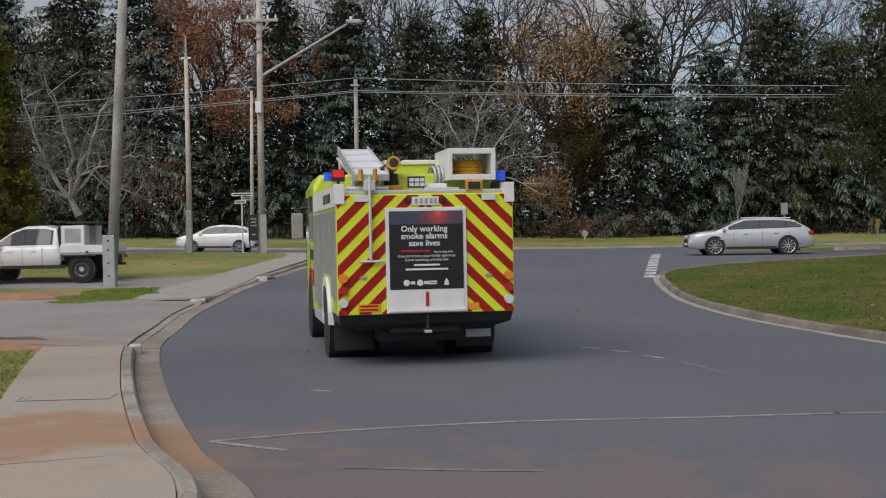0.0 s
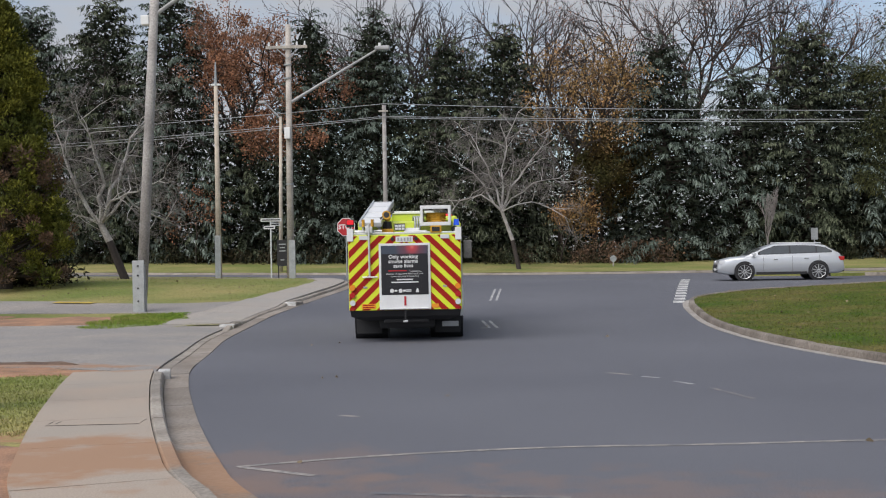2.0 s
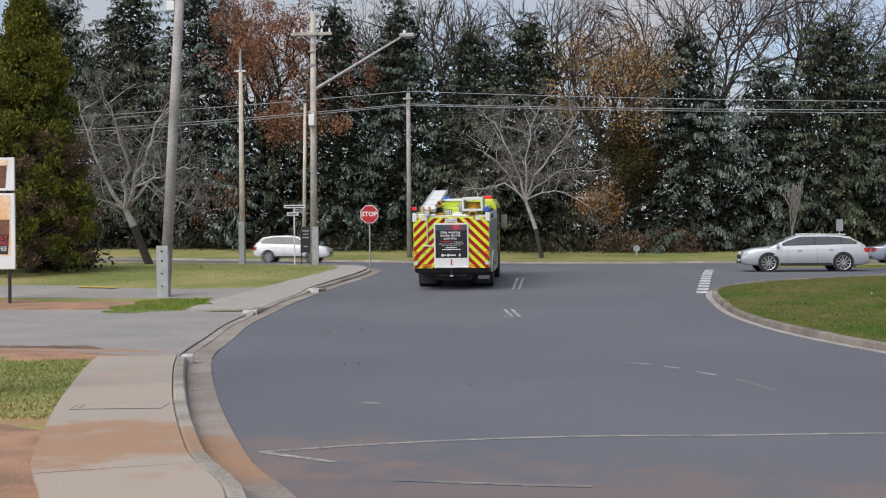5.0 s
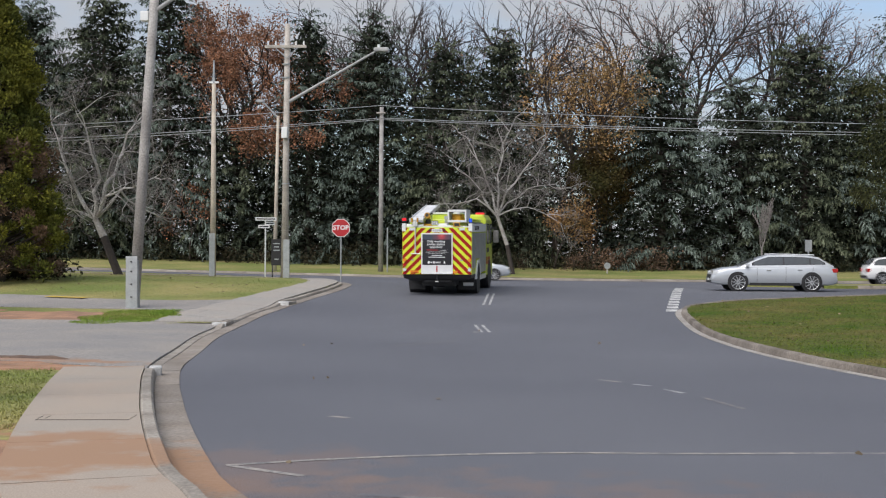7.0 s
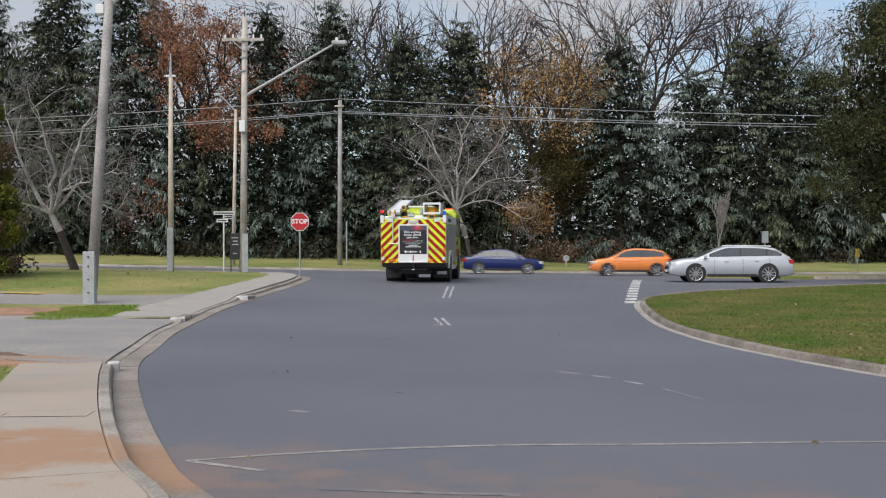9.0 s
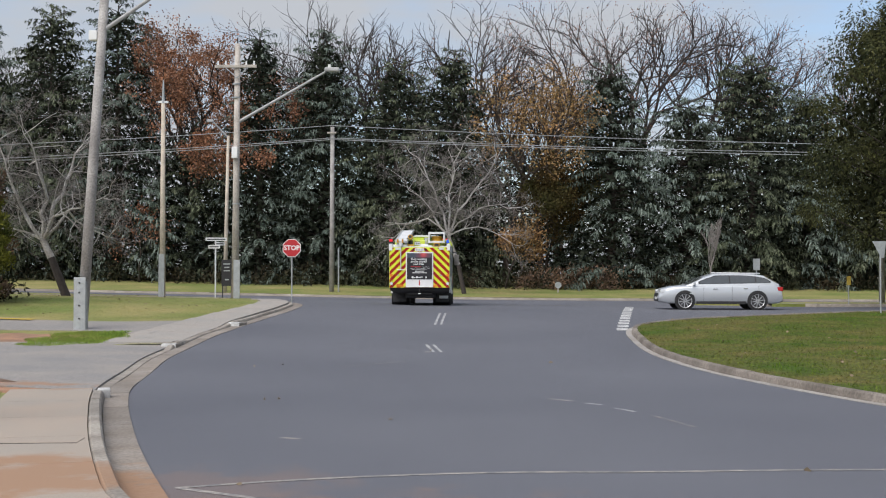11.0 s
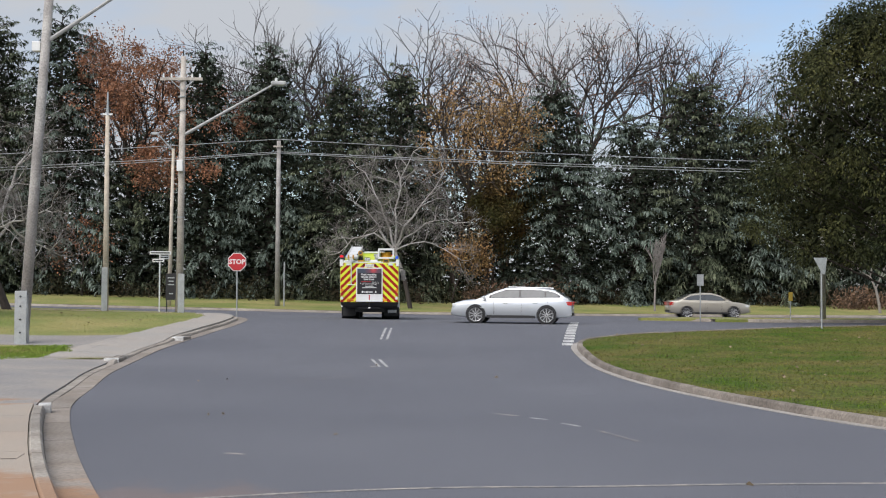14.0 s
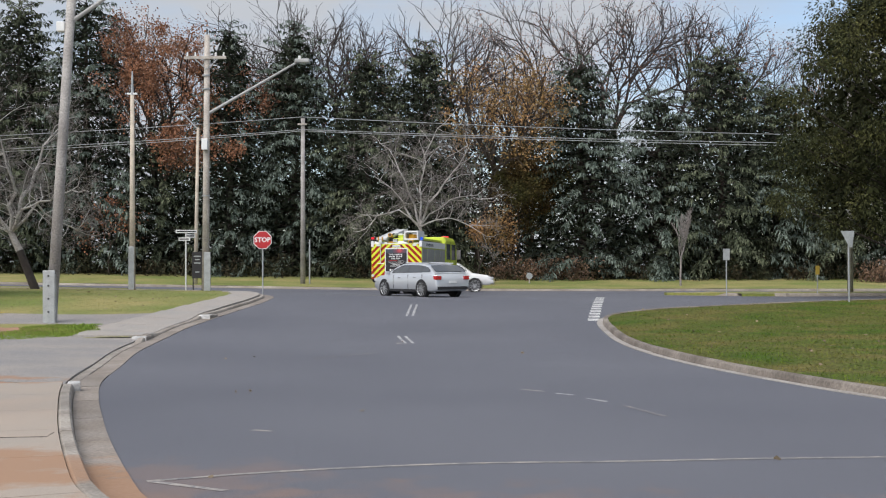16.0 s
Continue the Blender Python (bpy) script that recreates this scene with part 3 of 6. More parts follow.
def tubes_ob(name, segs, material, parent, sides=5):
    """Tapered limbs: rows of (start, end, radius at start, radius at end)."""
    a, b = np.array([s[0] for s in segs]), np.array([s[1] for s in segs])
    r0, r1 = np.array([s[2] for s in segs]), np.array([s[3] for s in segs])
    d = b - a
    d /= np.linalg.norm(d, axis=1)[:, None] + 1e-9
    ref = np.where(np.abs(d[:, 2:3]) > 0.9, [[1.0, 0, 0]], [[0, 0, 1.0]])
    u = np.cross(d, ref)
    u /= np.linalg.norm(u, axis=1)[:, None]
    w = np.cross(d, u)
    ang = 2 * np.pi * np.arange(sides) / sides
    ring = u[:, None] * np.cos(ang)[None, :, None] + w[:, None] * np.sin(ang)[None, :, None]
    lo, hi = a[:, None] + ring * r0[:, None, None], b[:, None] + ring * r1[:, None, None]
    out = []
    for k in range(sides):
        j = (k + 1) % sides
        out.append(np.stack([lo[:, k], lo[:, j], hi[:, j], hi[:, k]], 1))
    return quads_ob(name, np.concatenate(out), material, parent)


def conifer(at, h, r, seed, foliage, label, group="tree belt conifers", density=1.0, hang=0.8):
    """A cedar: separate drooping boughs, each a pad of arching branchlets with pale ends, round a core coloured dark
    for shade.
    """
    rng = np.random.default_rng(seed)
    t = thing("cedar_tree", label, "tree", at, group=group)
    tubes_ob("trunk", [((0, 0, -0.2), (rng.normal() * 0.1, rng.normal() * 0.1, h * 0.5), 0.05 + h * 0.016, h * 0.011), ((0, 0, h * 0.48), (0, 0, h * 0.97), h * 0.011, 0.03)], BARK_DARK, t, 8)
    ph = rng.uniform(0, 6.28, 4)
    crown = lambda k, a: 1.38 * r * (1 - k) ** 0.44 * (0.8 + 0.2 * np.minimum(1, k / 0.1)) * (1 + 0.13 * np.sin(2 * a + ph[0] + 6 * k) + 0.12 * np.sin(3 * a + ph[1] - 9 * k) + 0.09 * np.sin(17 * k + ph[2] + a)) + 0.12
    n = int(density * 3.4 * h * r)
    k = 1 - rng.random(n * 3) ** 0.95
    k = k[rng.random(n * 3) < 0.25 + 0.75 * (1 - k) ** 0.3][:n]
    k[:14] = np.linspace(0.86, 0.985, 14)
    n = len(k)
    ang = np.arange(n) * 2.39996 + rng.normal(size=n) * 0.4
    L = crown(k, ang) * rng.uniform(0.68, 1.08, n)
    rise = rng.uniform(0.10, 0.45, n) + 1.3 * np.maximum(0, k - 0.7)
    drop = rng.uniform(0.35, 0.7, n) * (1 - 0.5 * k)
    fwd = np.stack([np.cos(ang), np.sin(ang), 0 * ang], -1)
    side = np.stack([-np.sin(ang), np.cos(ang), 0 * ang], -1)
    spine = lambda i, s: fwd[i] * (L[i] * s)[:, None] + np.stack([0 * s, 0 * s, k[i] * h + L[i] * (rise[i] * s - drop[i] * s ** 2.1)], -1)
    limbs = [((0, 0, k[i] * h), tuple(p), 0.03 + 0.008 * L[i], 0.015) for i, p in enumerate(spine(np.arange(n), np.full(n, 0.7)))]
    # branchlets to both sides of every bough, longest past its middle
    per = np.maximum(9, (L * 9.5 * min(1.0, density + 0.1)).astype(int))
    i = np.repeat(np.arange(n), per)
    s = 0.34 + 0.66 * rng.random(len(i)) ** 0.75
    p = spine(i, s) + rng.normal(size=(len(i), 3)) * 0.05
    wide = (0.32 + 0.06 * L[i]) * (1.15 - 0.8 * np.abs(s - 0.55)) * rng.uniform(0.55, 1.2, len(i))
    way = side[i] * (rng.choice([-1, 1], len(i)) * rng.uniform(0.35, 1.0, len(i)))[:, None] + fwd[i] * rng.uniform(0.3, 1.0, len(i))[:, None] + [0, 0, 0.2]
    # every branchlet is a tapering strip that arches over and hangs, with ragged side sprays
    N = len(i)
    flat = np.cross(way, [0, 0, 1.0]) + rng.normal(size=(N, 3)) * 0.35
    flat /= np.linalg.norm(flat, axis=1)[:, None]
    arch = lambda u: p + way * (wide * u * (1 - 0.25 * u))[:, None] + np.array([0, 0, -1.0]) * (wide * hang * u ** 2)[:, None]
    fat = rng.uniform(0.030, 0.060, N)[:, None]
    strip = lambda us, ws: np.stack([np.stack([arch(u) - flat * fat * w, arch(u) + flat * fat * w], 1) for u, w in zip(us, ws)])
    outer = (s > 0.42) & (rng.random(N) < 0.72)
    low = strip((0.0, 0.55), (0.6, 1.0))
    end = strip((0.5, 0.75, 1.0), (1.0, 0.8, 0.12))
    C = [arch(u) for u in (0.55,)]
    D = [flat * rng.choice([-1, 1], N)[:, None] + way * 0.6 + [0, 0, -0.5] for _ in C]
    side_c, side_d = np.concatenate([c[outer] for c in C]), np.concatenate([d[outer] for d in D])
    # needles inside the crown, coloured dark to stand for shade between boughs
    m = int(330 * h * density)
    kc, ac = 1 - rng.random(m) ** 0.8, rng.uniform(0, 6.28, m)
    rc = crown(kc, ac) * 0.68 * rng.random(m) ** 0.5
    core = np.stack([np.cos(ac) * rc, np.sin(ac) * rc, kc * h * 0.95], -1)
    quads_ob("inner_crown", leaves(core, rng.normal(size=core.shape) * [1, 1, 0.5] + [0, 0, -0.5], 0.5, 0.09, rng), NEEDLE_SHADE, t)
    # most outer branchlet ends take a paler needle colour than the rest
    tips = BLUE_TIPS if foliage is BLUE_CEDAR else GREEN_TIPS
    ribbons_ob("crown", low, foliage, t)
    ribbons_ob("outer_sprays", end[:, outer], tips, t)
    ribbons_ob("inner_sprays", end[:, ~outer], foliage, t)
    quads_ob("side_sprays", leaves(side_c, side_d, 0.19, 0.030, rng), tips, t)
    tagged(tubes_ob("limb_frame", limbs, BARK_DARK, t, 3), kind="stuff")
    return t


def limbs_of(rng, h, spread, levels, first, up=0.75, kids=(2, 4), lean=(0, 0), thick=0.03, reach=(0.55, 0.8), wander=0.13):
    """A branching skeleton: limb segments and the tips of the last level."""
    segs, tips = [], []

    def grow(p, d, L, r, lvl):
        n = 3
        for i in range(n):
            d2 = d + rng.normal(size=3) * wander + np.array([0, 0, 0.06 * up])
            d2 /= np.linalg.norm(d2)
            q = p + d2 * L / n
            segs.append((tuple(p), tuple(q), r * (1 - 0.3 * i / n), r * (1 - 0.3 * (i + 1) / n)))
            if lvl < levels and (i > 0 or lvl > 0):
                for _ in range(int(rng.integers(*kids)) if i == n - 1 else int(rng.random() < 0.88)):
                    side = rng.normal(size=3)
                    side -= d2 * side.dot(d2)
                    nd = d2 + side / np.linalg.norm(side) * spread * rng.uniform(0.5, 1.0) + np.array([0, 0, up * 0.25])
                    grow(q, nd / np.linalg.norm(nd), L * rng.uniform(*reach), r * rng.uniform(0.45, 0.68), lvl + 1)
            p, d = q, d2
        if lvl == levels:
            tips.append(p)

    grow(np.array([0, 0, -0.15]), np.array([lean[0], lean[1], 1.0]) / np.linalg.norm([lean[0], lean[1], 1.0]), h * first, h * thick, 0)
    return segs, np.array(tips)


def bare_tree(name, at, h, seed, bark, label, spread=0.7, levels=4, first=0.42, lean=(0, 0), up=0.75, leaf=None, leaf_n=0, leaf_l=0.2, group="", thick=0.02, twig=None, kids=(2, 4), reach=(0.55, 0.8), slim=0.03, leaf_from=0.0, bunch=0.45):
    rng = np.random.default_rng(seed)
    t = thing(name, label, "tree", at, group=group)
    segs, tips = limbs_of(rng, h, spread, levels, first, up, kids=kids, lean=lean, thick=thick, reach=reach)
    k = h / max(s[1][2] for s in segs)
    S = [(np.array(a) * k, np.array(b) * k, max(r0 * k, 0.014), max(r1 * k, 0.011)) for a, b, r0, r1 in segs]
    tubes_ob("trunk", S[:3], bark, t, 9)
    tagged(tubes_ob("branchwork", [s for s in S[3:] if s[2] > slim] or S[3:5], bark, t, 5), kind="stuff")
    fine = [s for s in S[3:] if s[2] <= slim]
    if fine:
        tagged(tubes_ob("twig_crown", fine, twig or bark, t, 3), kind="stuff")
    if leaf and leaf_n:
        # leaves hang in bunches, with bare gaps between them
        tips = tips[tips[:, 2] * k > leaf_from] * k
        tips = tips[rng.random(len(tips)) < 0.72]
        m = max(1, leaf_n // len(tips))
        c = np.repeat(tips, m, 0) + rng.normal(size=(len(tips) * m, 3)) * bunch * np.repeat(rng.uniform(0.5, 1.3, len(tips)), m)[:, None]
        quads_ob("foliage", leaves(c, rng.normal(size=c.shape) + [0, 0, -0.4], leaf_l, leaf_l * 0.36, rng), leaf, t)
    return t


def pale_tree(at, seed, label, trunk, boughs, size, thick=0.17):
    """A pale-barked leafless tree: a dark-footed trunk, a few main boughs by their bends, and a haze of side branches and twigs."""
    rng = np.random.default_rng(seed)
    t = thing("bare_tree", label, "tree", at)
    line = lambda pts, r0, r1: [(np.array(p), np.array(q), r0 + (r1 - r0) * i / (len(pts) - 1), r0 + (r1 - r0) * (i + 1) / (len(pts) - 1)) for i, (p, q) in enumerate(zip(pts, pts[1:]))]
    deep = lambda pts, y: [(x, y * j + 0.1 * rng.normal() * (j > 0), z) for j, (x, z) in enumerate(pts)]
    foot = [(x, 0, z) for x, z in trunk]
    tubes_ob("trunk", line(foot[:2], thick, thick * 0.85), BARK_TWIG, t, 9)
    tubes_ob("upper_trunk", line(foot[1:], thick * 0.85, thick * 0.66), BARK_MID, t, 9)
    limbs, twigs = [], []

    def sprout(p, d, L, r, lvl):
        for i in range(3):
            d = d + rng.normal(size=3) * 0.22 + np.array([0, 0, 0.03])
            d /= np.linalg.norm(d)
            q = p + d * L / 3
            (limbs if r > 0.016 else twigs).append((p, q, max(r * (1 - 0.2 * i), 0.006), max(r * (0.8 - 0.2 * i), 0.005)))
            if lvl < 3:
                for _ in range(1 + (i == 1)):
                    side = rng.normal(size=3)
                    nd = d * 0.7 + side / np.linalg.norm(side) * 0.85
                    sprout(q, nd / np.linalg.norm(nd), L * rng.uniform(0.45, 0.7), r * 0.5, lvl + 1)
            p = q

    for n, pts in enumerate(boughs):
        way = spline(deep([trunk[-1], *pts], rng.uniform(-0.5, 0.5)), size * 0.07)
        way[1:] += rng.normal(size=way[1:].shape) * 0.011 * size
        r0 = thick * (0.55 if pts[-1][1] > 0.6 * size else 0.36)
        limbs += line([tuple(p) for p in way], r0, 0.018)
        for j in range(2, len(way)):
            d = way[j] - way[j - 1]
            for _ in range(2):
                side = rng.normal(size=3) * [1, 1, 0.8] + [0, 0, 0.25]
                nd = d / np.linalg.norm(d) * 0.5 + side / np.linalg.norm(side)
                sprout(way[j], nd / np.linalg.norm(nd), size * rng.uniform(0.10, 0.24), 0.022, 0)
    tagged(tubes_ob("branchwork", limbs, BARK_PALE, t, 6), kind="stuff")
    tagged(tubes_ob("twig_crown", twigs, BARK_HAZE, t, 3), kind="stuff")
    return t


def build_trees():
    # front row of the belt, then the row behind it: place along the road, height, spread
    rows = [(-44, 96, 17, 4.6, 1), (-38.0, 97, 19.5, 5.0, 0), (-32.0, 96, 20.3, 4.9, 1), (-27.0, 96, 21.2, 4.3, 0), (-16.4, 96, 19.0, 3.5, 0), (-11.7, 97, 19.0, 4.0, 0), (-6.2, 96, 16.8, 4.2, 1),
            (-1.9, 97, 17.9, 3.6, 1), (9.6, 95.5, 16.4, 4.2, 0), (15.4, 96, 13.9, 4.4, 0), (20.0, 96, 17.0, 4.4, 1), (24.2, 97, 14.4, 4.4, 0), (29.5, 96, 15.0, 4.6, 1), (36, 97, 17.0, 4.8, 0),
            (-21.6, 97.0, 10.6, 4.2, 1), (-33.5, 103, 17, 5, 1), (-23, 103, 13, 5, 1), (-9, 103, 15.0, 5, 1), (-14, 104, 15, 5, 1), (-4, 103, 14.5, 5, 1), (12.5, 103, 12, 5, 1), (17.5, 104, 12.5, 5, 1),
            (22, 103, 13.5, 5, 1), (7.5, 105, 12.5, 5, 1), (3.4, 104, 11.5, 4.5, 1), (0.4, 101.5, 9.5, 4.0, 1), (6.0, 101.5, 9.5, 4.0, 1), (-19, 105, 12.0, 5, 1), (1, 106, 11.5, 5, 1), (27, 104, 13.5, 5, 1), (33, 105, 14.0, 5, 1)]
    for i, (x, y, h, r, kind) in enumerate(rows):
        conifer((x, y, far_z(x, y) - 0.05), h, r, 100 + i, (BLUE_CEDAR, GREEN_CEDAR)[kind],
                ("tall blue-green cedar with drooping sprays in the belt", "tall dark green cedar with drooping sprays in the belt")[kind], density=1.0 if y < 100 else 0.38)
    for i, (x, y, h, leaf, n, low, label) in enumerate([(-21.4, 99, 19.4, OAK_LEAF, 15000, 8.0, "autumn oak with rust-brown leaves in the belt"), (-19.2, 99.5, 17.5, OAK_LEAF, 12000, 8.0, "autumn oak with rust-brown leaves in the belt"),
                                                        (1.9, 98, 15.5, AMBER_LEAF, 4200, 7.5, "half-bare tree with amber autumn leaves"), (4.6, 99, 17.0, AMBER_LEAF, 3800, 8.0, "half-bare tree with amber autumn leaves"),
                                                        (1.8, 93, 5.0, AMBER_LEAF, 2400, 0.5, "low tree with amber autumn leaves"), (5.0, 96.5, 9.5, AMBER_GREEN, 14000, 0.5, "low tree with dull olive and amber leaves"),
                                                        (-24.4, 92.5, 5.5, OAK_LEAF, 900, 2.0, "low tree with a few rust-brown leaves")]):
        bare_tree("autumn_tree", (x, y, far_z(x, y)), h, 40 + i, BARK_DARK, label, leaf=leaf, leaf_n=n, leaf_l=0.17, group="autumn trees", spread=1.0 if leaf is OAK_LEAF else 0.7, levels=4, first=0.36, kids=(2, 3), thick=0.012, up=0.45, leaf_from=low, bunch=0.42, reach=(0.55, 0.76))
    crest = lambda x: float(np.interp(x, [-45, -28, -20, -13, -6.5, 0, 4, 10, 17, 24, 29, 42], [19.5, 19.5, 20.0, 20.5, 24.0, 20.0, 20.0, 22.2, 22.6, 21.4, 19.5, 18]))
    for i in range(21):
        x = -42 + 3.75 * i + (i * 29 % 5) * 0.4
        y = 108 + (i * 37 % 7)
        bare_tree("bare_tree", (x, y, far_z(x, y)), crest(x) * (1.14 - 0.03 * (i % 3)), 60 + i, BARK_TWIG, "leafless winter tree rising behind the conifers", spread=0.92, levels=5, first=0.36, up=0.45, group="bare trees behind the belt", thick=0.0115, kids=(2, 3), reach=(0.56, 0.76), slim=0.018,
                  leaf=OAK_LEAF if i in (12, 13, 14, 15, 18, 19) else None, leaf_n=2200, leaf_l=0.13, leaf_from=11, bunch=0.35)
    # pale-barked leafless trees standing on the verges
    pale_tree((-1.3, 85.5, far_z(-1.3, 85.5)), 5, "pale-barked leafless tree on the far verge", [(0.3, -0.1), (-0.1, 1.9), (-0.75, 3.8)],
              [[(-1.4, 6.0), (-2.3, 8.3), (-3.2, 9.5)], [(-0.6, 6.5), (-0.3, 8.5), (0.4, 10.2)], [(-0.2, 5.4), (1.4, 7.2), (2.5, 9.0)], [(0.3, 4.3), (1.8, 4.3), (3.2, 3.4)], [(-2.0, 4.9), (-3.6, 4.4), (-4.3, 3.7)], [(0.6, 5.2), (2.6, 5.9), (3.6, 5.6)], [(-1.9, 5.6), (-3.4, 6.9)]], 9.5, 0.16)
    pale_tree((-17.6, 55, gz(-17.6, 55) + 0.1), 9, "leaning pale-barked leafless tree on the verge", [(0, -0.1), (-0.69, 1.63), (-1.07, 2.39)],
              [[(-0.57, 3.77), (-0.31, 4.9), (-0.06, 6.0), (0.6, 7.1)], [(-1.7, 3.4), (-2.2, 4.65), (-2.7, 6.4)], [(-1.95, 2.65), (-2.7, 2.9)], [(-0.6, 3.1), (0.0, 3.5), (0.95, 3.8), (1.9, 4.1)], [(-0.9, 3.6), (-1.1, 5.2), (-1.5, 6.8)], [(-0.1, 3.6), (0.7, 2.9), (1.4, 2.5)]], 7.5, 0.19)
    bare_tree("bare_tree", (15.0, 85, far_z(15, 85)), 5.2, 12, BARK_HAZE, "slender young leafless tree on the far verge", spread=0.2, levels=4, first=0.3, up=1.3, thick=0.010, twig=BARK_HAZE, kids=(2, 4), reach=(0.5, 0.75))
    bare_tree("bare_tree", (29.5, 84, far_z(29.5, 84)), 7.0, 15, BARK_GREY, "spreading grey leafless tree on the far verge", spread=0.95, levels=4, first=0.3, up=0.4, thick=0.011, twig=BARK_GREY)
    # golden cypress
    clump_tree("cypress_tree", (-20.2, 48.5, gz(-20.2, 48.5) + 0.1), 10.8, lambda k: 2.75 * (0.72 + 0.28 * min(1, k / 0.12)) * (1 - k) ** 0.62, 0.02, 7, 560, 190, 0.40, GOLD_CYPRESS, "golden-green cypress with browned lower foliage", 0.15, (0, 0, 0.7), browned=True)
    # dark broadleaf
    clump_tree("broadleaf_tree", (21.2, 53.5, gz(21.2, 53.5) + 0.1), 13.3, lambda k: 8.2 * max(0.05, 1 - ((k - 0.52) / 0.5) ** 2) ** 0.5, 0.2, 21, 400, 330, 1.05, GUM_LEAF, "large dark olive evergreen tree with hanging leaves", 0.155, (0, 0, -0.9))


def clump_tree(name, at, h, radius, low, seed, clumps, per, size, foliage, label, leaf_l, lean, browned=False):
    """A tree with a dense crown: leaf clumps spread through a body of turning given by radius(height share)."""
    rng = np.random.default_rng(seed)
    t = thing(name, label, "tree", at)
    tubes_ob("trunk", [((0, 0, -0.2), (0.1, 0, h * 0.35), 0.03 * h ** 0.9, 0.02 * h ** 0.9), ((0.1, 0, h * 0.34), (0, 0, h * 0.9), 0.02 * h ** 0.9, 0.04)], BARK_DARK, t, 9)
    k = low + (1 - low) * rng.random(clumps) ** 0.9
    a = rng.uniform(0, 2 * np.pi, clumps)
    r = np.array([radius(q) for q in k]) * (0.35 + 0.65 * rng.random(clumps) ** 0.45) * rng.uniform(0.8, 1.12, clumps)
    cen = np.stack([np.cos(a) * r, np.sin(a) * r, k * h], -1)
    tagged(tubes_ob("branchwork", [((0, 0, max(0.5, c[2] - 0.5 * np.hypot(c[0], c[1]))), tuple(c), 0.06, 0.015) for c in cen[::2]], BARK_DARK, t, 4), kind="stuff")
    g = rng.normal(size=(clumps, per, 3))
    g /= np.linalg.norm(g, axis=2)[..., None]
    pts = cen[:, None] + g * (size * rng.uniform(0.5, 1.25, clumps))[:, None, None] * rng.random((clumps, per, 1)) ** 0.4 * [1, 1, 0.75]
    dirs = g + rng.normal(size=g.shape) * 0.4 + np.array(lean)
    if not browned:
        # the heart of a broad crown: its shade is put into a dark leaf colour
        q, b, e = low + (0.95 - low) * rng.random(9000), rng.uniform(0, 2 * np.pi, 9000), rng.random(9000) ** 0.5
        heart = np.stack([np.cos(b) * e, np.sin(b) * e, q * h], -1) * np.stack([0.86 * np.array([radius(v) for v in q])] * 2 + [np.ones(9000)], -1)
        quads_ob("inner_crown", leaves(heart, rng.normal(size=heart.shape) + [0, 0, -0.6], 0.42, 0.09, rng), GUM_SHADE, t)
    dead = (k < 0.5) & (rng.random(clumps) < 0.36) if browned else np.zeros(clumps, bool)
    quads_ob("crown", leaves(pts[~dead].reshape(-1, 3), dirs[~dead].reshape(-1, 3), leaf_l, leaf_l * 0.2, rng), foliage, t)
    if browned:
        tagged(quads_ob("browned_foliage", leaves(pts[dead].reshape(-1, 3), dirs[dead].reshape(-1, 3), leaf_l, leaf_l * 0.2, rng), DEAD_LEAF, t), "browned dying foliage")
    return t


build_trees()


def scrub(name, x0, x1, y0, y1, h, n, material, label, seed):
    rng = np.random.default_rng(seed)
    cx, cy = rng.uniform(x0, x1, n // 60), rng.uniform(y0, y1, n // 60)
    k = rng.integers(0, len(cx), n)
    hh = h * (0.35 + 0.65 * rng.random(len(cx)))
    a, rad = rng.uniform(0, 6.28, n), rng.random(n) ** 0.6
    z = rng.random(n) * hh[k]
    c = np.stack([cx[k] + np.cos(a) * rad * 0.8, cy[k] + np.sin(a) * rad * 0.8, z], -1)
    c[:, 2] += ground_z(c[:, 0], c[:, 1]) + 0.1 + 0.62 * np.clip((c[:, 1] - 81) / 14, 0, 1)
    ob = quads_ob(name, leaves(c, rng.normal(size=(n, 3)) + [0, 0, 0.5], 0.26, 0.045, rng), material, None)
    return tagged(ob, label, "shrubs", kind="stuff")


scrub("scrub", -60, 60, 91.5, 96.5, 1.7, 26000, SCRUB_LEAF, "tangled scrub under the tree belt", 3)
scrub("scrub", -60, 60, 100, 112, 8.0, 22000, GREEN_CEDAR, "dark thicket behind the tree belt", 4)
scrub("scrub", 3, 10, 91, 94, 1.8, 2600, DEAD_LEAF, "brown dead bracken under the tree belt", 6)
scrub("scrub", 28, 34, 88, 91, 1.6, 2600, DEAD_LEAF, "heap of dead brown branches on the verge", 8)
scrub("scrub", -21.5, -18.5, 49.5, 51.5, 1.3, 1800, SCRUB_LEAF, "low weedy shrubs beside the cypress", 11)


def grass(name, spots, label, seed, h=0.07, material=GRASS):
    rng = np.random.default_rng(seed)
    C = []
    for x0, x1, y0, y1, lift, n, ok in spots:
        x, y = rng.uniform(x0, x1, n), rng.uniform(y0, y1, n)
        keep = ok(x, y)
        x, y = x[keep], y[keep]
        C.append(np.stack([x, y, ground_z(x, y) + lift], -1))
    c = np.concatenate(C)
    ob = quads_ob(name, leaves(c, rng.normal(size=c.shape) * [0.7, 0.7, 0.15] + [0, 0, 1.0], h, h * 0.12, rng), material, None)
    return tagged(ob, label, "grass", kind="stuff")


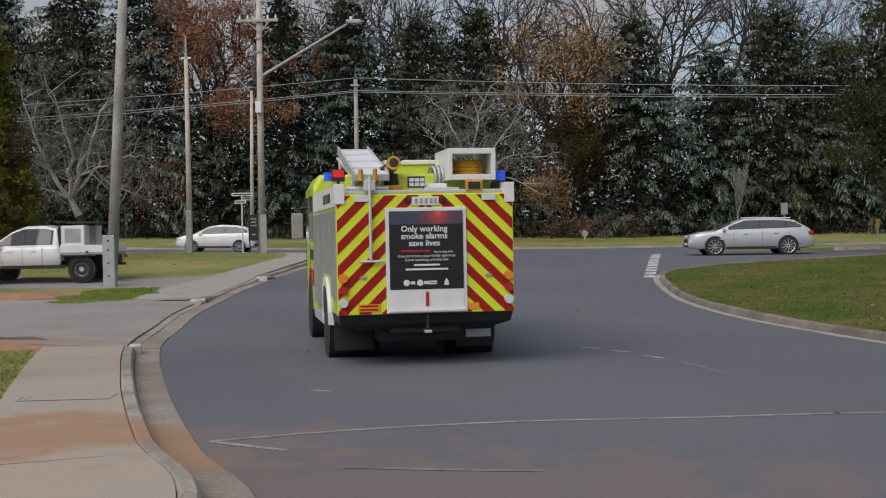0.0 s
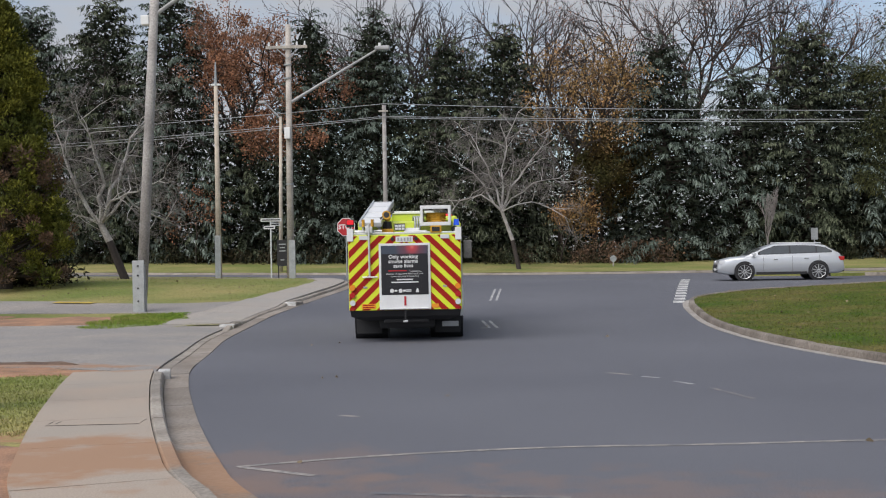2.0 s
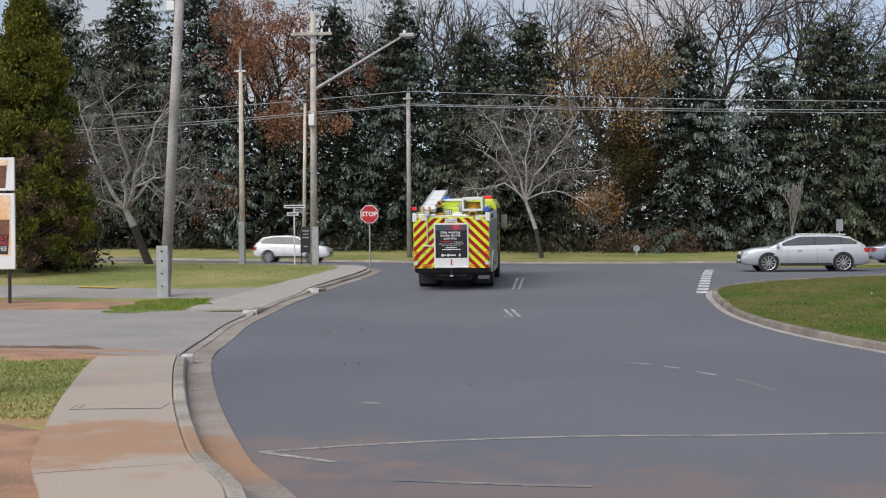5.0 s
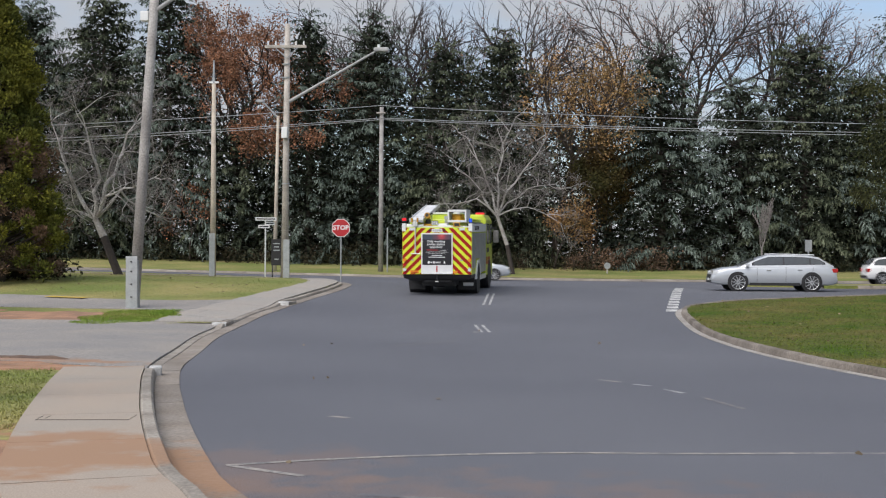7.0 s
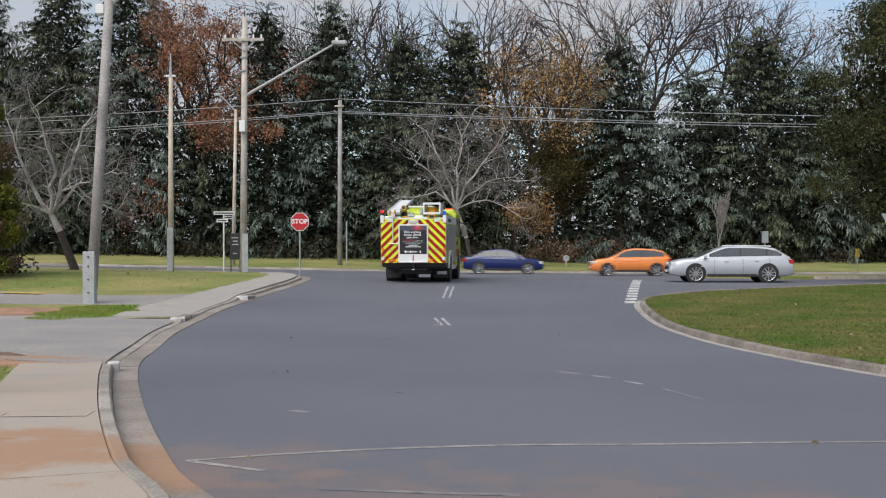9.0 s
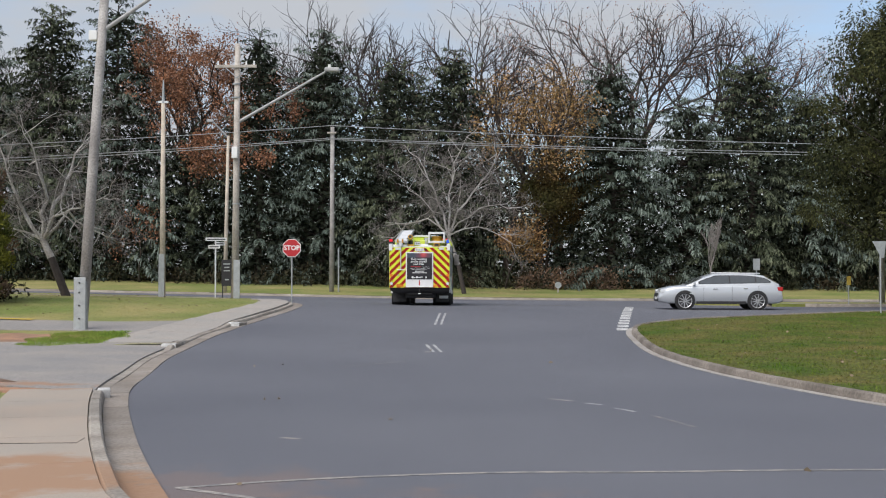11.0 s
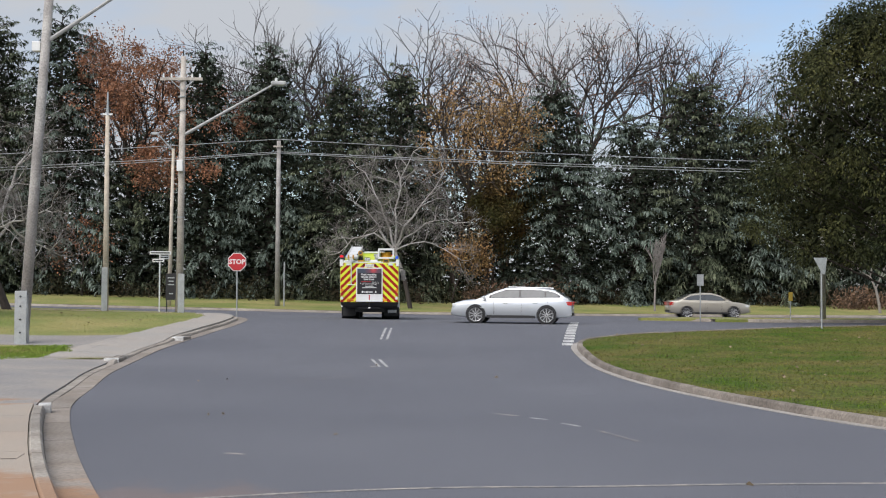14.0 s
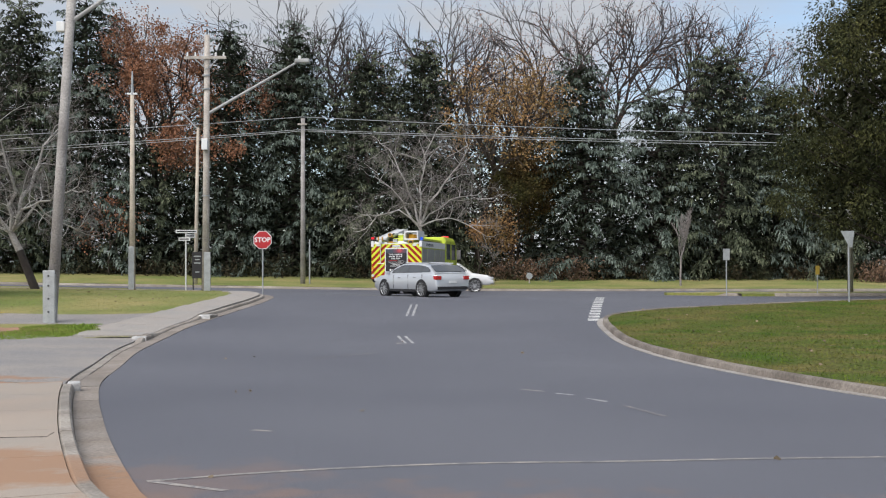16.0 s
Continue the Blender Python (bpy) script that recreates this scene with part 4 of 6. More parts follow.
def bare_earth(cx, cy, rx, ry, lift, material, label, seed):
    """Bare soil with a ragged rim, slightly domed over the verge."""
    rng = np.random.default_rng(seed)
    a = np.linspace(0, 2 * np.pi, 72, endpoint=False)
    rim = 1 + sum(0.3 / k * rng.normal() * np.sin(k * a + rng.uniform(0, 6.28)) for k in (2, 3, 5, 8, 13, 19))
    v = [(cx, cy, gz(cx, cy) + lift)]
    for q in (0.35, 0.7, 0.9, 1.0):
        for i in range(72):
            x, y = cx + rx * q * rim[i] * math.cos(a[i]), cy + ry * q * rim[i] * math.sin(a[i])
            v.append((x, y, gz(x, y) + lift - (0.035 if q == 1.0 else 0) + 0.004 * rng.normal()))
    f = [(0, 1 + i, 1 + (i + 1) % 72) for i in range(72)]
    f += [(1 + 72 * k + i, 1 + 72 * (k + 1) + i, 1 + 72 * (k + 1) + (i + 1) % 72, 1 + 72 * k + (i + 1) % 72) for k in range(3) for i in range(72)]
    return tagged(up_facing(mesh_ob("bare_earth", v, f, material, smooth=True)), label, "soil", kind="structure")


bare_earth(-14.4, 36.9, 2.6, 2.1, 0.128, DIRT, "bare red-brown earth beside the driveway", 3)
bare_earth(-19.0, 38.2, 2.6, 1.3, 0.128, DIRT, "bare red-brown earth beside the driveway", 4)
bare_earth(-6.7, 11.2, 2.3, 1.9, 0.128, DIRT, "trampled red-brown earth beside the footpath", 5)
bare_earth(-6.2, 9.0, 2.2, 1.9, 0.124, DIRT, "trampled red-brown earth beside the footpath", 6)
bare_earth(-8.1, 20.75, 1.1, 0.5, 0.128, DIRT, "bare earth at the corner of the footpath", 9)
bare_earth(-10.2, 21.6, 2.2, 0.45, 0.126, DIRT, "bare earth along the driveway's edge", 7)
bare_earth(-10.0, 22.6, 1.7, 0.3, 0.147, DARK_DIRT, "dark brown soil along the driveway's edge", 8)


def right_of_island(x, y):
    e = offset_line(ISLAND_EDGE, 0.31)
    west = e[np.argmin(e[:, 0]):]
    north = e[: np.argmin(e[:, 0])][::-1]
    return (x > np.interp(y, west[::-1, 1], west[::-1, 0])) & (y < np.interp(x, north[:, 0], north[:, 1]))


grass("grass", [(3.5, 24, 14, 52, 0.10, 60000, right_of_island)], "short mown green grass on the island", 31, material=GRASS_GREEN)
grass("grass", [(-9.5, -4.6, 13.2, 20.6, 0.09, 30000, lambda x, y: x < np.interp(y, [9.7, 12.7, 15.5, 20, 21], [-3.96, -4.98, -6.04, -7.42, -7.75]) + 0.10 * np.sin(5 * y) * np.sin(1.7 * y)),
                (-30, -9.2, 43.6, 52, 0.09, 26000, lambda x, y: x < -9 + 0.0 * y), (-40, -8.5, 52, 62, 0.09, 16000, lambda x, y: x < np.interp(y, [52, 57, 62], [-9.2, -10.5, -16]))],
      "patchy grass along the path", 32, h=0.05)
grass("grass", [(-13.4, -9.0, 33.2, 39.2, 0.10, 22000, lambda x, y: ((x + 11.4) / 1.2 + 0.15 * np.sin(3 * y)) ** 2 + ((y - 36.6) / 3.1) ** 2 < 1)], "lush green grass tuft round the pole's foot", 33, h=0.08, material=TUFT)

# ---------------------------------------------------------------- poles, signs, cables
def build_street_furniture():
    zl = lambda x, y: gz(x, y) + 0.10
    # leaning grey lamp pole with a steel splint
    t = thing("street_lamp", "leaning grey timber lamp pole with a steel splint", "street lamp", (-12.35, 40, zl(-12.35, 40)))
    part("pole", tubed((0, 0, -0.3), (0.74, 0, 11.6), 0.175, 0.135, 14), POLE_GREY, t, smooth=True)
    bm = boxed(-0.17, -0.13, -0.2, 0.12, -0.2, 1.62, 0.01)
    box(bm, -0.17, 0.20, -0.235, -0.20, -0.2, 1.62, 0.01)
    box(bm, 0.17, 0.22, -0.2, 0.0, -0.2, 1.5, 0.01)
    part("splint", bm, GALV, t, "galvanised steel splint bolted to the foot")
    for z in (0.35, 0.75, 1.15, 1.45):
        part("bolt", tubed((0.01, -0.26, z), (0.01, -0.22, z), 0.03, seg=6), BLACK, t)
    part("arm", tubed((0.62, 0, 9.3), (2.75, 0, 10.75), 0.07, 0.05), LAMP_GREY, t)
    part("lamp_head", boxed(2.6, 3.4, -0.15, 0.15, 10.7, 10.86, 0.05), LAMP_GREY, t)
    part("junction_box", boxed(0.20, 0.46, -0.12, 0.12, 9.0, 9.3, 0.02), WHITE, t)
    # utility pole with a crossarm and lamp arm
    x, y = -10.78, 57
    b = zl(x, y) - 0.05
    t = thing("utility_pole", "timber utility pole with crossarm and long lamp arm", "utility pole", (x, y, b))
    part("pole", tubed((0, 0, -0.3), (0.08, 0, 12.34 - b), 0.165, 0.12, 14), TIMBER, t, smooth=True)
    part("crossarm", boxed(-0.9, 0.95, -0.2, -0.1, 11.25 - b, 11.38 - b, 0.01), TIMBER, t)
    for s in (-1, 1):
        part("brace", tubed((0.07 + s * 0.5, -0.16, 11.26 - b), (0.07, -0.16, 10.8 - b), 0.02, seg=6), GALV, t)
        for e in (0.45, 0.8):
            part("insulator", tubed((0.04 + s * e, -0.15, 11.37 - b), (0.04 + s * e, -0.15, 11.55 - b), 0.045, 0.03), WHITE, t)
    part("top_pin", tubed((0.08, 0, 12.3 - b), (0.08, 0, 12.62 - b), 0.03), BLACK, t)
    part("arm", tubed((0.1, 0, 8.85 - b), (4.05, 0, 11.12 - b), 0.075, 0.045), LAMP_GREY, t)
    part("lamp_head", boxed(3.95, 4.6, -0.16, 0.16, 11.08 - b, 11.26 - b, 0.05), LAMP_GREY, t)
    part("photo_cell", tubed((4.15, 0, 11.24 - b), (4.15, 0, 11.4 - b), 0.06), WHITE, t)
    part("fuse_box", boxed(-0.12, 0.14, -0.3, -0.14, 7.25 - b, 7.75 - b, 0.02), WHITE, t)
    for z in (4.2, 8.9, 9.5):
        part("strap", tubed((0.03, 0, z), (0.03, 0, z + 0.06), 0.172, seg=14), GALV, t)
    part("splint", boxed(-0.02, 0.26, -0.26, -0.19, -0.2, 1.75, 0.01), GALV, t)
    t = thing("sign_board", "small dark notice board beside a utility pole", "sign", (-11.25, 57.6, zl(-11.25, 57.6)))
    part("board", boxed(-0.24, 0.24, -0.04, 0.04, 0.55, 1.72, 0.01), BLACK, t)
    for s in (-1, 1):
        part("post", tubed((s * 0.2, 0.03, -0.2), (s * 0.2, 0.03, 1.6), 0.025), BLACK, t)
    for z, w in ((1.5, 0.3), (1.35, 0.22), (1.2, 0.28), (0.8, 0.18)):
        part("text_bar", boxed(-w / 2, w / 2, -0.048, -0.041, z, z + 0.05), GALV, t)
    # pale pole with a fin top
    x, y = -14.0, 57
    b = zl(x, y)
    t = thing("pole", "pale tapered timber pole with a metal finial", "pole", (x, y, b))
    part("shaft", tubed((0, 0, -0.3), (0, 0, 9.7 - b), 0.145, 0.085, 12), TIMBER_PALE, t, smooth=True)
    part("splint", boxed(-0.13, 0.13, -0.19, -0.15, -0.2, 1.9, 0.01), GALV, t, "galvanised steel splint at the foot")
    part("finial", tubed((0, 0, 9.6 - b), (0, 0, 10.75 - b), 0.07, 0.03), GALV, t)
    part("crosspiece", boxed(-0.22, 0.22, -0.04, 0.04, 9.72 - b, 9.8 - b, 0.01), WHITE, t)
    # slimmer pole with a bent lamp
    x, y = -14.8, 75 + 7.5
    b = far_z(x, y)
    x = -16.25
    t = thing("street_lamp", "slender pale pole with a short bent lamp arm", "street lamp", (x, y, b))
    part("pole", tubed((0, 0, -0.3), (0.18, 0, 11.1 - b), 0.14, 0.09, 10), TIMBER_PALE, t, smooth=True)
    part("arm", tubed((0.15, 0, 11.0 - b), (-0.75, -0.3, 12.0 - b), 0.05), LAMP_GREY, t)
    part("lamp_head", boxed(-1.15, -0.7, -0.42, -0.18, 11.95 - b, 12.12 - b, 0.04), LAMP_GREY, t)
    # bare pole carrying the cables
    x, y = -9.7, 85
    b = far_z(x, y)
    t = thing("utility_pole", "plain grey timber pole carrying the cables", "utility pole", (x, y, b))
    part("pole", tubed((0, 0, -0.3), (0.03, 0, 11.95 - b), 0.17, 0.13, 12), POLE_GREY, t, smooth=True)
    part("crosspiece", boxed(-0.3, 0.3, -0.25, -0.15, 11.5 - b, 11.6 - b, 0.01), TIMBER, t)
    part("conduit", tubed((0.45, 0, -0.2), (0.45, 0, 2.9), 0.05), GALV, t)
    x, y = 19.0, 62
    b = gz(x, y) + 0.13
    t = thing("utility_pole", "pale timber pole beside the grass strip", "utility pole", (x, y, b))
    part("pole", tubed((0, 0, -0.3), (0.05, 0, 9.5), 0.15, 0.11, 10), POLE_GREY, t, smooth=True)
    # cables
    for k, (a, m_, c) in enumerate((((-62, 85, 10.3), (-9.7, 85, 12.05), (62, 84, 10.4)), ((-62, 85, 9.3), (-9.7, 84.8, 11.2), (62, 84, 9.9)), ((-62, 85.3, 9.0), (-9.7, 85.2, 11.15), (62, 84.3, 9.65)))):
        segs = []
        for p, q, sag in ((a, m_, 0.9), (m_, c, 1.15 if k == 0 else 0.9)):
            p, q = np.array(p), np.array(q)
            pts = [p + (q - p) * s + [0, 0, -4 * sag * s * (1 - s) * (0.55)] for s in np.linspace(0, 1, 25)]
            segs += [(u, v, 0.022, 0.022) for u, v in zip(pts, pts[1:])]
        tagged(tubes_ob("cable", segs, WIRE, None, 4), "thin overhead cable sagging between poles", "cable", group="overhead cables")
    # stop sign
    x, y = -7.83, 54.0
    b = gz(x, y) + 0.3
    t = thing("stop_sign", "red octagonal stop sign on a steel post", "sign", (x, y, b - 0.15))
    part("post", tubed((0, 0, -0.2), (0, 0, 2.4), 0.03), GALV, t)
    R = 0.375 / math.cos(math.pi / 8)
    octo = lambda r: [(r * math.cos(math.pi / 8 + i * math.pi / 4), 2.16 + r * math.sin(math.pi / 8 + i * math.pi / 4)) for i in range(8)]
    part("rim", plate(octo(R), "y", -0.05, 0.012), WHITE, t, "white rim")
    part("face", plate(octo(R * 0.93), "y", -0.058, 0.010), SIGN_RED, t)
    lettering("STOP", 0.275, WHITE, t, pose(0, -0.06, 2.16), bold=0.008)
    # street-name blades
    x, y = -11.95, 58.5
    t = thing("street_sign", "white street name blades on a slim post", "sign", (x, y, gz(x, y) + 0.05))
    part("post", tubed((0, 0, -0.2), (0, 0, 2.75), 0.035), WHITE, t)
    for z, x0, x1, turn in ((2.62, -0.45, 0.5, 8), (2.42, -0.05, 0.42, 30), (2.28, -0.35, 0.25, -20)):
        bl = part("blade", boxed(x0, x1, -0.05, -0.03, z, z + 0.15, 0.005), WHITE, t)
        bl.matrix_basis = pose(0, 0, 0, 0, 0, turn)
        part("text_bar", boxed(x0 + 0.06, x1 - 0.06, -0.056, -0.051, z + 0.05, z + 0.1), BLACK, bl)
    # small plate sign on the strip
    for x, y, h, w, nm in ((12.4, 58.6, 2.0, 0.3, "grey back of a small rectangular road sign"),):
        t = thing("road_sign", nm, "sign", (x, y, gz(x, y) + 0.12))
        part("post", tubed((0, 0, -0.2), (0, 0, h), 0.03), GALV, t)
        part("plate", boxed(-w / 2, w / 2, -0.04, -0.02, h - 0.5, h + 0.02, 0.005), GALV, t)
    x, y = 14.45, 47.3
    t = thing("road_sign", "grey back of a triangular give-way sign", "sign", (x, y, gz(x, y) + 0.08))
    part("post", tubed((0, 0, -0.2), (0, 0, 2.6), 0.03), GALV, t)
    part("plate", plate([(-0.3, 2.62), (0.02, 2.02), (0.12, 2.02), (0.2, 2.62)], "y", -0.05, 0.01), GALV, t)
    x, y = 16.6, 59.0
    t = thing("marker_post", "slim post with a small yellow plate", "sign", (x, y, gz(x, y) + 0.12))
    part("post", tubed((0, 0, -0.2), (0, 0, 1.2), 0.025), GALV, t)
    part("plate", boxed(-0.09, 0.09, -0.04, -0.02, 0.85, 1.25, 0.005), PAINT_YELLOW, t)
    x, y = 5.3, 88
    t = thing("marker_post", "small round disc sign at the edge of the scrub", "sign", (x, y, far_z(x, y)))
    part("post", tubed((0, 0, -0.2), (0, 0, 0.5), 0.05), TIMBER, t)
    part("disc", tubed((0, -0.05, 0.5), (0, -0.03, 0.5), 0.22, seg=16), GALV, t)


build_street_furniture()
kerb_left = kerb_run("kerb_left", LEFT_EDGE[LEFT_EDGE[:, 1] > 5], "pale worn concrete kerb and gutter", drop=left_drop, back=0.55)
kerb_island = kerb_run("kerb_island", ISLAND_EDGE, "dirty concrete kerb and gutter round the grass island", back=0.36, stone=KERB_DARK, channel=GUTTER_PALE)
kerb_far = kerb_run("kerb_far", spline([(-68, 80.9), (68, 80.9)], 0.5)[:, [0, 1]], "pale concrete kerb along the far verge", length=3.0)
kerb_median = kerb_run("kerb_median", spline([(10.2, 61.0), (14, 57.75), (20, 57.2), (68, 60.5)], 0.5), "pale concrete kerb along the grass strip", length=3.0)


def build_small_things():
    # pale concrete lintels of the two street drains
    for x, y, turn, l in ((-8.42, 35.3, 5, 1.4), (-8.0, 42.6, -8, 0.8)):
        t = thing("drain_lintel", "pale concrete lintel over a street drain", "drain", (x, y, gz(x, y)), turn, group="street drains")
        part("lintel", boxed(-0.16, 0.24, -l / 2, l / 2, -0.05, 0.11, 0.04), KERB, t)
        part("white_end", boxed(-0.165, 0.235, -l / 2 - 0.01, -l / 2 + 0.25, -0.05, 0.115, 0.04), PAINT_WHITE, t, "white-painted end of the lintel")
    # the white-painted end of the kerb before the driveway
    c = LEFT_EDGE[np.argmin(np.abs(LEFT_EDGE[:, 1] - 20.75))]
    t = thing("kerb_end", "white-painted end of the kerb at the driveway", "kerb", (c[0] - 0.43, c[1] + 0.12, gz(*c)), 15, kind="structure")
    part("painted_cap", boxed(-0.095, 0.10, -0.16, 0.16, -0.05, 0.15, 0.02), PAINT_WHITE, t)
    # fallen leaves and scraps
    rng = np.random.default_rng(77)
    spots = [(rng.uniform(5.0, 16), rng.uniform(20, 44), 0.17) for _ in range(90)] + [(rng.uniform(-30, -10), rng.uniform(44, 56), 0.17) for _ in range(120)] + [(rng.uniform(-5, 4), rng.uniform(11, 40), 0.012) for _ in range(10)]
    spots = [p for p in spots if p[2] < 0.1 or p[0] < 0 or right_of_island(np.array([p[0]]), np.array([p[1]]))[0]]
    c = np.array([(x, y, gz(x, y) + z) for x, y, z in spots])
    d = rng.normal(size=c.shape) * [1, 1, 0.12]
    tagged(quads_ob("leaf_litter", leaves(c, d, 0.10, 0.03, rng), mat("dry_leaf", (0.22, 0.17, 0.11), 0.8, scale=2, fine=8, vary=0.3, bump=0, island=0.4), None), "scattered dry fallen leaves on grass and road", "leaves", kind="stuff")
    # a slab joint cover and a service lid in the footpath
    t = thing("service_lid", "flat concrete service lid set in the footpath", "lid", (-4.82, 13.95, gz(-4.82, 13.95) + 0.143), 6)
    part("lid", boxed(-0.5, 0.5, -0.2, 0.2, -0.02, 0.006, 0.004), CONCRETE, t)
    for y in (-0.215, 0.2):
        part("seam", boxed(-0.5, 0.5, y, y + 0.015, -0.01, 0.004), BARK_TWIG, t, "dirt-filled seam round the lid")
    for x in (-0.5, -0.42):
        part("lifting_slot", boxed(x, x + 0.012, -0.12, 0.12, 0.004, 0.008), BARK_TWIG, t)


build_small_things()
# ---------------------------------------------------------------- vehicles
def paint(name, color, metal=0.35, rough=0.32):
    return mat("paint_" + name, color, rough, metal=metal, scale=1.5, fine=60, vary=0.06, bump=0.0, coat=0.8)


WHEELS = {}


def wheel_meshes(r, w, style):
    """Tyre and rim, axle along x, shared by all wheels of a kind."""
    key = (r, w, style)
    if key not in WHEELS:
        h = w / 2
        ri = r * (0.79 if style == "alloy" else 0.56)
        bm = lathe([(ri, -h * 0.9), (r * 0.93, -h), (r * 0.99, -h * 0.75), (r, -h * 0.3), (r, h * 0.3), (r * 0.99, h * 0.75), (r * 0.93, h), (ri, h * 0.9)], 28)
        ty = bpy.data.meshes.new("wheel")
        bmesh.ops.recalc_face_normals(bm, faces=bm.faces)
        bm.to_mesh(ty), bm.free()
        ty.materials.append(RUBBER), ty.shade_smooth()
        bm = bmesh.new()
        ring = lathe([(ri * 0.94, -h * 0.8), (ri, -h * 0.9), (ri, h * 0.9), (ri * 0.94, h * 0.8)], 28)
        tmp = bpy.data.meshes.new("ring")
        ring.to_mesh(tmp), ring.free()
        bm.from_mesh(tmp)
        bpy.data.meshes.remove(tmp)
        if style == "alloy":
            for i in range(10):
                a = 2 * math.pi * i / 10
                for s in (-1, 1):
                    box(bm, -0.012, 0.012, -ri * 0.045, ri * 0.045, ri * 0.1, ri * 0.94, m=Matrix.Translation((s * h * 0.72, 0, 0)) @ Matrix.Rotation(a, 4, "X"))
            tube(bm, (-h * 0.78, 0, 0), (h * 0.78, 0, 0), ri * 0.2, seg=14)
        else:
            tube(bm, (-h * 0.55, 0, 0), (h * 0.55, 0, 0), ri * 0.93, seg=28)
            tube(bm, (-h * 0.95, 0, 0), (h * 0.95, 0, 0), ri * 0.36, seg=14)
            for i in range(8):
                a = 2 * math.pi * i / 8
                tube(bm, (-h * 0.7, math.cos(a) * ri * 0.6, math.sin(a) * ri * 0.6), (h * 0.7, math.cos(a) * ri * 0.6, math.sin(a) * ri * 0.6), ri * 0.07, seg=6)
        rm = bpy.data.meshes.new("rim")
        bmesh.ops.recalc_face_normals(bm, faces=bm.faces)
        bm.to_mesh(rm), bm.free()
        rm.materials.append(RIM if style != "white" else WHITE)
        bm = tubed((-h * 0.3, 0, 0), (h * 0.3, 0, 0), ri * 0.92, seg=24)
        dm = bpy.data.meshes.new("brake_disc")
        bm.to_mesh(dm), bm.free()
        dm.materials.append(BLACK)
        WHEELS[key] = (ty, rm, dm)
    return WHEELS[key]


def add_wheel(car, x, y, r, w, style):
    ty, rm, dm = wheel_meshes(r, w, style)
    ob = new("wheel", ty)
    ob.parent = car
    ob.matrix_basis = pose(x, y, r)
    for nm, me in (("rim", rm), ("brake_disc", dm)):
        c = new(nm, me)
        c.parent = ob
    return ob


def loft(sections, closed_ends=True):
    bm = bmesh.new()
    rows = [[bm.verts.new(p) for p in s] for s in sections]
    k = len(rows[0])
    for a, b in zip(rows, rows[1:]):
        for j in range(k):
            bm.faces.new((a[j], a[(j + 1) % k], b[(j + 1) % k], b[j]))
    if closed_ends:
        bm.faces.new(rows[0])
        bm.faces.new(rows[-1])
    bmesh.ops.remove_doubles(bm, verts=bm.verts, dist=0.0005)
    return bm


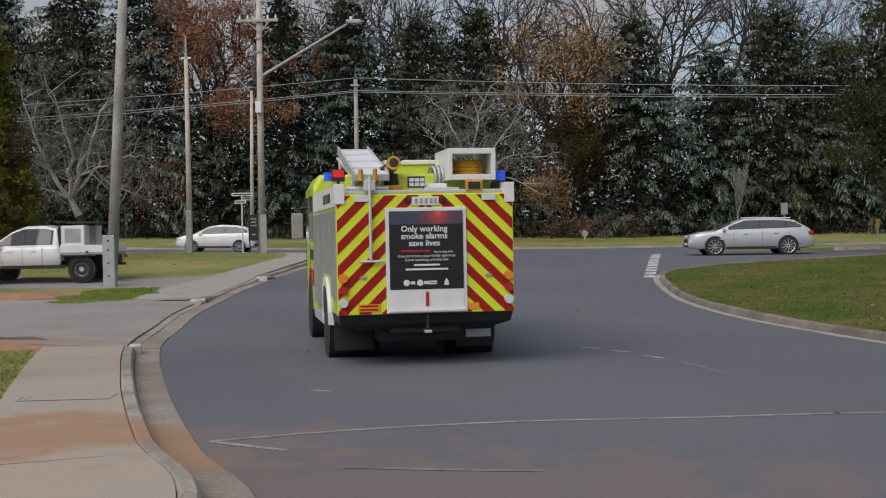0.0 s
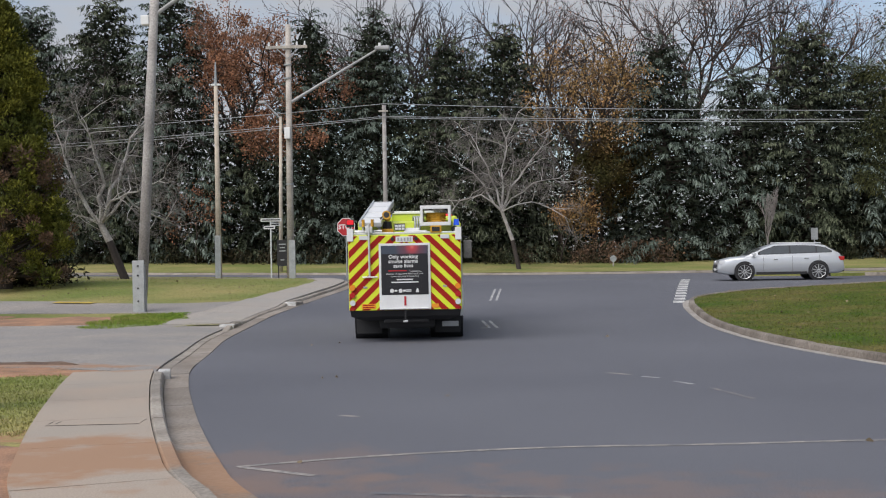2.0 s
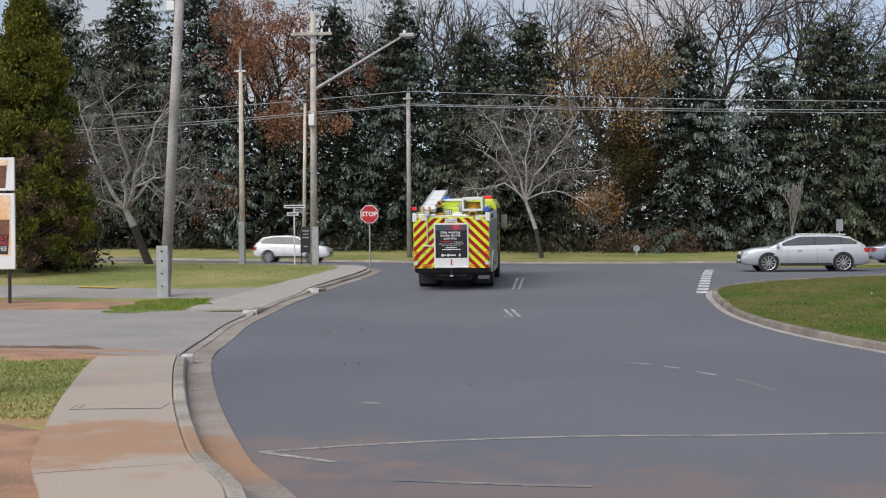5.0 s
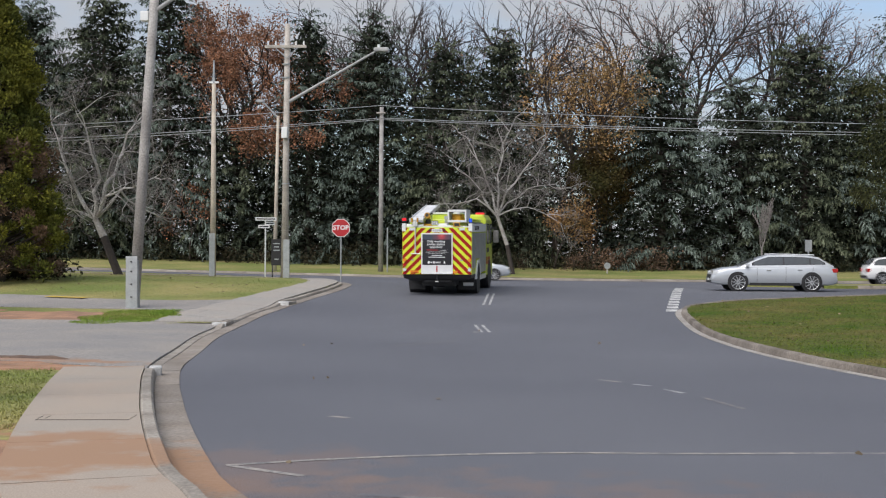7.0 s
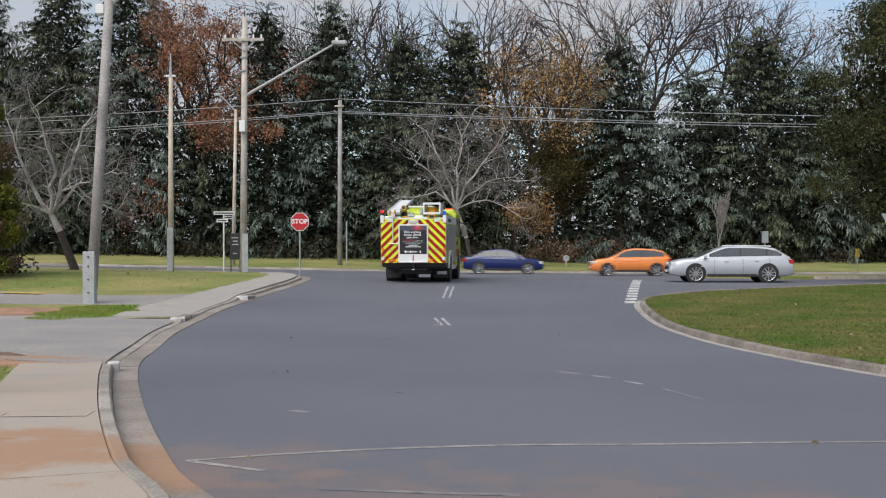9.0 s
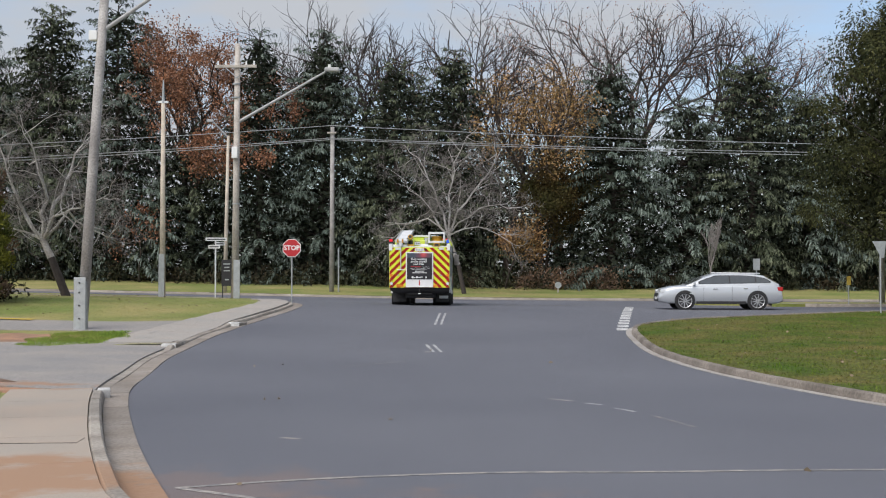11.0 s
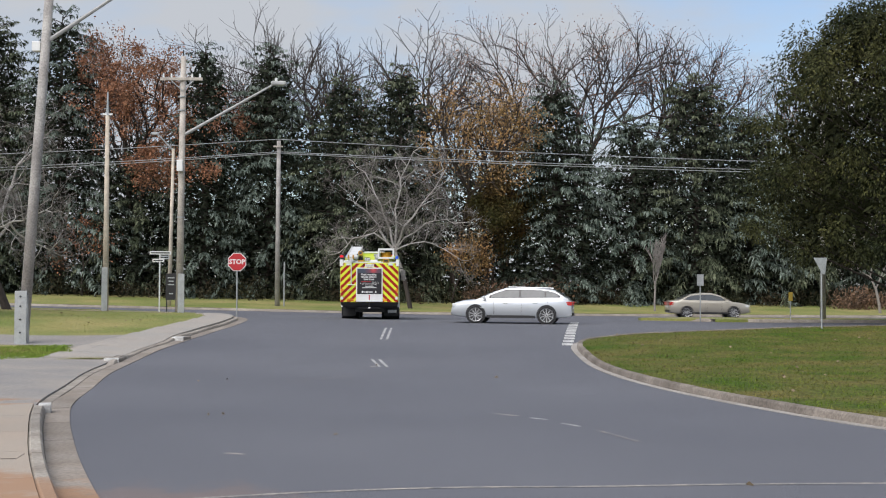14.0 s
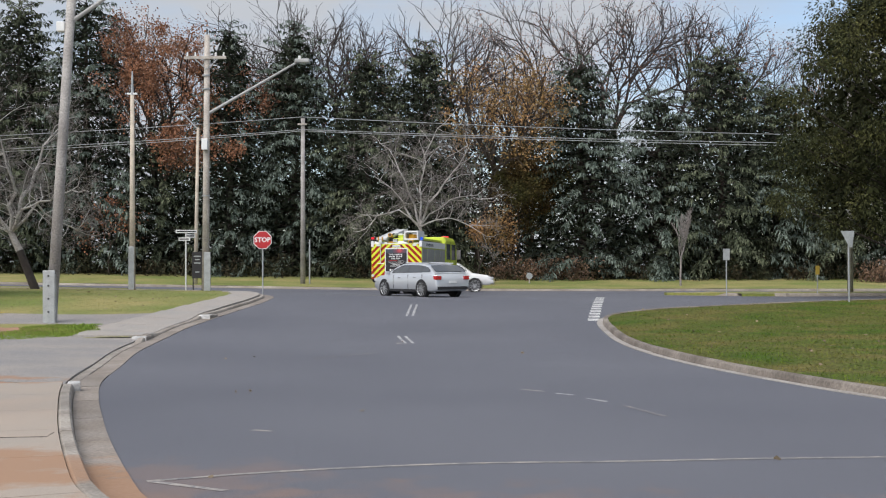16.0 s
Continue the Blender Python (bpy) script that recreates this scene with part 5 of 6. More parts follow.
def car(name, label, L, W, axles, wr, deck, glass, colour, low=0.24, style="alloy", panes=2, rails=False, category="car", rear_lamp=(0.72, 0.92), arch=BLACK):
    """A car from its outline: deck is the top line of the lower body, glass the roof line, both from the tail (0) to the nose (L)."""
    t = thing(name, label, category)
    dk, gl = np.array(deck), np.array(glass)
    dz = lambda s: float(np.interp(s, dk[:, 0], dk[:, 1]))
    s0 = deck[0][0]

    def half(s):
        u = min(max((s - s0) / (L - s0), 0.0), 1.0)
        e = abs(2 * u - 1)
        return W / 2 * (1 - (0.16 if u > 0.5 else 0.10) * e ** 5)

    st = sorted(set(np.linspace(s0, L, 26).round(3)) | {d[0] for d in deck})
    secs = []
    for s in st:
        w, zt = half(s), dz(s)
        zb = low + 0.10 * max(0, (s - (L - 0.5)) / 0.5) ** 2 + 0.08 * max(0, (s0 + 0.4 - s) / 0.4) ** 2
        zt = max(zt, zb + 0.16)
        m = zb + (zt - zb) * 0.55
        right = [(0, zb), (w * 0.88, zb), (w * 0.97, zb + 0.06), (w * 1.0, m), (w * 0.985, zt - 0.10), (w * 0.95, zt - 0.03), (w * 0.80, zt + 0.005), (0, zt + 0.025)]
        secs.append([(x, s, z) for x, z in right] + [(-x, s, z) for x, z in right[-2:0:-1]])
    part("body", loft(secs), colour, t, smooth=True)
    gz_ = lambda s: float(np.interp(s, gl[:, 0], gl[:, 1]))
    a, b = gl[0, 0], gl[-1, 0]
    ss = sorted(set(np.linspace(a, b, 18).round(3)) | {g[0] for g in glass})
    base = lambda s: dz(s) - 0.03

    def gx(s, z):
        zr = max(gz_(s), base(s) + 0.02)
        k = (z - base(s)) / (max(gl[:, 1]) - base(s))
        return half(s) * (0.955 - 0.215 * min(1, max(0, k)))

    secs = []
    for s in ss:
        zr, zb = max(gz_(s), base(s) + 0.012), base(s)
        w0, w1 = gx(s, zb), gx(s, zr)
        right = [(0, zb), (w0, zb), (w1 + 0.0, zr - 0.02 * (zr > zb + 0.1)), (w1 * 0.86, zr + 0.012), (0, zr + 0.03)]
        secs.append([(x, s, z) for x, z in right] + [(-x, s, z) for x, z in right[-2:0:-1]])
    part("cabin", loft(secs), colour, t, smooth=False)
    # side windows
    top = max(gl[:, 1])
    lo, hi = a + 0.18 * (b - a) * 0.55, b - 0.16 * (b - a)
    cuts = np.linspace(lo, hi, panes + 1) if panes != 3 else np.array([lo, lo + 0.20 * (hi - lo), lo + 0.57 * (hi - lo), hi])
    for sgn in (-1, 1):
        bm = bmesh.new()
        lo_v, hi_v = [], []
        for s in np.linspace(lo - 0.04, hi + 0.05, 14):
            zl_, zh = base(s) + 0.07, max(base(s) + 0.08, min(gz_(s) - 0.066, top - 0.086))
            lo_v.append(bm.verts.new((sgn * (gx(s, zl_) + 0.004), s, zl_)))
            hi_v.append(bm.verts.new((sgn * (gx(s, zh) + 0.004), s, zh)))
        for i in range(13):
            bm.faces.new((lo_v[i], lo_v[i + 1], hi_v[i + 1], hi_v[i]))
        part("window_trim", bm, BLACK, t, "black trim round the side windows")
        for p0, p1 in zip(cuts, cuts[1:]):
            q = np.linspace(p0 + 0.025, p1 - 0.025, 6)
            bm = bmesh.new()
            lo_v, hi_v = [], []
            for s in q:
                zl_, zh = base(s) + 0.085, max(base(s) + 0.095, min(gz_(s) - 0.08, top - 0.10))
                lo_v.append(bm.verts.new((sgn * (gx(s, zl_) + 0.008), s, zl_)))
                hi_v.append(bm.verts.new((sgn * (gx(s, zh) + 0.008), s, zh)))
            for i in range(5):
                bm.faces.new((lo_v[i], lo_v[i + 1], hi_v[i + 1], hi_v[i]))
            part("side_window", bm, GLASS, t)
    # front and rear glass
    for nm, ends in (("rear_window", gl[:3]), ("windscreen", gl[::-1][:3])):
        p0, p1 = np.array(ends[0]), np.array(ends[1])
        if abs(p1[1] - p0[1]) < 0.2:
            p1 = np.array(ends[2])
        bm = bmesh.new()
        rows = []
        n_ = np.array([-(p1 - p0)[1], (p1 - p0)[0]])
        n_ = n_ / np.linalg.norm(n_) * (1 if nm == "rear_window" else -1)
        n_ = n_ if n_[1] > 0 else -n_
        for k in (0.14, 0.5, 0.93):
            s, z = p0 + (p1 - p0) * k
            s2, z2 = s + n_[0] * 0.035, z + n_[1] * 0.035
            w = gx(s, z) * 0.93
            rows.append([bm.verts.new((x * w, s2, z2 + 0.02 * (1 - x * x))) for x in (-1, -0.5, 0, 0.5, 1)])
        for r0, r1 in zip(rows, rows[1:]):
            for j in range(4):
                bm.faces.new((r0[j], r0[j + 1], r1[j + 1], r1[j]))
        part(nm, bm, GLASS, t)
    # wheels and their arches
    for y in axles:
        for sgn in (-1, 1):
            x = half(y)
            part("wheel_arch", tubed((sgn * (x - 0.2), y, wr + 0.015), (sgn * (x + 0.004), y, wr + 0.015), wr + 0.055, seg=26), arch, t)
            add_wheel(t, sgn * (x - 0.085), y, wr, 0.22, style)
    # lower trim, lamps, plates, mirrors, handles
    yf = L
    for sgn in (-1, 1):
        part("sill", boxed(sgn * W / 2 * 0.97 - 0.015, sgn * W / 2 * 0.97 + 0.015, axles[0] + wr + 0.1, axles[1] - wr - 0.1, low - 0.02, low + 0.09, 0.01), BLACK, t)
        part("headlamp", boxed(min(sgn * half(L - 0.14) * 0.62, sgn * half(L - 0.14) * 1.015), max(sgn * half(L - 0.14) * 0.62, sgn * half(L - 0.14) * 1.015), L - 0.42, L - 0.06, dz(L - 0.3) - 0.20, dz(L - 0.3) - 0.06, 0.025), CLEAR_LENS, t)
        x0, x1 = sorted((sgn * W * 0.31, sgn * (half(s0 + 0.06) + 0.012)))
        if rear_lamp:
            part("tail_lamp", boxed(x0, x1, s0 - 0.012, s0 + 0.26, rear_lamp[0], rear_lamp[1], 0.02), TAIL_RED, t)
        mx = sgn * (half(b) + 0.06)
        part("mirror", boxed(mx - 0.09, mx + 0.09, b - 0.42, b - 0.30, base(b - 0.4) + 0.03, base(b - 0.4) + 0.16, 0.03), colour, t)
        for k in (0.36, 0.68):
            s = a + (b - a) * k
            part("door_handle", boxed(*sorted((sgn * (half(s) * 0.985), sgn * (half(s) * 0.985 + 0.03))), s - 0.1, s + 0.08, dz(s) - 0.17, dz(s) - 0.14, 0.005), CHROME if rails else colour, t)
        for k in (0.22, 0.50, 0.80):
            s = a + (b - a) * k
            part("door_gap", boxed(*sorted((sgn * (half(s) * 0.97), sgn * (half(s) + 0.003))), s - 0.003, s + 0.003, low + 0.12, dz(s) - 0.05), BLACK, t)
        if rails:
            rx = sgn * gx(2.0, top) * 0.93
            part("roof_rail", tubed((rx, gl[1, 0] + 0.15, gl[1, 1] + 0.10), (rx, gl[-3, 0] - 0.1, gl[-3, 1] + 0.05), 0.022, seg=8), ALU, t)
    part("grille", boxed(-W * 0.24, W * 0.24, L - 0.10, L + 0.01, 0.48, 0.64, 0.02), BLACK, t)
    part("front_bumper_intake", boxed(-W * 0.36, W * 0.36, L - 0.12, L + 0.005, low + 0.08, low + 0.18, 0.02), BLACK, t)
    part("rear_bumper_trim", boxed(-W * 0.42, W * 0.42, s0 - 0.012, s0 + 0.2, low + 0.08, low + 0.22, 0.02), BLACK, t)
    part("number_plate", boxed(-0.2, 0.2, s0 - 0.02, s0 - 0.004, 0.60, 0.70), WHITE, t)
    part("number_plate", boxed(-0.2, 0.2, L - 0.01, L + 0.018, 0.40, 0.50), WHITE, t)
    return t


SILVER = paint("silver", (0.53, 0.555, 0.585), 0.3, 0.3)
WHITE_CAR = paint("white", (0.78, 0.78, 0.78), 0.0, 0.3)
BLUE_CAR = paint("dark_blue", (0.006, 0.016, 0.11), 0.0, 0.2)
ORANGE_CAR = paint("orange", (0.80, 0.25, 0.055), 0.0, 0.3)
TAN_CAR = paint("tan", (0.44, 0.41, 0.35), 0.45, 0.32)
ICE_CAR = paint("ice_blue", (0.40, 0.46, 0.55), 0.5, 0.3)

SEDAN = dict(deck=[(0, 0.62), (0.04, 0.98), (0.6, 1.03), (1.2, 1.0), (3.2, 0.96), (3.7, 0.94), (4.3, 0.87), (4.62, 0.77), (4.72, 0.62), (4.75, 0.45)], glass=[(0.55, 1.03), (1.25, 1.36), (1.9, 1.45), (2.5, 1.44), (3.0, 1.30), (3.7, 0.93)])
HATCH = dict(deck=[(0, 0.60), (0.05, 0.95), (0.3, 1.02), (1.2, 0.99), (2.9, 0.96), (3.3, 0.95), (3.9, 0.89), (4.2, 0.78), (4.29, 0.62), (4.32, 0.45)], glass=[(0.08, 1.0), (0.45, 1.34), (1.0, 1.44), (1.9, 1.48), (2.5, 1.38), (3.35, 0.95)])
HIGH = dict(deck=[(0, 0.66), (0.05, 1.02), (0.3, 1.08), (1.2, 1.06), (3.1, 1.03), (3.5, 1.03), (4.1, 0.97), (4.36, 0.85), (4.45, 0.68), (4.48, 0.50)], glass=[(0.1, 1.06), (0.5, 1.46), (1.0, 1.56), (2.0, 1.60), (2.6, 1.52), (3.5, 1.02)])
ESTATE = dict(deck=[(0, 0.60), (0.05, 0.92), (0.3, 1.02), (1.2, 1.00), (3.2, 0.96), (3.8, 0.95), (4.35, 0.90), (4.7, 0.81), (4.82, 0.66), (4.86, 0.45)], glass=[(0.14, 1.0), (0.70, 1.33), (1.15, 1.40), (2.0, 1.44), (2.65, 1.41), (3.1, 1.26), (3.85, 0.93)])
PICKUP = dict(deck=[(0, 0.9), (0.03, 1.10), (1.6, 1.12), (1.75, 1.12), (3.6, 1.10), (4.2, 1.08), (4.95, 0.98), (5.2, 0.82), (5.3, 0.56)], glass=[(1.62, 1.12), (1.85, 1.66), (2.3, 1.77), (2.9, 1.76), (3.35, 1.60), (4.1, 1.08)])

wagon = car("station_wagon", "silver station wagon with roof rails and dark alloys", 4.86, 1.86, (1.0, 3.84), 0.345, colour=SILVER, panes=3, rails=True, rear_lamp=(0.74, 0.90), **ESTATE)
ice_sedan = car("sedan_car", "pale blue-silver sedan driving along the main road", 4.75, 1.80, (1.0, 3.75), 0.32, colour=ICE_CAR, **SEDAN)
tan_sedan = car("sedan_car", "champagne-coloured sedan driving along the main road", 4.75, 1.82, (1.0, 3.75), 0.32, colour=TAN_CAR, **SEDAN)
blue_sedan = car("sedan_car", "dark blue sleek sedan driving along the main road", 4.75, 1.85, (0.95, 3.82), 0.34, colour=BLUE_CAR, **SEDAN)
silver_hatch = car("hatchback_car", "silver hatchback driving along the main road", 4.32, 1.78, (0.8, 3.42), 0.32, colour=SILVER, **HATCH)
white_hatch = car("hatchback_car", "small white hatchback driving along the main road", 4.32, 1.74, (0.8, 3.42), 0.31, colour=WHITE_CAR, **HATCH)
orange_hatch = car("hatchback_car", "bright orange hatchback driving along the main road", 4.32, 1.80, (0.8, 3.42), 0.325, colour=ORANGE_CAR, **HATCH)
white_suv = car("suv_car", "white compact crossover driving along the main road", 4.48, 1.80, (0.85, 3.5), 0.345, colour=WHITE_CAR, low=0.30, **HIGH)
white_pickup = car("pickup_truck", "white dual-cab pickup driving along the main road", 5.3, 1.85, (1.05, 4.2), 0.39, colour=WHITE_CAR, low=0.42, rear_lamp=(0.8, 1.05), category="pickup", **PICKUP)
tray_ute = car("pickup_truck", "white dual-cab utility with a metal tray", 5.4, 1.85, (1.15, 4.25), 0.39, colour=WHITE_CAR, low=0.45, style="steel", rear_lamp=None, category="pickup",
               deck=[(1.85, 1.0), (1.88, 1.16), (3.6, 1.14), (4.3, 1.10), (5.05, 1.0), (5.3, 0.84), (5.4, 0.58)], glass=[(1.9, 1.15), (2.0, 1.70), (2.4, 1.80), (3.0, 1.79), (3.45, 1.63), (4.2, 1.10)])


def dress_tray(t):
    part("tray_floor", boxed(-0.92, 0.92, 0.22, 1.82, 0.86, 0.96, 0.01), GALV, t)
    for s in (-1, 1):
        part("tray_side", boxed(*sorted((s * 0.90, s * 0.94)), 0.22, 1.82, 0.93, 1.17, 0.008), WHITE, t)
        bx = part("toolbox", boxed(*sorted((s * 0.35, s * 0.90)), 1.02, 1.78, 0.97, 1.80, 0.02), WHITE, t)
        part("toolbox_panel", boxed(*sorted((s * 0.895, s * 0.908)), 1.14, 1.66, 1.26, 1.70, 0.003), GALV, bx, "grey panel in the toolbox side")
        part("mudguard", boxed(*sorted((s * 0.6, s * 0.92)), 0.65, 1.65, 0.80, 0.855, 0.02), BLACK, t)
        part("rack_post", tubed((s * 0.86, 1.85, 1.1), (s * 0.86, 1.85, 1.90), 0.03), BLACK, t)
        part("tail_lamp", boxed(*sorted((s * 0.62, s * 0.9)), 0.15, 0.20, 0.72, 0.84, 0.01), TAIL_RED, t)
        part("rope_hook", boxed(*sorted((s * 0.94, s * 0.965)), 0.9, 0.96, 0.90, 0.98, 0.005), BLACK, t)
    part("tailboard", boxed(-0.92, 0.92, 0.18, 0.215, 0.93, 1.16, 0.008), WHITE, t)
    part("rack_rail", tubed((-0.9, 1.85, 1.90), (0.9, 1.85, 1.90), 0.03), BLACK, t)
    part("light_bar", boxed(-0.85, 0.85, 1.7, 2.0, 1.88, 1.95, 0.02), BLACK, t)
    part("roof_load", boxed(-0.7, 0.7, 0.6, 1.7, 1.86, 1.92, 0.02), BLACK, t)
    part("chassis", boxed(-0.45, 0.45, 0.2, 2.2, 0.5, 0.84), BLACK, t)
    part("tow_hitch", boxed(-0.04, 0.04, -0.05, 0.25, 0.5, 0.58, 0.01), BLACK, t)


dress_tray(tray_ute)

# ---------------------------------------------------------------- the fire engine
LIME = mat("fluorescent_lime", (0.54, 0.64, 0.055), 0.38, scale=1.2, fine=40, vary=0.08, bump=0, coat=0.4)
STRIPE_RED = mat("reflective_red", (0.32, 0.016, 0.010), 0.5, scale=2, fine=50, vary=0.12, bump=0, spec=0.2)
STRIPE_YELLOW = mat("reflective_yellow", (0.66, 0.73, 0.03), 0.4, scale=2, fine=50, vary=0.1, bump=0)
POSTER = mat("poster_black", (0.012, 0.012, 0.016), 0.5, scale=2, fine=30, vary=0.2, bump=0)
POSTER_GLOW = mat("poster_glow_print", (0.03, 0.035, 0.05), 0.5, vary=0.1, bump=0)


def print_glow(m, cx, cz):
    """A printed glow: red fading through plum to blue-grey about a point of the poster."""
    n, l = m.node_tree.nodes, m.node_tree.links
    tc, sub, ln, rp = (n.new(k) for k in ("ShaderNodeTexCoord", "ShaderNodeVectorMath", "ShaderNodeVectorMath", "ShaderNodeValToRGB"))
    sub.operation, ln.operation = "MULTIPLY_ADD", "LENGTH"
    sub.inputs[1].default_value, sub.inputs[2].default_value = (2.6, 0, 2.2), (-cx * 2.6, 0, -cz * 2.2)
    el = rp.color_ramp.elements
    el[0].position, el[0].color = 0.0, (0.62, 0.16, 0.15, 1)
    el[1].position, el[1].color = 1.0, (0.045, 0.058, 0.085, 1)
    for at, c in ((0.16, (0.45, 0.05, 0.06, 1)), (0.45, (0.14, 0.05, 0.075, 1))):
        el.new(at).color = c
    l.new(tc.outputs["Object"], sub.inputs[0])
    l.new(sub.outputs[0], ln.inputs[0])
    l.new(ln.outputs["Value"], rp.inputs["Fac"])
    l.new(rp.outputs["Color"], n["Principled BSDF"].inputs["Base Color"])


print_glow(POSTER_GLOW, 0.17, 2.15)
SHUTTER = mat("shutter_aluminium", (0.47, 0.48, 0.495), 0.34, metal=0.6, scale=2, fine=30, vary=0.15, bump=0)
BEACON_BLUE = mat("blue_beacon", (0.01, 0.04, 0.5), 0.2, vary=0.1, bump=0, emit=((0.05, 0.2, 1.0), 0.25))
BEACON_RED = mat("red_beacon", (0.5, 0.01, 0.02), 0.2, vary=0.1, bump=0, emit=((1.0, 0.03, 0.04), 0.3))
HOSE = mat("amber_hose", (0.62, 0.33, 0.02), 0.6, scale=5, fine=30, vary=0.3, bump=0.1)
STICKER = mat("orange_sticker", (0.8, 0.30, 0.015), 0.5, vary=0.1, bump=0)


def clip_poly(poly, x0, x1, z0, z1):
    for axis, lim, sign in ((0, x0, 1), (0, x1, -1), (1, z0, 1), (1, z1, -1)):
        out = []
        for p, q in zip(poly, poly[1:] + poly[:1]):
            a, b = sign * (p[axis] - lim), sign * (q[axis] - lim)
            if a >= 0:
                out.append(p)
            if a * b < 0:
                k = a / (a - b)
                out.append((p[0] + (q[0] - p[0]) * k, p[1] + (q[1] - p[1]) * k))
        poly = out
        if not poly:
            break
    return poly


def build_fire_engine():
    t = thing("fire_engine", "lime fire engine with red and yellow chevron rear", "fire engine")
    W = 1.25
    # chassis and bodywork
    part("chassis", boxed(-0.5, 0.5, 0.25, 7.5, 0.45, 0.78, 0.02), BLACK, t)
    part("body", boxed(-W + 0.01, W - 0.01, 0.03, 4.75, 0.72, 2.42, 0.03), LIME, t)
    part("upper_body", boxed(-W + 0.18, W - 0.18, 0.55, 4.75, 2.42, 2.72, 0.04), LIME, t)
    part("top_deck", boxed(-W + 0.03, W - 0.03, 0.05, 4.7, 2.42, 2.47, 0.01), ALU, t)
    for s in (-1, 1):
        a, b = sorted((s * (W - 0.012), s * (W + 0.006)))
        part("top_rail", boxed(a, b, 0.02, 4.7, 2.25, 2.55, 0.004), WHITE, t)
        for y0, y1, z0 in ((0.10, 1.05, 0.95), (2.55, 3.55, 0.72), (3.65, 4.65, 0.72), (1.15, 2.45, 1.28)):
            lk = part("locker_shutter", boxed(a, b + (0.004 if s > 0 else 0), y0, y1, z0, 2.2, 0.004), SHUTTER, t)
            for k in range(int((2.2 - z0) / 0.11)):
                part("slat", boxed(*sorted((s * (W + 0.006), s * (W + 0.014))), y0 + 0.03, y1 - 0.03, z0 + 0.03 + k * 0.11, z0 + 0.125 + k * 0.11), SHUTTER, lk)
        for k, w in enumerate((0.16, 0.12, 0.15, 0.10, 0.14, 0.13)):
            part("text_bar", boxed(*sorted((s * (W + 0.006), s * (W + 0.012))), 0.9 + k * 0.24, 0.9 + k * 0.24 + w, 2.32, 2.46), BLACK, t)
        # rear wheel guard
        arcb = bmesh.new()
        for k in range(12):
            a0, a1 = math.pi * k / 12, math.pi * (k + 1) / 12
            vs = []
            for r in (0.58, 0.70):
                for c in (a0, a1):
                    vs.append([arcb.verts.new((s * (W - 0.25), 2.05 + r * math.cos(c), 0.52 + r * math.sin(c))), arcb.verts.new((s * (W + 0.03), 2.05 + r * math.cos(c), 0.52 + r * math.sin(c)))])
            (p, q), (p2, q2), (u, v), (u2, v2) = vs
            for f in ((p, q, q2, p2), (u, u2, v2, v), (q, v, v2, q2), (p, p2, u2, u)):
                arcb.faces.new(f)
        part("wheel_guard", arcb, WHITE, t, "white rear wheel guard")
        part("wheel_well", tubed((s * 0.5, 2.05, 0.52), (s * (W + 0.008), 2.05, 0.52), 0.60, seg=26), BLACK, t)
        part("wheel_well", tubed((s * 0.5, 6.05, 0.52), (s * (W + 0.004), 6.05, 0.52), 0.60, seg=26), BLACK, t)
        part("side_step", boxed(*sorted((s * 0.8, s * (W + 0.02))), 2.5, 4.6, 0.45, 0.62, 0.02), ALU, t)
        part("mudflap", boxed(*sorted((s * 0.62, s * 1.2)), 1.32, 1.36, 0.14, 0.7, 0.005), BLACK, t)
    # cab
    sec = lambda y, w, z0, z1, r: [(-w, y, z0), (w, y, z0), (w, y, z1 - r), (w - r * 0.6, y, z1), (-w + r * 0.6, y, z1), (-w, y, z1 - r)]
    part("cab", loft([sec(4.85, 1.22, 0.6, 2.85, 0.25), sec(4.95, 1.24, 0.55, 2.91, 0.2), (sec(7.0, 1.24, 0.5, 2.88, 0.2)), sec(7.45, 1.22, 0.5, 2.5, 0.25), sec(7.62, 1.18, 0.5, 1.7, 0.2), sec(7.66, 1.16, 0.5, 1.0, 0.1)]), LIME, t)
    for s in (-1, 1):
        for y0, y1 in ((5.05, 5.85), (6.15, 6.95)):
            part("cab_window", boxed(*sorted((s * 1.225, s * 1.248)), y0, y1, 1.75, 2.55, 0.003), GLASS, t)
            part("door_gap", boxed(*sorted((s * 1.225, s * 1.246)), y1 + 0.08, y1 + 0.10, 0.8, 2.7), BLACK, t)
        part("mirror", boxed(*sorted((s * 1.3, s * 1.52)), 7.0, 7.1, 1.78, 2.28, 0.03), POLE_GREY, t)
        part("mirror_arm", tubed((s * 1.2, 7.05, 2.4), (s * 1.42, 7.05, 2.35), 0.025), BLACK, t)
        for k in range(3):
            part("stripe", boxed(*sorted((s * 1.238, s * 1.25)), 5.0 + k * 0.5, 5.25 + k * 0.5, 0.95, 1.25), STRIPE_RED, t)
        part("text_bar", boxed(*sorted((s * 1.24, s * 1.252)), 5.1, 5.9, 1.42, 1.6), BLACK, t)
    part("windscreen", loft([[(-1.1, 7.34, 2.60), (1.1, 7.34, 2.60), (1.1, 7.42, 2.62), (-1.1, 7.42, 2.62)], [(-1.1, 7.60, 1.75), (1.1, 7.60, 1.75), (1.1, 7.655, 1.75), (-1.1, 7.655, 1.75)]]), GLASS, t)
    part("cab_beacon", boxed(-0.95, -0.6, 6.35, 6.6, 2.90, 3.0, 0.03), BEACON_BLUE, t, "blue flashing roof beacon")
    part("cab_beacon", boxed(0.65, 1.0, 6.35, 6.6, 2.90, 3.0, 0.03), BEACON_RED, t, "red flashing roof beacon")
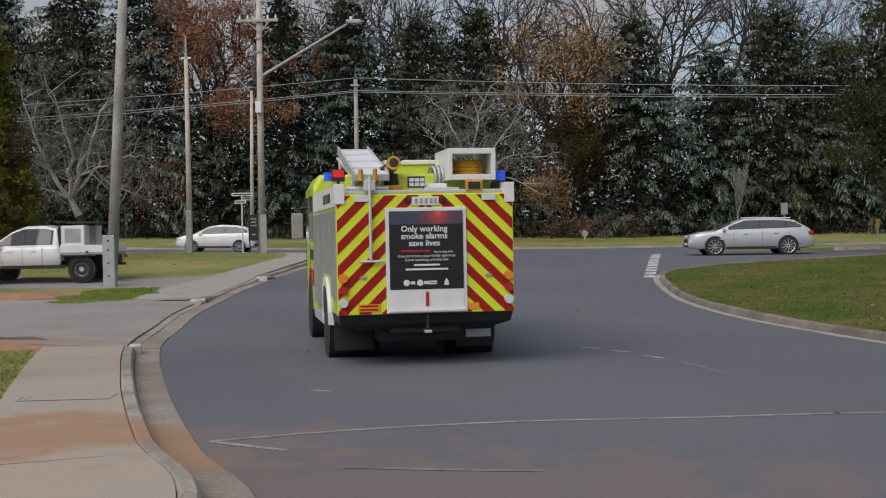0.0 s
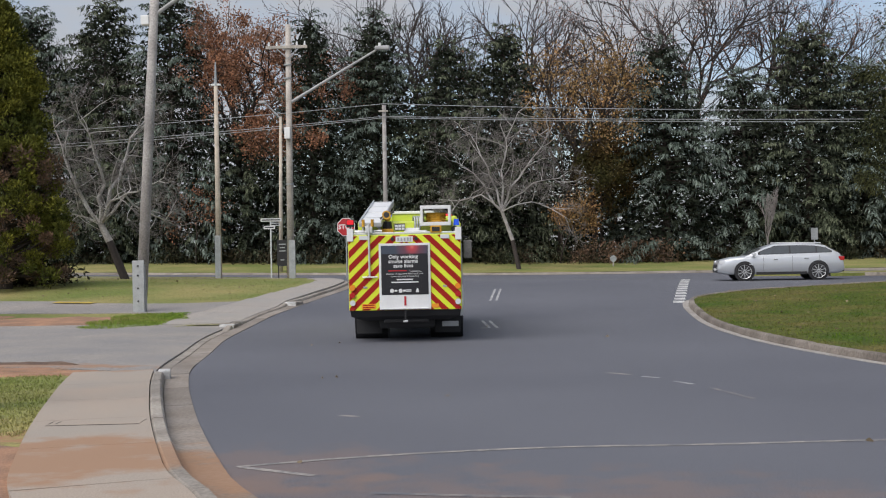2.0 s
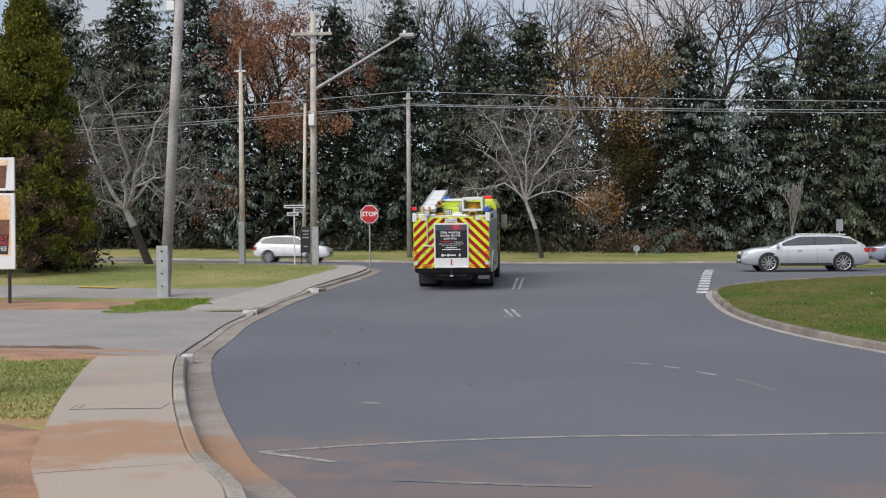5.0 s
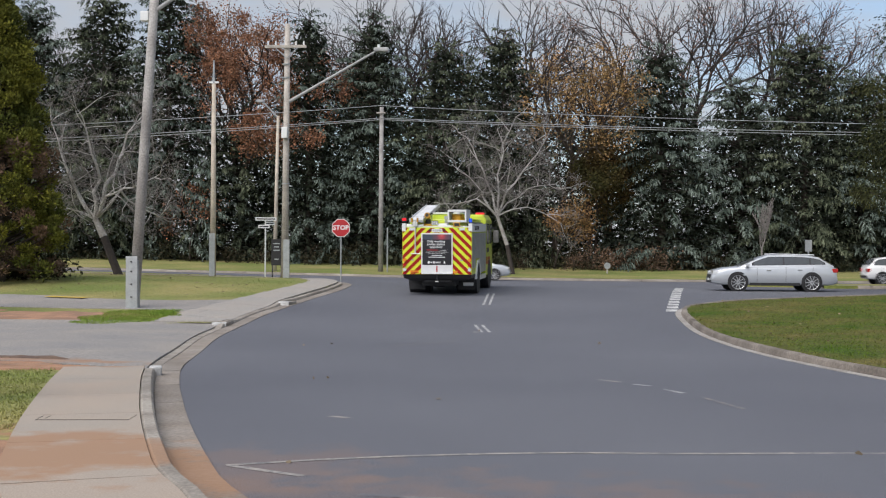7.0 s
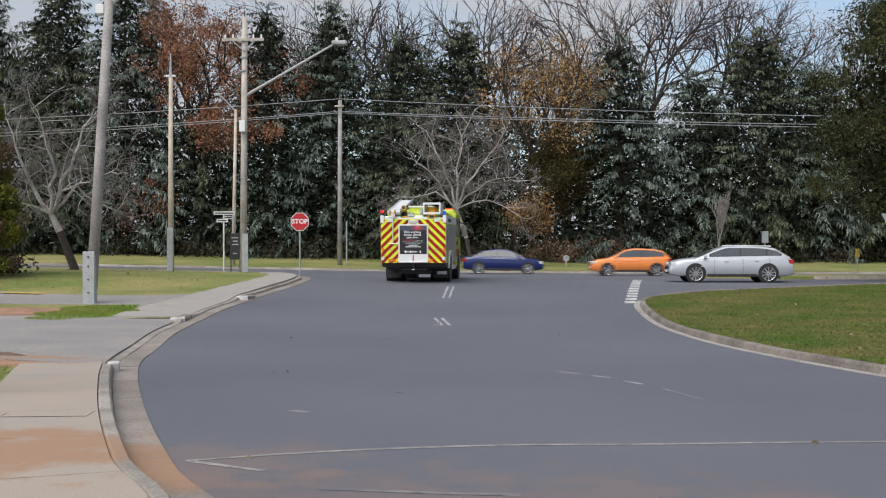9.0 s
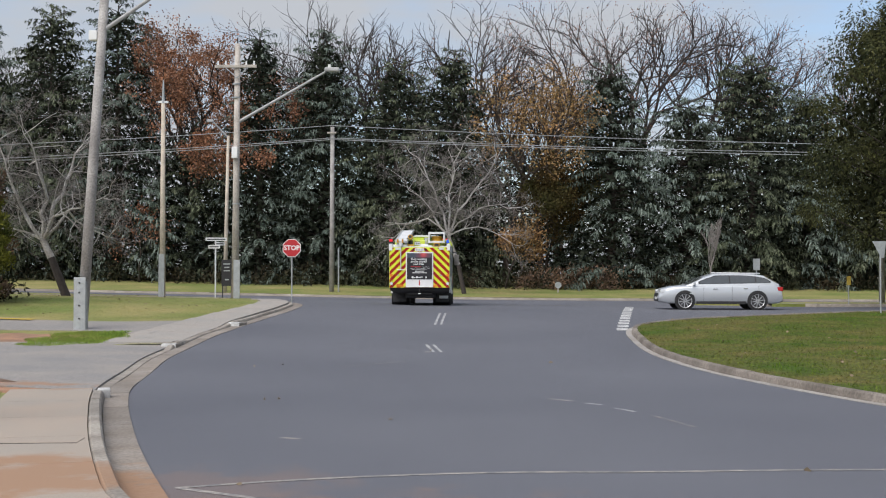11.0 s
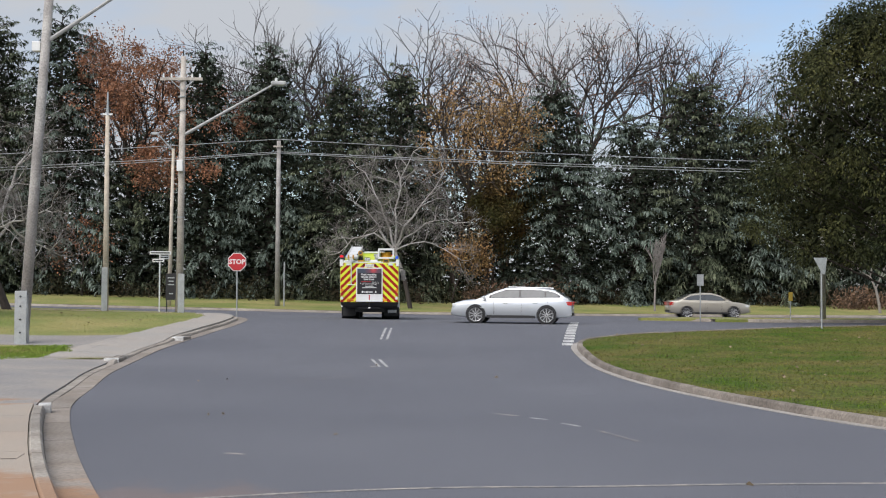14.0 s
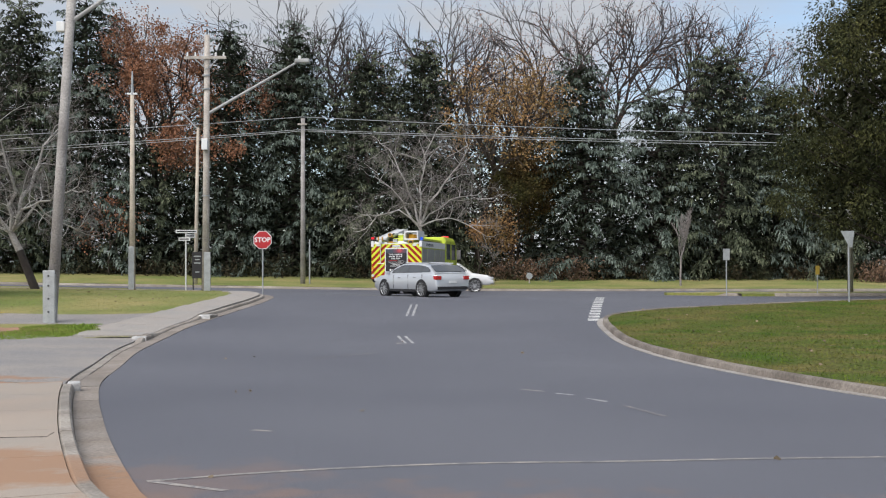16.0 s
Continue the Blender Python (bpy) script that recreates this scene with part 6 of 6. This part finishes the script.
    # rear face: backing, chevrons, shutter with poster
    part("rear_panel", boxed(-W, W, 0.0, 0.04, 0.74, 2.40, 0.01), STRIPE_YELLOW, t, "yellow reflective rear panel")
    period, width = 0.315, 0.155
    for s, x0, x1 in ((-1, -W + 0.01, -0.02), (1, 0.02, W - 0.01)):
        for i in range(-4, 14):
            c = 0.30 + i * period
            # a band that climbs towards the middle
            poly = [(s * 1.4, c - 1.4 * 0.98 + 0.6), (s * 0.0, c + 0.6), (s * 0.0, c + width * 1.05 + 0.6), (s * 1.4, c + width * 1.05 - 1.4 * 0.98 + 0.6)]
            cl = clip_poly(poly, x0, x1, 0.745, 2.395)
            if len(cl) >= 3:
                part("chevron", plate(cl, "y", -0.004, 0.003), STRIPE_RED, t)
    part("shutter_frame", boxed(-0.57, 0.57, -0.03, -0.006, 0.75, 2.22, 0.008), WHITE, t, "white rear shutter frame")
    sh = part("rear_shutter", boxed(-0.52, 0.52, -0.04, -0.031, 1.08, 2.17), POSTER, t, "rear roller shutter printed with a black safety poster")
    for k in range(18):
        part("slat", boxed(-0.518, 0.518, -0.046, -0.041, 1.086 + k * 0.06, 1.140 + k * 0.06), POSTER, sh)
    part("printed_glow", plate([(-0.516, 2.166), (0.516, 2.166), (0.516, 1.985), (-0.516, 1.985)], "y", -0.0478, 0.001), POSTER_GLOW, sh, "red and blue-grey glow printed on the poster")
    for k, (txt, z, size) in enumerate((("Only working", 1.92, 0.118), ("smoke alarms", 1.82, 0.118), ("save lives", 1.72, 0.118))):
        lettering(txt, size, WHITE, sh, pose(-0.03, -0.05, z), bold=0.0022)
    for txt, z, x, size in (("increase the", 1.60, 0.24, 0.055), ("chances of you, your family and your", 1.545, 0.0, 0.055), ("home surviving a house fire", 1.49, 0.0, 0.055)):
        lettering(txt, size, WHITE, sh, pose(x, -0.05, z))
    for x0, x1, z in ((-0.18, 0.18, 1.405), (-0.30, 0.30, 1.345), (-0.36, 0.05, 1.60)):
        part("text_bar", boxed(x0, x1, -0.05, -0.0475, z, z + 0.026), WHITE if z < 1.5 else SIGN_RED, sh)
    for x in (-0.29, -0.10):
        part("emblem", tubed((x, -0.05, 1.17), (x, -0.0475, 1.17), 0.045, seg=18), WHITE, sh)
        part("text_bar", boxed(x + 0.055, x + 0.12, -0.05, -0.0475, 1.15, 1.19), WHITE, sh)
    part("text_bar", boxed(0.02, 0.14, -0.05, -0.0475, 1.175, 1.195), WHITE, sh)
    part("text_bar", boxed(0.02, 0.14, -0.05, -0.0475, 1.145, 1.165), WHITE, sh)
    part("emblem", plate([(0.24, 1.13), (0.31, 1.13), (0.30, 1.19), (0.275, 1.23), (0.25, 1.19)], "y", -0.05, 0.0025), WHITE, sh)
    part("lower_panel", boxed(-0.52, 0.52, -0.04, -0.031, 0.79, 1.075, 0.002), WHITE, t)
    lettering("1", 0.27, SIGN_RED, t, pose(0.0, -0.043, 0.93), bold=0.010)
    part("shutter_handle", boxed(-0.54, 0.54, -0.075, -0.03, 0.755, 0.79, 0.01), ALU, t)
    part("number_plate", boxed(-0.19, 0.19, -0.02, -0.004, 2.25, 2.37, 0.004), WHITE, t)
    for x in (-0.13, -0.06, 0.01, 0.08, 0.14):
        part("text_bar", boxed(x - 0.02, x + 0.02, -0.024, -0.0205, 2.275, 2.345), GALV, t)
    for s in (-1, 1):
        part("rear_lens", tubed((s * 0.26, -0.03, 2.32), (s * 0.26, -0.004, 2.32), 0.04, seg=16), BLACK, t)
        part("work_lamp", boxed(*sorted((s * 0.80, s * 1.0)), -0.025, -0.004, 2.31, 2.40, 0.005), CLEAR_LENS, t)
        part("corner_bracket", boxed(*sorted((s * 1.13, s * 1.27)), -0.02, 0.30, 2.28, 2.56, 0.008), WHITE, t)
        for z, m in ((1.25, AMBER), (1.08, TAIL_RED), (0.91, CLEAR_LENS)):
            part("rear_lamp", tubed((s * 1.17, -0.05, z), (s * 1.17, -0.004, z), 0.062, 0.068, seg=20), m, t)
        part("reflector", tubed((s * 1.16, -0.02, 0.78), (s * 1.16, -0.004, 0.78), 0.035, seg=14), TAIL_RED, t)
        part("marker", boxed(*sorted((s * 0.84, s * 0.93)), -0.015, -0.004, 1.235, 1.275, 0.003), GALV, t)
    part("sticker", boxed(-0.97, -0.66, -0.012, -0.0045, 0.78, 0.885), STICKER, t, "orange warning sticker")
    for z in (0.86, 0.81):
        part("text_bar", boxed(-0.94, -0.69, -0.0155, -0.0125, z - 0.012, z + 0.012), STRIPE_RED, t)
    part("sticker", boxed(0.58, 0.74, -0.012, -0.0045, 0.78, 0.87), STICKER, t, "orange warning sticker")
    part("lift_pole", tubed((-0.78, -0.05, 1.5), (-0.78, -0.05, 2.66), 0.022), ALU, t, "aluminium ladder release pole")
    part("lift_foot", tubed((-0.94, -0.05, 1.48), (-0.60, -0.05, 1.48), 0.018), ALU, t)
    part("skirt", loft([[(-x, y0, z), (x, y0, z), (x, y1, z), (-x, y1, z)] for x, y0, y1, z in ((W - 0.02, 0.02, 1.3, 0.738), (W - 0.04, 0.10, 1.3, 0.60), (W - 0.30, 0.30, 1.3, 0.50))]), BLACK, t, "black skirt under the rear panel")
    part("underbody", boxed(-0.62, 0.62, 0.55, 1.3, 0.30, 0.52, 0.05), BLACK, t)
    part("rear_axle", tubed((-1.0, 2.05, 0.52), (1.0, 2.05, 0.52), 0.17, seg=14), BLACK, t)
    part("tow_hitch", boxed(-0.02, 0.02, -0.05, 0.02, 0.50, 0.72, 0.01), BLACK, t)
    part("hitch_pin", boxed(-0.05, 0.05, -0.09, 0.04, 0.47, 0.51, 0.01), ALU, t)
    for k in range(9):
        x0 = -0.54 + k * 0.12
        part("lower_band", plate([(x0, 0.742), (x0 + 0.07, 0.742), (x0 + 0.09, 0.752), (x0 + 0.02, 0.752)], "y", -0.007, 0.003), STRIPE_RED, t)
    part("tank", tubed((-0.7, 3.2, 0.5), (-0.7, 4.3, 0.5), 0.25, seg=16), BLACK, t)
    part("mudflap_badge", boxed(0.78, 1.16, 1.30, 1.318, 0.28, 0.40, 0.003), WHITE, t)
    # roof load: ladder gantry, monitor, hose crate, lamps, beacons
    # a shallow tray on a slope carries the ladder
    slope = Matrix.Translation((-0.98, 0.05, 2.66)) @ Matrix.Rotation(radians(9.5), 4, "X") @ Matrix.Rotation(radians(-1.5), 4, "Z")
    gan = part("gantry", boxed(0.0, 0.46, 0.0, 3.5, 0.0, 0.03, 0.006), WHITE, t, "white sloping gantry tray with aluminium sides")
    gan.matrix_basis = slope
    for x in (-0.025, 0.46):
        part("tray_side", boxed(x, x + 0.025, -0.04, 3.52, -0.06, 0.075, 0.006), ALU, gan)
    for y in (0.7, 1.6, 2.5, 3.3):
        part("cross_rib", boxed(0.0, 0.46, y, y + 0.05, 0.03, 0.045, 0.004), ALU, gan)
    part("end_lip", boxed(-0.02, 0.48, -0.06, -0.02, -0.05, 0.04, 0.006), ALU, gan)
    lad = part("ladder", tubed((-0.93, 0.25, 2.60), (-0.93, 3.3, 3.10), 0.03, seg=6), ALU, t, "aluminium ladder slung under the gantry")
    part("stile", tubed((-0.60, 0.25, 2.60), (-0.60, 3.3, 3.10), 0.03, seg=6), ALU, lad)
    for k in range(10):
        y = 0.35 + k * 0.3
        part("rung", tubed((-0.93, y, 2.565 + 0.164 * y), (-0.60, y, 2.565 + 0.164 * y), 0.016, seg=6), ALU, lad)
    for x in (-0.90, -0.70):
        part("roller", tubed((x, -0.02, 2.60), (x, -0.02, 2.76), 0.035, seg=10), HOSE, t)
    for x, y in ((-0.95, 0.5), (-0.58, 0.5), (-0.95, 2.6), (-0.58, 2.6)):
        part("bracket", boxed(x - 0.025, x + 0.025, y, y + 0.06, 2.46, 2.60 + 0.167 * y, 0.008), ALU, t)
    part("latch_block", boxed(-0.86, -0.70, -0.06, 0.02, 2.46, 2.60, 0.01), ALU, t)
    part("pivot_bar", tubed((-1.1, 0.1, 2.50), (-0.5, 0.1, 2.50), 0.03), ALU, t)
    mon = part("monitor", tubed((-0.40, 0.55, 2.45), (-0.40, 0.55, 2.72), 0.12, 0.09), BLACK, t, "black roof monitor with a yellow nozzle")
    part("nozzle", tubed((-0.40, 0.25, 2.86), (-0.40, 0.62, 2.80), 0.10, 0.08, 16), HOSE, mon)
    part("nozzle_bore", tubed((-0.40, 0.243, 2.862), (-0.40, 0.26, 2.86), 0.065, seg=16), BLACK, mon)
    part("grip", tubed((-0.56, 0.5, 2.78), (-0.24, 0.5, 2.94), 0.03), BLACK, mon)
    part("base", boxed(-0.54, -0.26, 0.35, 0.75, 2.46, 2.55, 0.02), HOSE, mon)
    fl = part("flood_lamp", boxed(-0.22, 0.02, 0.1, 0.2, 2.50, 2.66, 0.015), BLACK, t)
    for i in range(3):
        for j in range(2):
            part("led", boxed(-0.205 + i * 0.075, -0.14 + i * 0.075, 0.09, 0.0995, 2.52 + j * 0.065, 2.57 + j * 0.065), CLEAR_LENS, fl)
    cr = part("hose_crate", boxed(0.36, 0.42, 0.12, 1.3, 2.60, 3.05, 0.01), WHITE, t, "white roof crate holding coiled amber hose")
    part("crate_side", boxed(0.98, 1.04, 0.12, 1.3, 2.60, 3.05, 0.01), WHITE, cr)
    part("crate_rail", boxed(0.42, 0.98, 0.12, 0.18, 2.60, 2.68, 0.01), WHITE, cr)
    part("crate_rail", boxed(0.42, 0.98, 0.12, 0.18, 2.97, 3.05, 0.01), WHITE, cr)
    part("crate_lid", boxed(0.36, 1.04, 0.18, 1.3, 3.02, 3.05, 0.005), WHITE, cr)
    part("crate_floor", boxed(0.42, 0.98, 0.18, 1.3, 2.62, 2.66, 0.005), WHITE, cr)
    for k in range(4):
        part("hose", lathe([(0.20 + 0.035 * math.cos(a), 2.70 + k * 0.055 + 0.03 * math.sin(a)) for a in np.linspace(0, 2 * math.pi, 7)[:-1]], 22, "z"), HOSE, cr).matrix_basis = pose(0.70, 0.52, 0)
    part("hand_frame", boxed(0.58, 0.83, 0.02, 0.06, 2.44, 2.60, 0.02), HOSE, t)
    part("hand_frame_opening", boxed(0.62, 0.79, 0.012, 0.02, 2.47, 2.57), BLACK, t)
    part("locker_box", boxed(0.02, 0.34, 0.15, 0.6, 2.46, 2.56, 0.02), WHITE, t)
    for k in range(3):
        part("suction_coil", lathe([(0.16 + 0.022 * math.cos(a), 0.022 * math.sin(a)) for a in np.linspace(0, 2 * math.pi, 7)[:-1]], 18), GALV, t, "ribbed grey suction hose").matrix_basis = pose(0.20 + k * 0.055, 0.62, 2.66, 0, 0, 12)
    part("deck_step", boxed(0.0, 0.5, 0.08, 0.55, 2.46, 2.50, 0.01), ALU, t)
    part("roof_pump_box", boxed(-0.36, 0.40, 1.6, 3.4, 2.70, 2.90, 0.03), LIME, t)
    part("pump_box_lid", boxed(-0.38, 0.62, 1.56, 3.44, 2.90, 2.97, 0.02), WHITE, t)
    part("suction_hose", tubed((1.12, 0.3, 2.52), (1.12, 4.2, 2.52), 0.08), BLACK, t)
    rb = part("rear_beacon", boxed(-1.29, -1.11, 0.06, 0.16, 2.60, 2.77, 0.012), BLACK, t, "black-framed red flashing lamp")
    part("lens", boxed(-1.275, -1.125, 0.05, 0.0605, 2.655, 2.755, 0.01), BEACON_RED, rb)
    part("lamp_stem", tubed((-1.2, 0.12, 2.5), (-1.2, 0.12, 2.61), 0.02), BLACK, t)
    part("rear_beacon", tubed((1.16, 0.35, 2.60), (1.16, 0.35, 2.74), 0.07, 0.055, 16), BEACON_BLUE, t, "blue rear beacon")
    part("rear_beacon", tubed((-1.12, 3.0, 2.72), (-1.12, 3.0, 2.86), 0.07, 0.05, 16), BEACON_BLUE, t, "blue side beacon")
    for y in (2.05, 6.05):
        for s in (-1, 1):
            add_wheel(t, s * (1.08 if y < 3 else 1.06), y, 0.52, 0.32, "steel")
    return t


fire_engine = build_fire_engine()

# ---------------------------------------------------------------- roadside pylon
def build_pylon():
    x, y = -7.27, 15.6
    t = thing("sign_post", "leaning pale green painted steel post beside the footpath", "post", (x, y, gz(x, y) + 0.1))
    t.matrix_basis = pose(x, y, gz(x, y) + 0.1, 0, 2.05)
    GREEN = mat("pale_green_paint", (0.56, 0.70, 0.585), 0.5, scale=1.5, fine=20, vary=0.16, bump=0.03)
    part("post", boxed(-0.17, 0.17, -0.17, 0.17, -0.2, 5.8, 0.02), GREEN, t)
    for z in (3.9, 4.7):
        part("bolt_head", tubed((0.165, -0.05, z), (0.185, -0.05, z), 0.02, seg=6), GALV, t)
    x, y = -16.86, 38
    b = gz(x, y) + 0.1
    t = thing("advert_sign", "white-framed coffee advert panels on dark posts", "sign", (x, y, b))
    BROWN = mat("coffee_brown", (0.16, 0.07, 0.035), 0.5, scale=4, fine=20, vary=0.4, bump=0)
    CREAM = mat("coffee_cream", (0.72, 0.38, 0.17), 0.5, scale=4, fine=20, vary=0.3, second=(0.75, 0.6, 0.45), bump=0)
    for s in (-0.35, 0.35):
        part("post", boxed(s - 0.04, s + 0.04, -0.04, 0.04, -0.2, 4.3, 0.005), BLACK, t)
    up = part("panel", boxed(-0.58, 0.58, -0.12, -0.04, 3.42, 4.42, 0.02), WHITE, t)
    lo = part("panel", boxed(-0.58, 0.58, -0.12, -0.04, 1.05, 3.34, 0.02), WHITE, t)
    part("printed_cup", plate([(-0.3, 4.3), (0.36, 4.3), (0.36, 4.18), (0.3, 3.5), (-0.25, 3.5), (-0.3, 4.18)], "y", -0.124, 0.003), BROWN, up)
    part("printed_lid", plate([(-0.34, 4.36), (0.40, 4.36), (0.38, 4.18), (-0.32, 4.18)], "y", -0.128, 0.003), CREAM, up)
    part("printed_ground", plate([(-0.52, 3.28), (0.45, 3.28), (0.45, 1.45), (-0.52, 1.45)], "y", -0.124, 0.003), CREAM, lo)
    part("printed_cup", plate([(-0.45, 2.55), (0.42, 2.55), (0.36, 1.5), (-0.4, 1.5)], "y", -0.128, 0.003), BROWN, lo)
    part("printed_pour", plate([(-0.2, 3.26), (0.12, 3.26), (0.02, 2.6), (-0.12, 2.6)], "y", -0.128, 0.003), WHITE, lo)
    part("printed_label", plate([(-0.42, 2.1), (0.40, 2.1), (0.36, 1.5), (-0.4, 1.5)], "y", -0.132, 0.003), BLACK, lo)
    lettering("COFFEE", 0.20, WHITE, lo, pose(0.0, -0.134, 1.66))
    for z, word in ((2.0, "FRESHLY"), (1.84, "GROUND")):
        lettering(word, 0.18, SIGN_RED, lo, pose(0.0, -0.134, z), bold=0.003)


build_pylon()
# ---------------------------------------------------------------- what moves
def on_road(x, y, heading, base, lift=0.0):
    """A pose on the road: heading in degrees to the right of +y; the thing's own +y points ahead, its origin is at its tail, its axles at base."""
    a = radians(heading)
    f = Vector((math.sin(a), math.cos(a), 0))
    z0, z1 = (gz(x + f.x * b, y + f.y * b) for b in base)
    slope = (z1 - z0) / (base[1] - base[0])
    f.z = slope
    f.normalize()
    r = f.cross(Vector((0, 0, 1))).normalized()
    u = r.cross(f)
    m = Matrix((r, f, u)).transposed().to_4x4()
    m.translation = (x, y, z0 - slope * base[0] + lift)
    return m


def roll_wheels(vehicle, r, times, gone):
    """Turns the wheels by the way gone at each time, with a key for every small part of a turn."""
    tt = np.arange(0, 16.001, 1 / FPS)
    s = np.interp(tt, times, gone)
    keys, last = [0], 0
    for i in range(1, len(tt)):
        if abs(s[i] - s[last]) / r > radians(70) or i == len(tt) - 1:
            k = i if abs(s[i] - s[last]) / r < radians(88) else max(last + 1, i - 1)
            keys.append(k)
            last = k
    for w in [c for c in vehicle.children if c.name.startswith("wheel") and len(c.children)]:
        p = w.matrix_basis.translation.copy()
        walk(w, [(float(tt[k]), pose(*p, -math.degrees(s[k] / r) % 360)) for k in keys])


def motions():
    truck = [(0, -1.12, 18.13, -12.2), (0.5, -1.76, 20.56, -9.4), (1, -2.26, 23.4, -6.5), (1.5, -2.62, 25.9, -4.9), (2, -2.87, 28.7, -3.0), (2.5, -3.1, 31.4, -2.2), (3, -3.25, 33.9, -1.9), (3.5, -3.37, 36.4, -1.7),
             (4, -3.46, 38.7, -1.4), (4.2, -3.48, 39.5, -1.2), (5.2, -3.45, 43.2, 0.8), (6.3, -3.38, 45.6, 2.8), (6.5, -3.36, 45.8, 3.2), (7, -3.25, 46.3, 4.2), (7.5, -3.14, 46.93, 4.4), (8, -3.04, 47.8, 4.1), (8.5, -2.94, 48.7, 3.7), (9, -2.84, 49.6, 3.3), (9.2, -2.8, 50.0, 3.0),
             (10.2, -2.6, 52.2, 1.2), (11.3, -2.47, 54.3, -0.2), (12, -2.45, 54.9, -0.6), (12.5, -2.45, 55.2, -0.8), (13.5, -2.43, 55.7, -0.8), (14.5, -2.42, 56.4, -0.5), (15, -2.5, 58.2, 1.5), (15.5, -2.66, 60.4, 6.5), (16, -2.62, 62.3, 13.5)]
    walk(fire_engine, [(t, on_road(x, y, a, (2.05, 6.05))) for t, x, y, a in truck])
    p = np.array(truck)
    roll_wheels(fire_engine, 0.52, p[:, 0], np.concatenate([[0], np.cumsum(np.hypot(np.diff(p[:, 1]), np.diff(p[:, 2])))]))

    # the station wagon waits, then pulls out and turns away: centre of the car and its heading
    wag = [(0, 9.6, 52.4, -90), (9.2, 9.6, 52.4, -90), (11.0, 9.5, 52.4, -90), (11.5, 9.2, 52.4, -90), (12, 8.66, 52.4, -90), (12.5, 7.86, 52.4, -89), (13, 6.73, 52.45, -87), (13.5, 5.22, 52.55, -84),
           (14, 3.54, 52.75, -80), (14.5, 2.05, 53.2, -73), (15, 0.76, 53.9, -62), (15.5, -0.48, 55.0, -48), (16, -1.36, 56.4, -36)]
    rows = []
    for t, x, y, a in wag:
        f = (math.sin(radians(a)), math.cos(radians(a)))
        rows.append((t, on_road(x - f[0] * 2.43, y - f[1] * 2.43, a, (1.0, 3.84))))
    walk(wagon, rows)
    p = np.array(wag)
    roll_wheels(wagon, 0.345, p[:, 0], np.concatenate([[0], np.cumsum(np.hypot(np.diff(p[:, 1]), np.diff(p[:, 2])))]))

    # traffic on the main road: lane, length, axles, wheel, and places of the car's centre
    for vehicle, y, right, L, axles, r, at in (
            (white_hatch, 71.0, False, 4.32, (0.8, 3.42), 0.31, [(0, -15.9), (0.5, -23.5), (3.0, -62), (16, -230)]),
            (ice_sedan, 77.0, True, 4.75, (1.0, 3.75), 0.32, [(0, -77), (2.5, -28.6), (3, -18.9), (3.5, -9.2), (4, 0.8), (4.2, 4.7), (6.3, 46), (16, 230)]),
            (white_suv, 77.0, True, 4.48, (0.85, 3.5), 0.345, [(0, -112), (4.2, -31.1), (6.3, 8.7), (6.5, 12.4), (7, 21.7), (9, 58), (16, 190)]),
            (silver_hatch, 77.0, True, 4.32, (0.8, 3.42), 0.32, [(0, -136), (4.2, -56), (6.3, -16.6), (6.5, -12.7), (7.5, 6.0), (10, 53), (16, 160)]),
            (blue_sedan, 77.0, True, 4.75, (0.95, 3.82), 0.34, [(0, -170), (6, -56), (7.5, -28.1), (8, -18.3), (8.5, -8.8), (9, 0.9), (9.2, 5.0), (11.5, 50), (16, 138)]),
            (orange_hatch, 71.0, False, 4.32, (0.8, 3.42), 0.325, [(0, 158), (6, 58), (8.5, 20.6), (9, 7.7), (9.2, 3.1), (10.2, -20), (12, -56), (16, -130)]),
            (tan_sedan, 77.0, True, 4.75, (1.0, 3.75), 0.32, [(0, -220), (10, -52), (11.3, -28.9), (11.5, -25.6), (12, -17.3), (12.5, -8.7), (13, -0.1), (13.5, 8.3), (14, 16.7), (14.5, 25.0), (16, 50)]),
            (white_pickup, 75.5, True, 5.3, (1.05, 4.2), 0.39, [(0, -250), (13, -46), (14.5, -23.3), (15, -15.4), (15.3, -10.9), (15.5, -7.8), (15.8, -3.3), (16, -0.2)]),
            (tray_ute, 42.0, False, 5.4, (1.15, 4.25), 0.39, [(0, -15.2), (0.5, -18.0), (1.5, -22.5), (4, -34), (16, -40)])):
        walk(vehicle, [(t, on_road(x - (1 if right else -1) * L / 2, y, 90 if right else -90, axles, 0.135 if vehicle is tray_ute else 0.0)) for t, x in at])
        p = np.array([(t, abs(x - at[0][1])) for t, x in at])
        # off the picture the wheels may rest: their turning is keyed only while the car is near
        near = np.array([abs(x) < 64 for _, x in at])
        tt = [p[0, 0]] + [q for q, n in zip(p[:, 0], near) if n and 0 < q < 16] + [16.0]
        base = p[near][:, 1].min() if near.any() else 0
        gone = [0 if not near[0] else p[0, 1] - base] + [d - base for (q, d), n in zip(p, near) if n and 0 < q < 16]
        gone.append(gone[-1] if not near[-1] else p[-1, 1] - base)
        roll_wheels(vehicle, r, tt, [0.4 * g for g in gone])


motions()
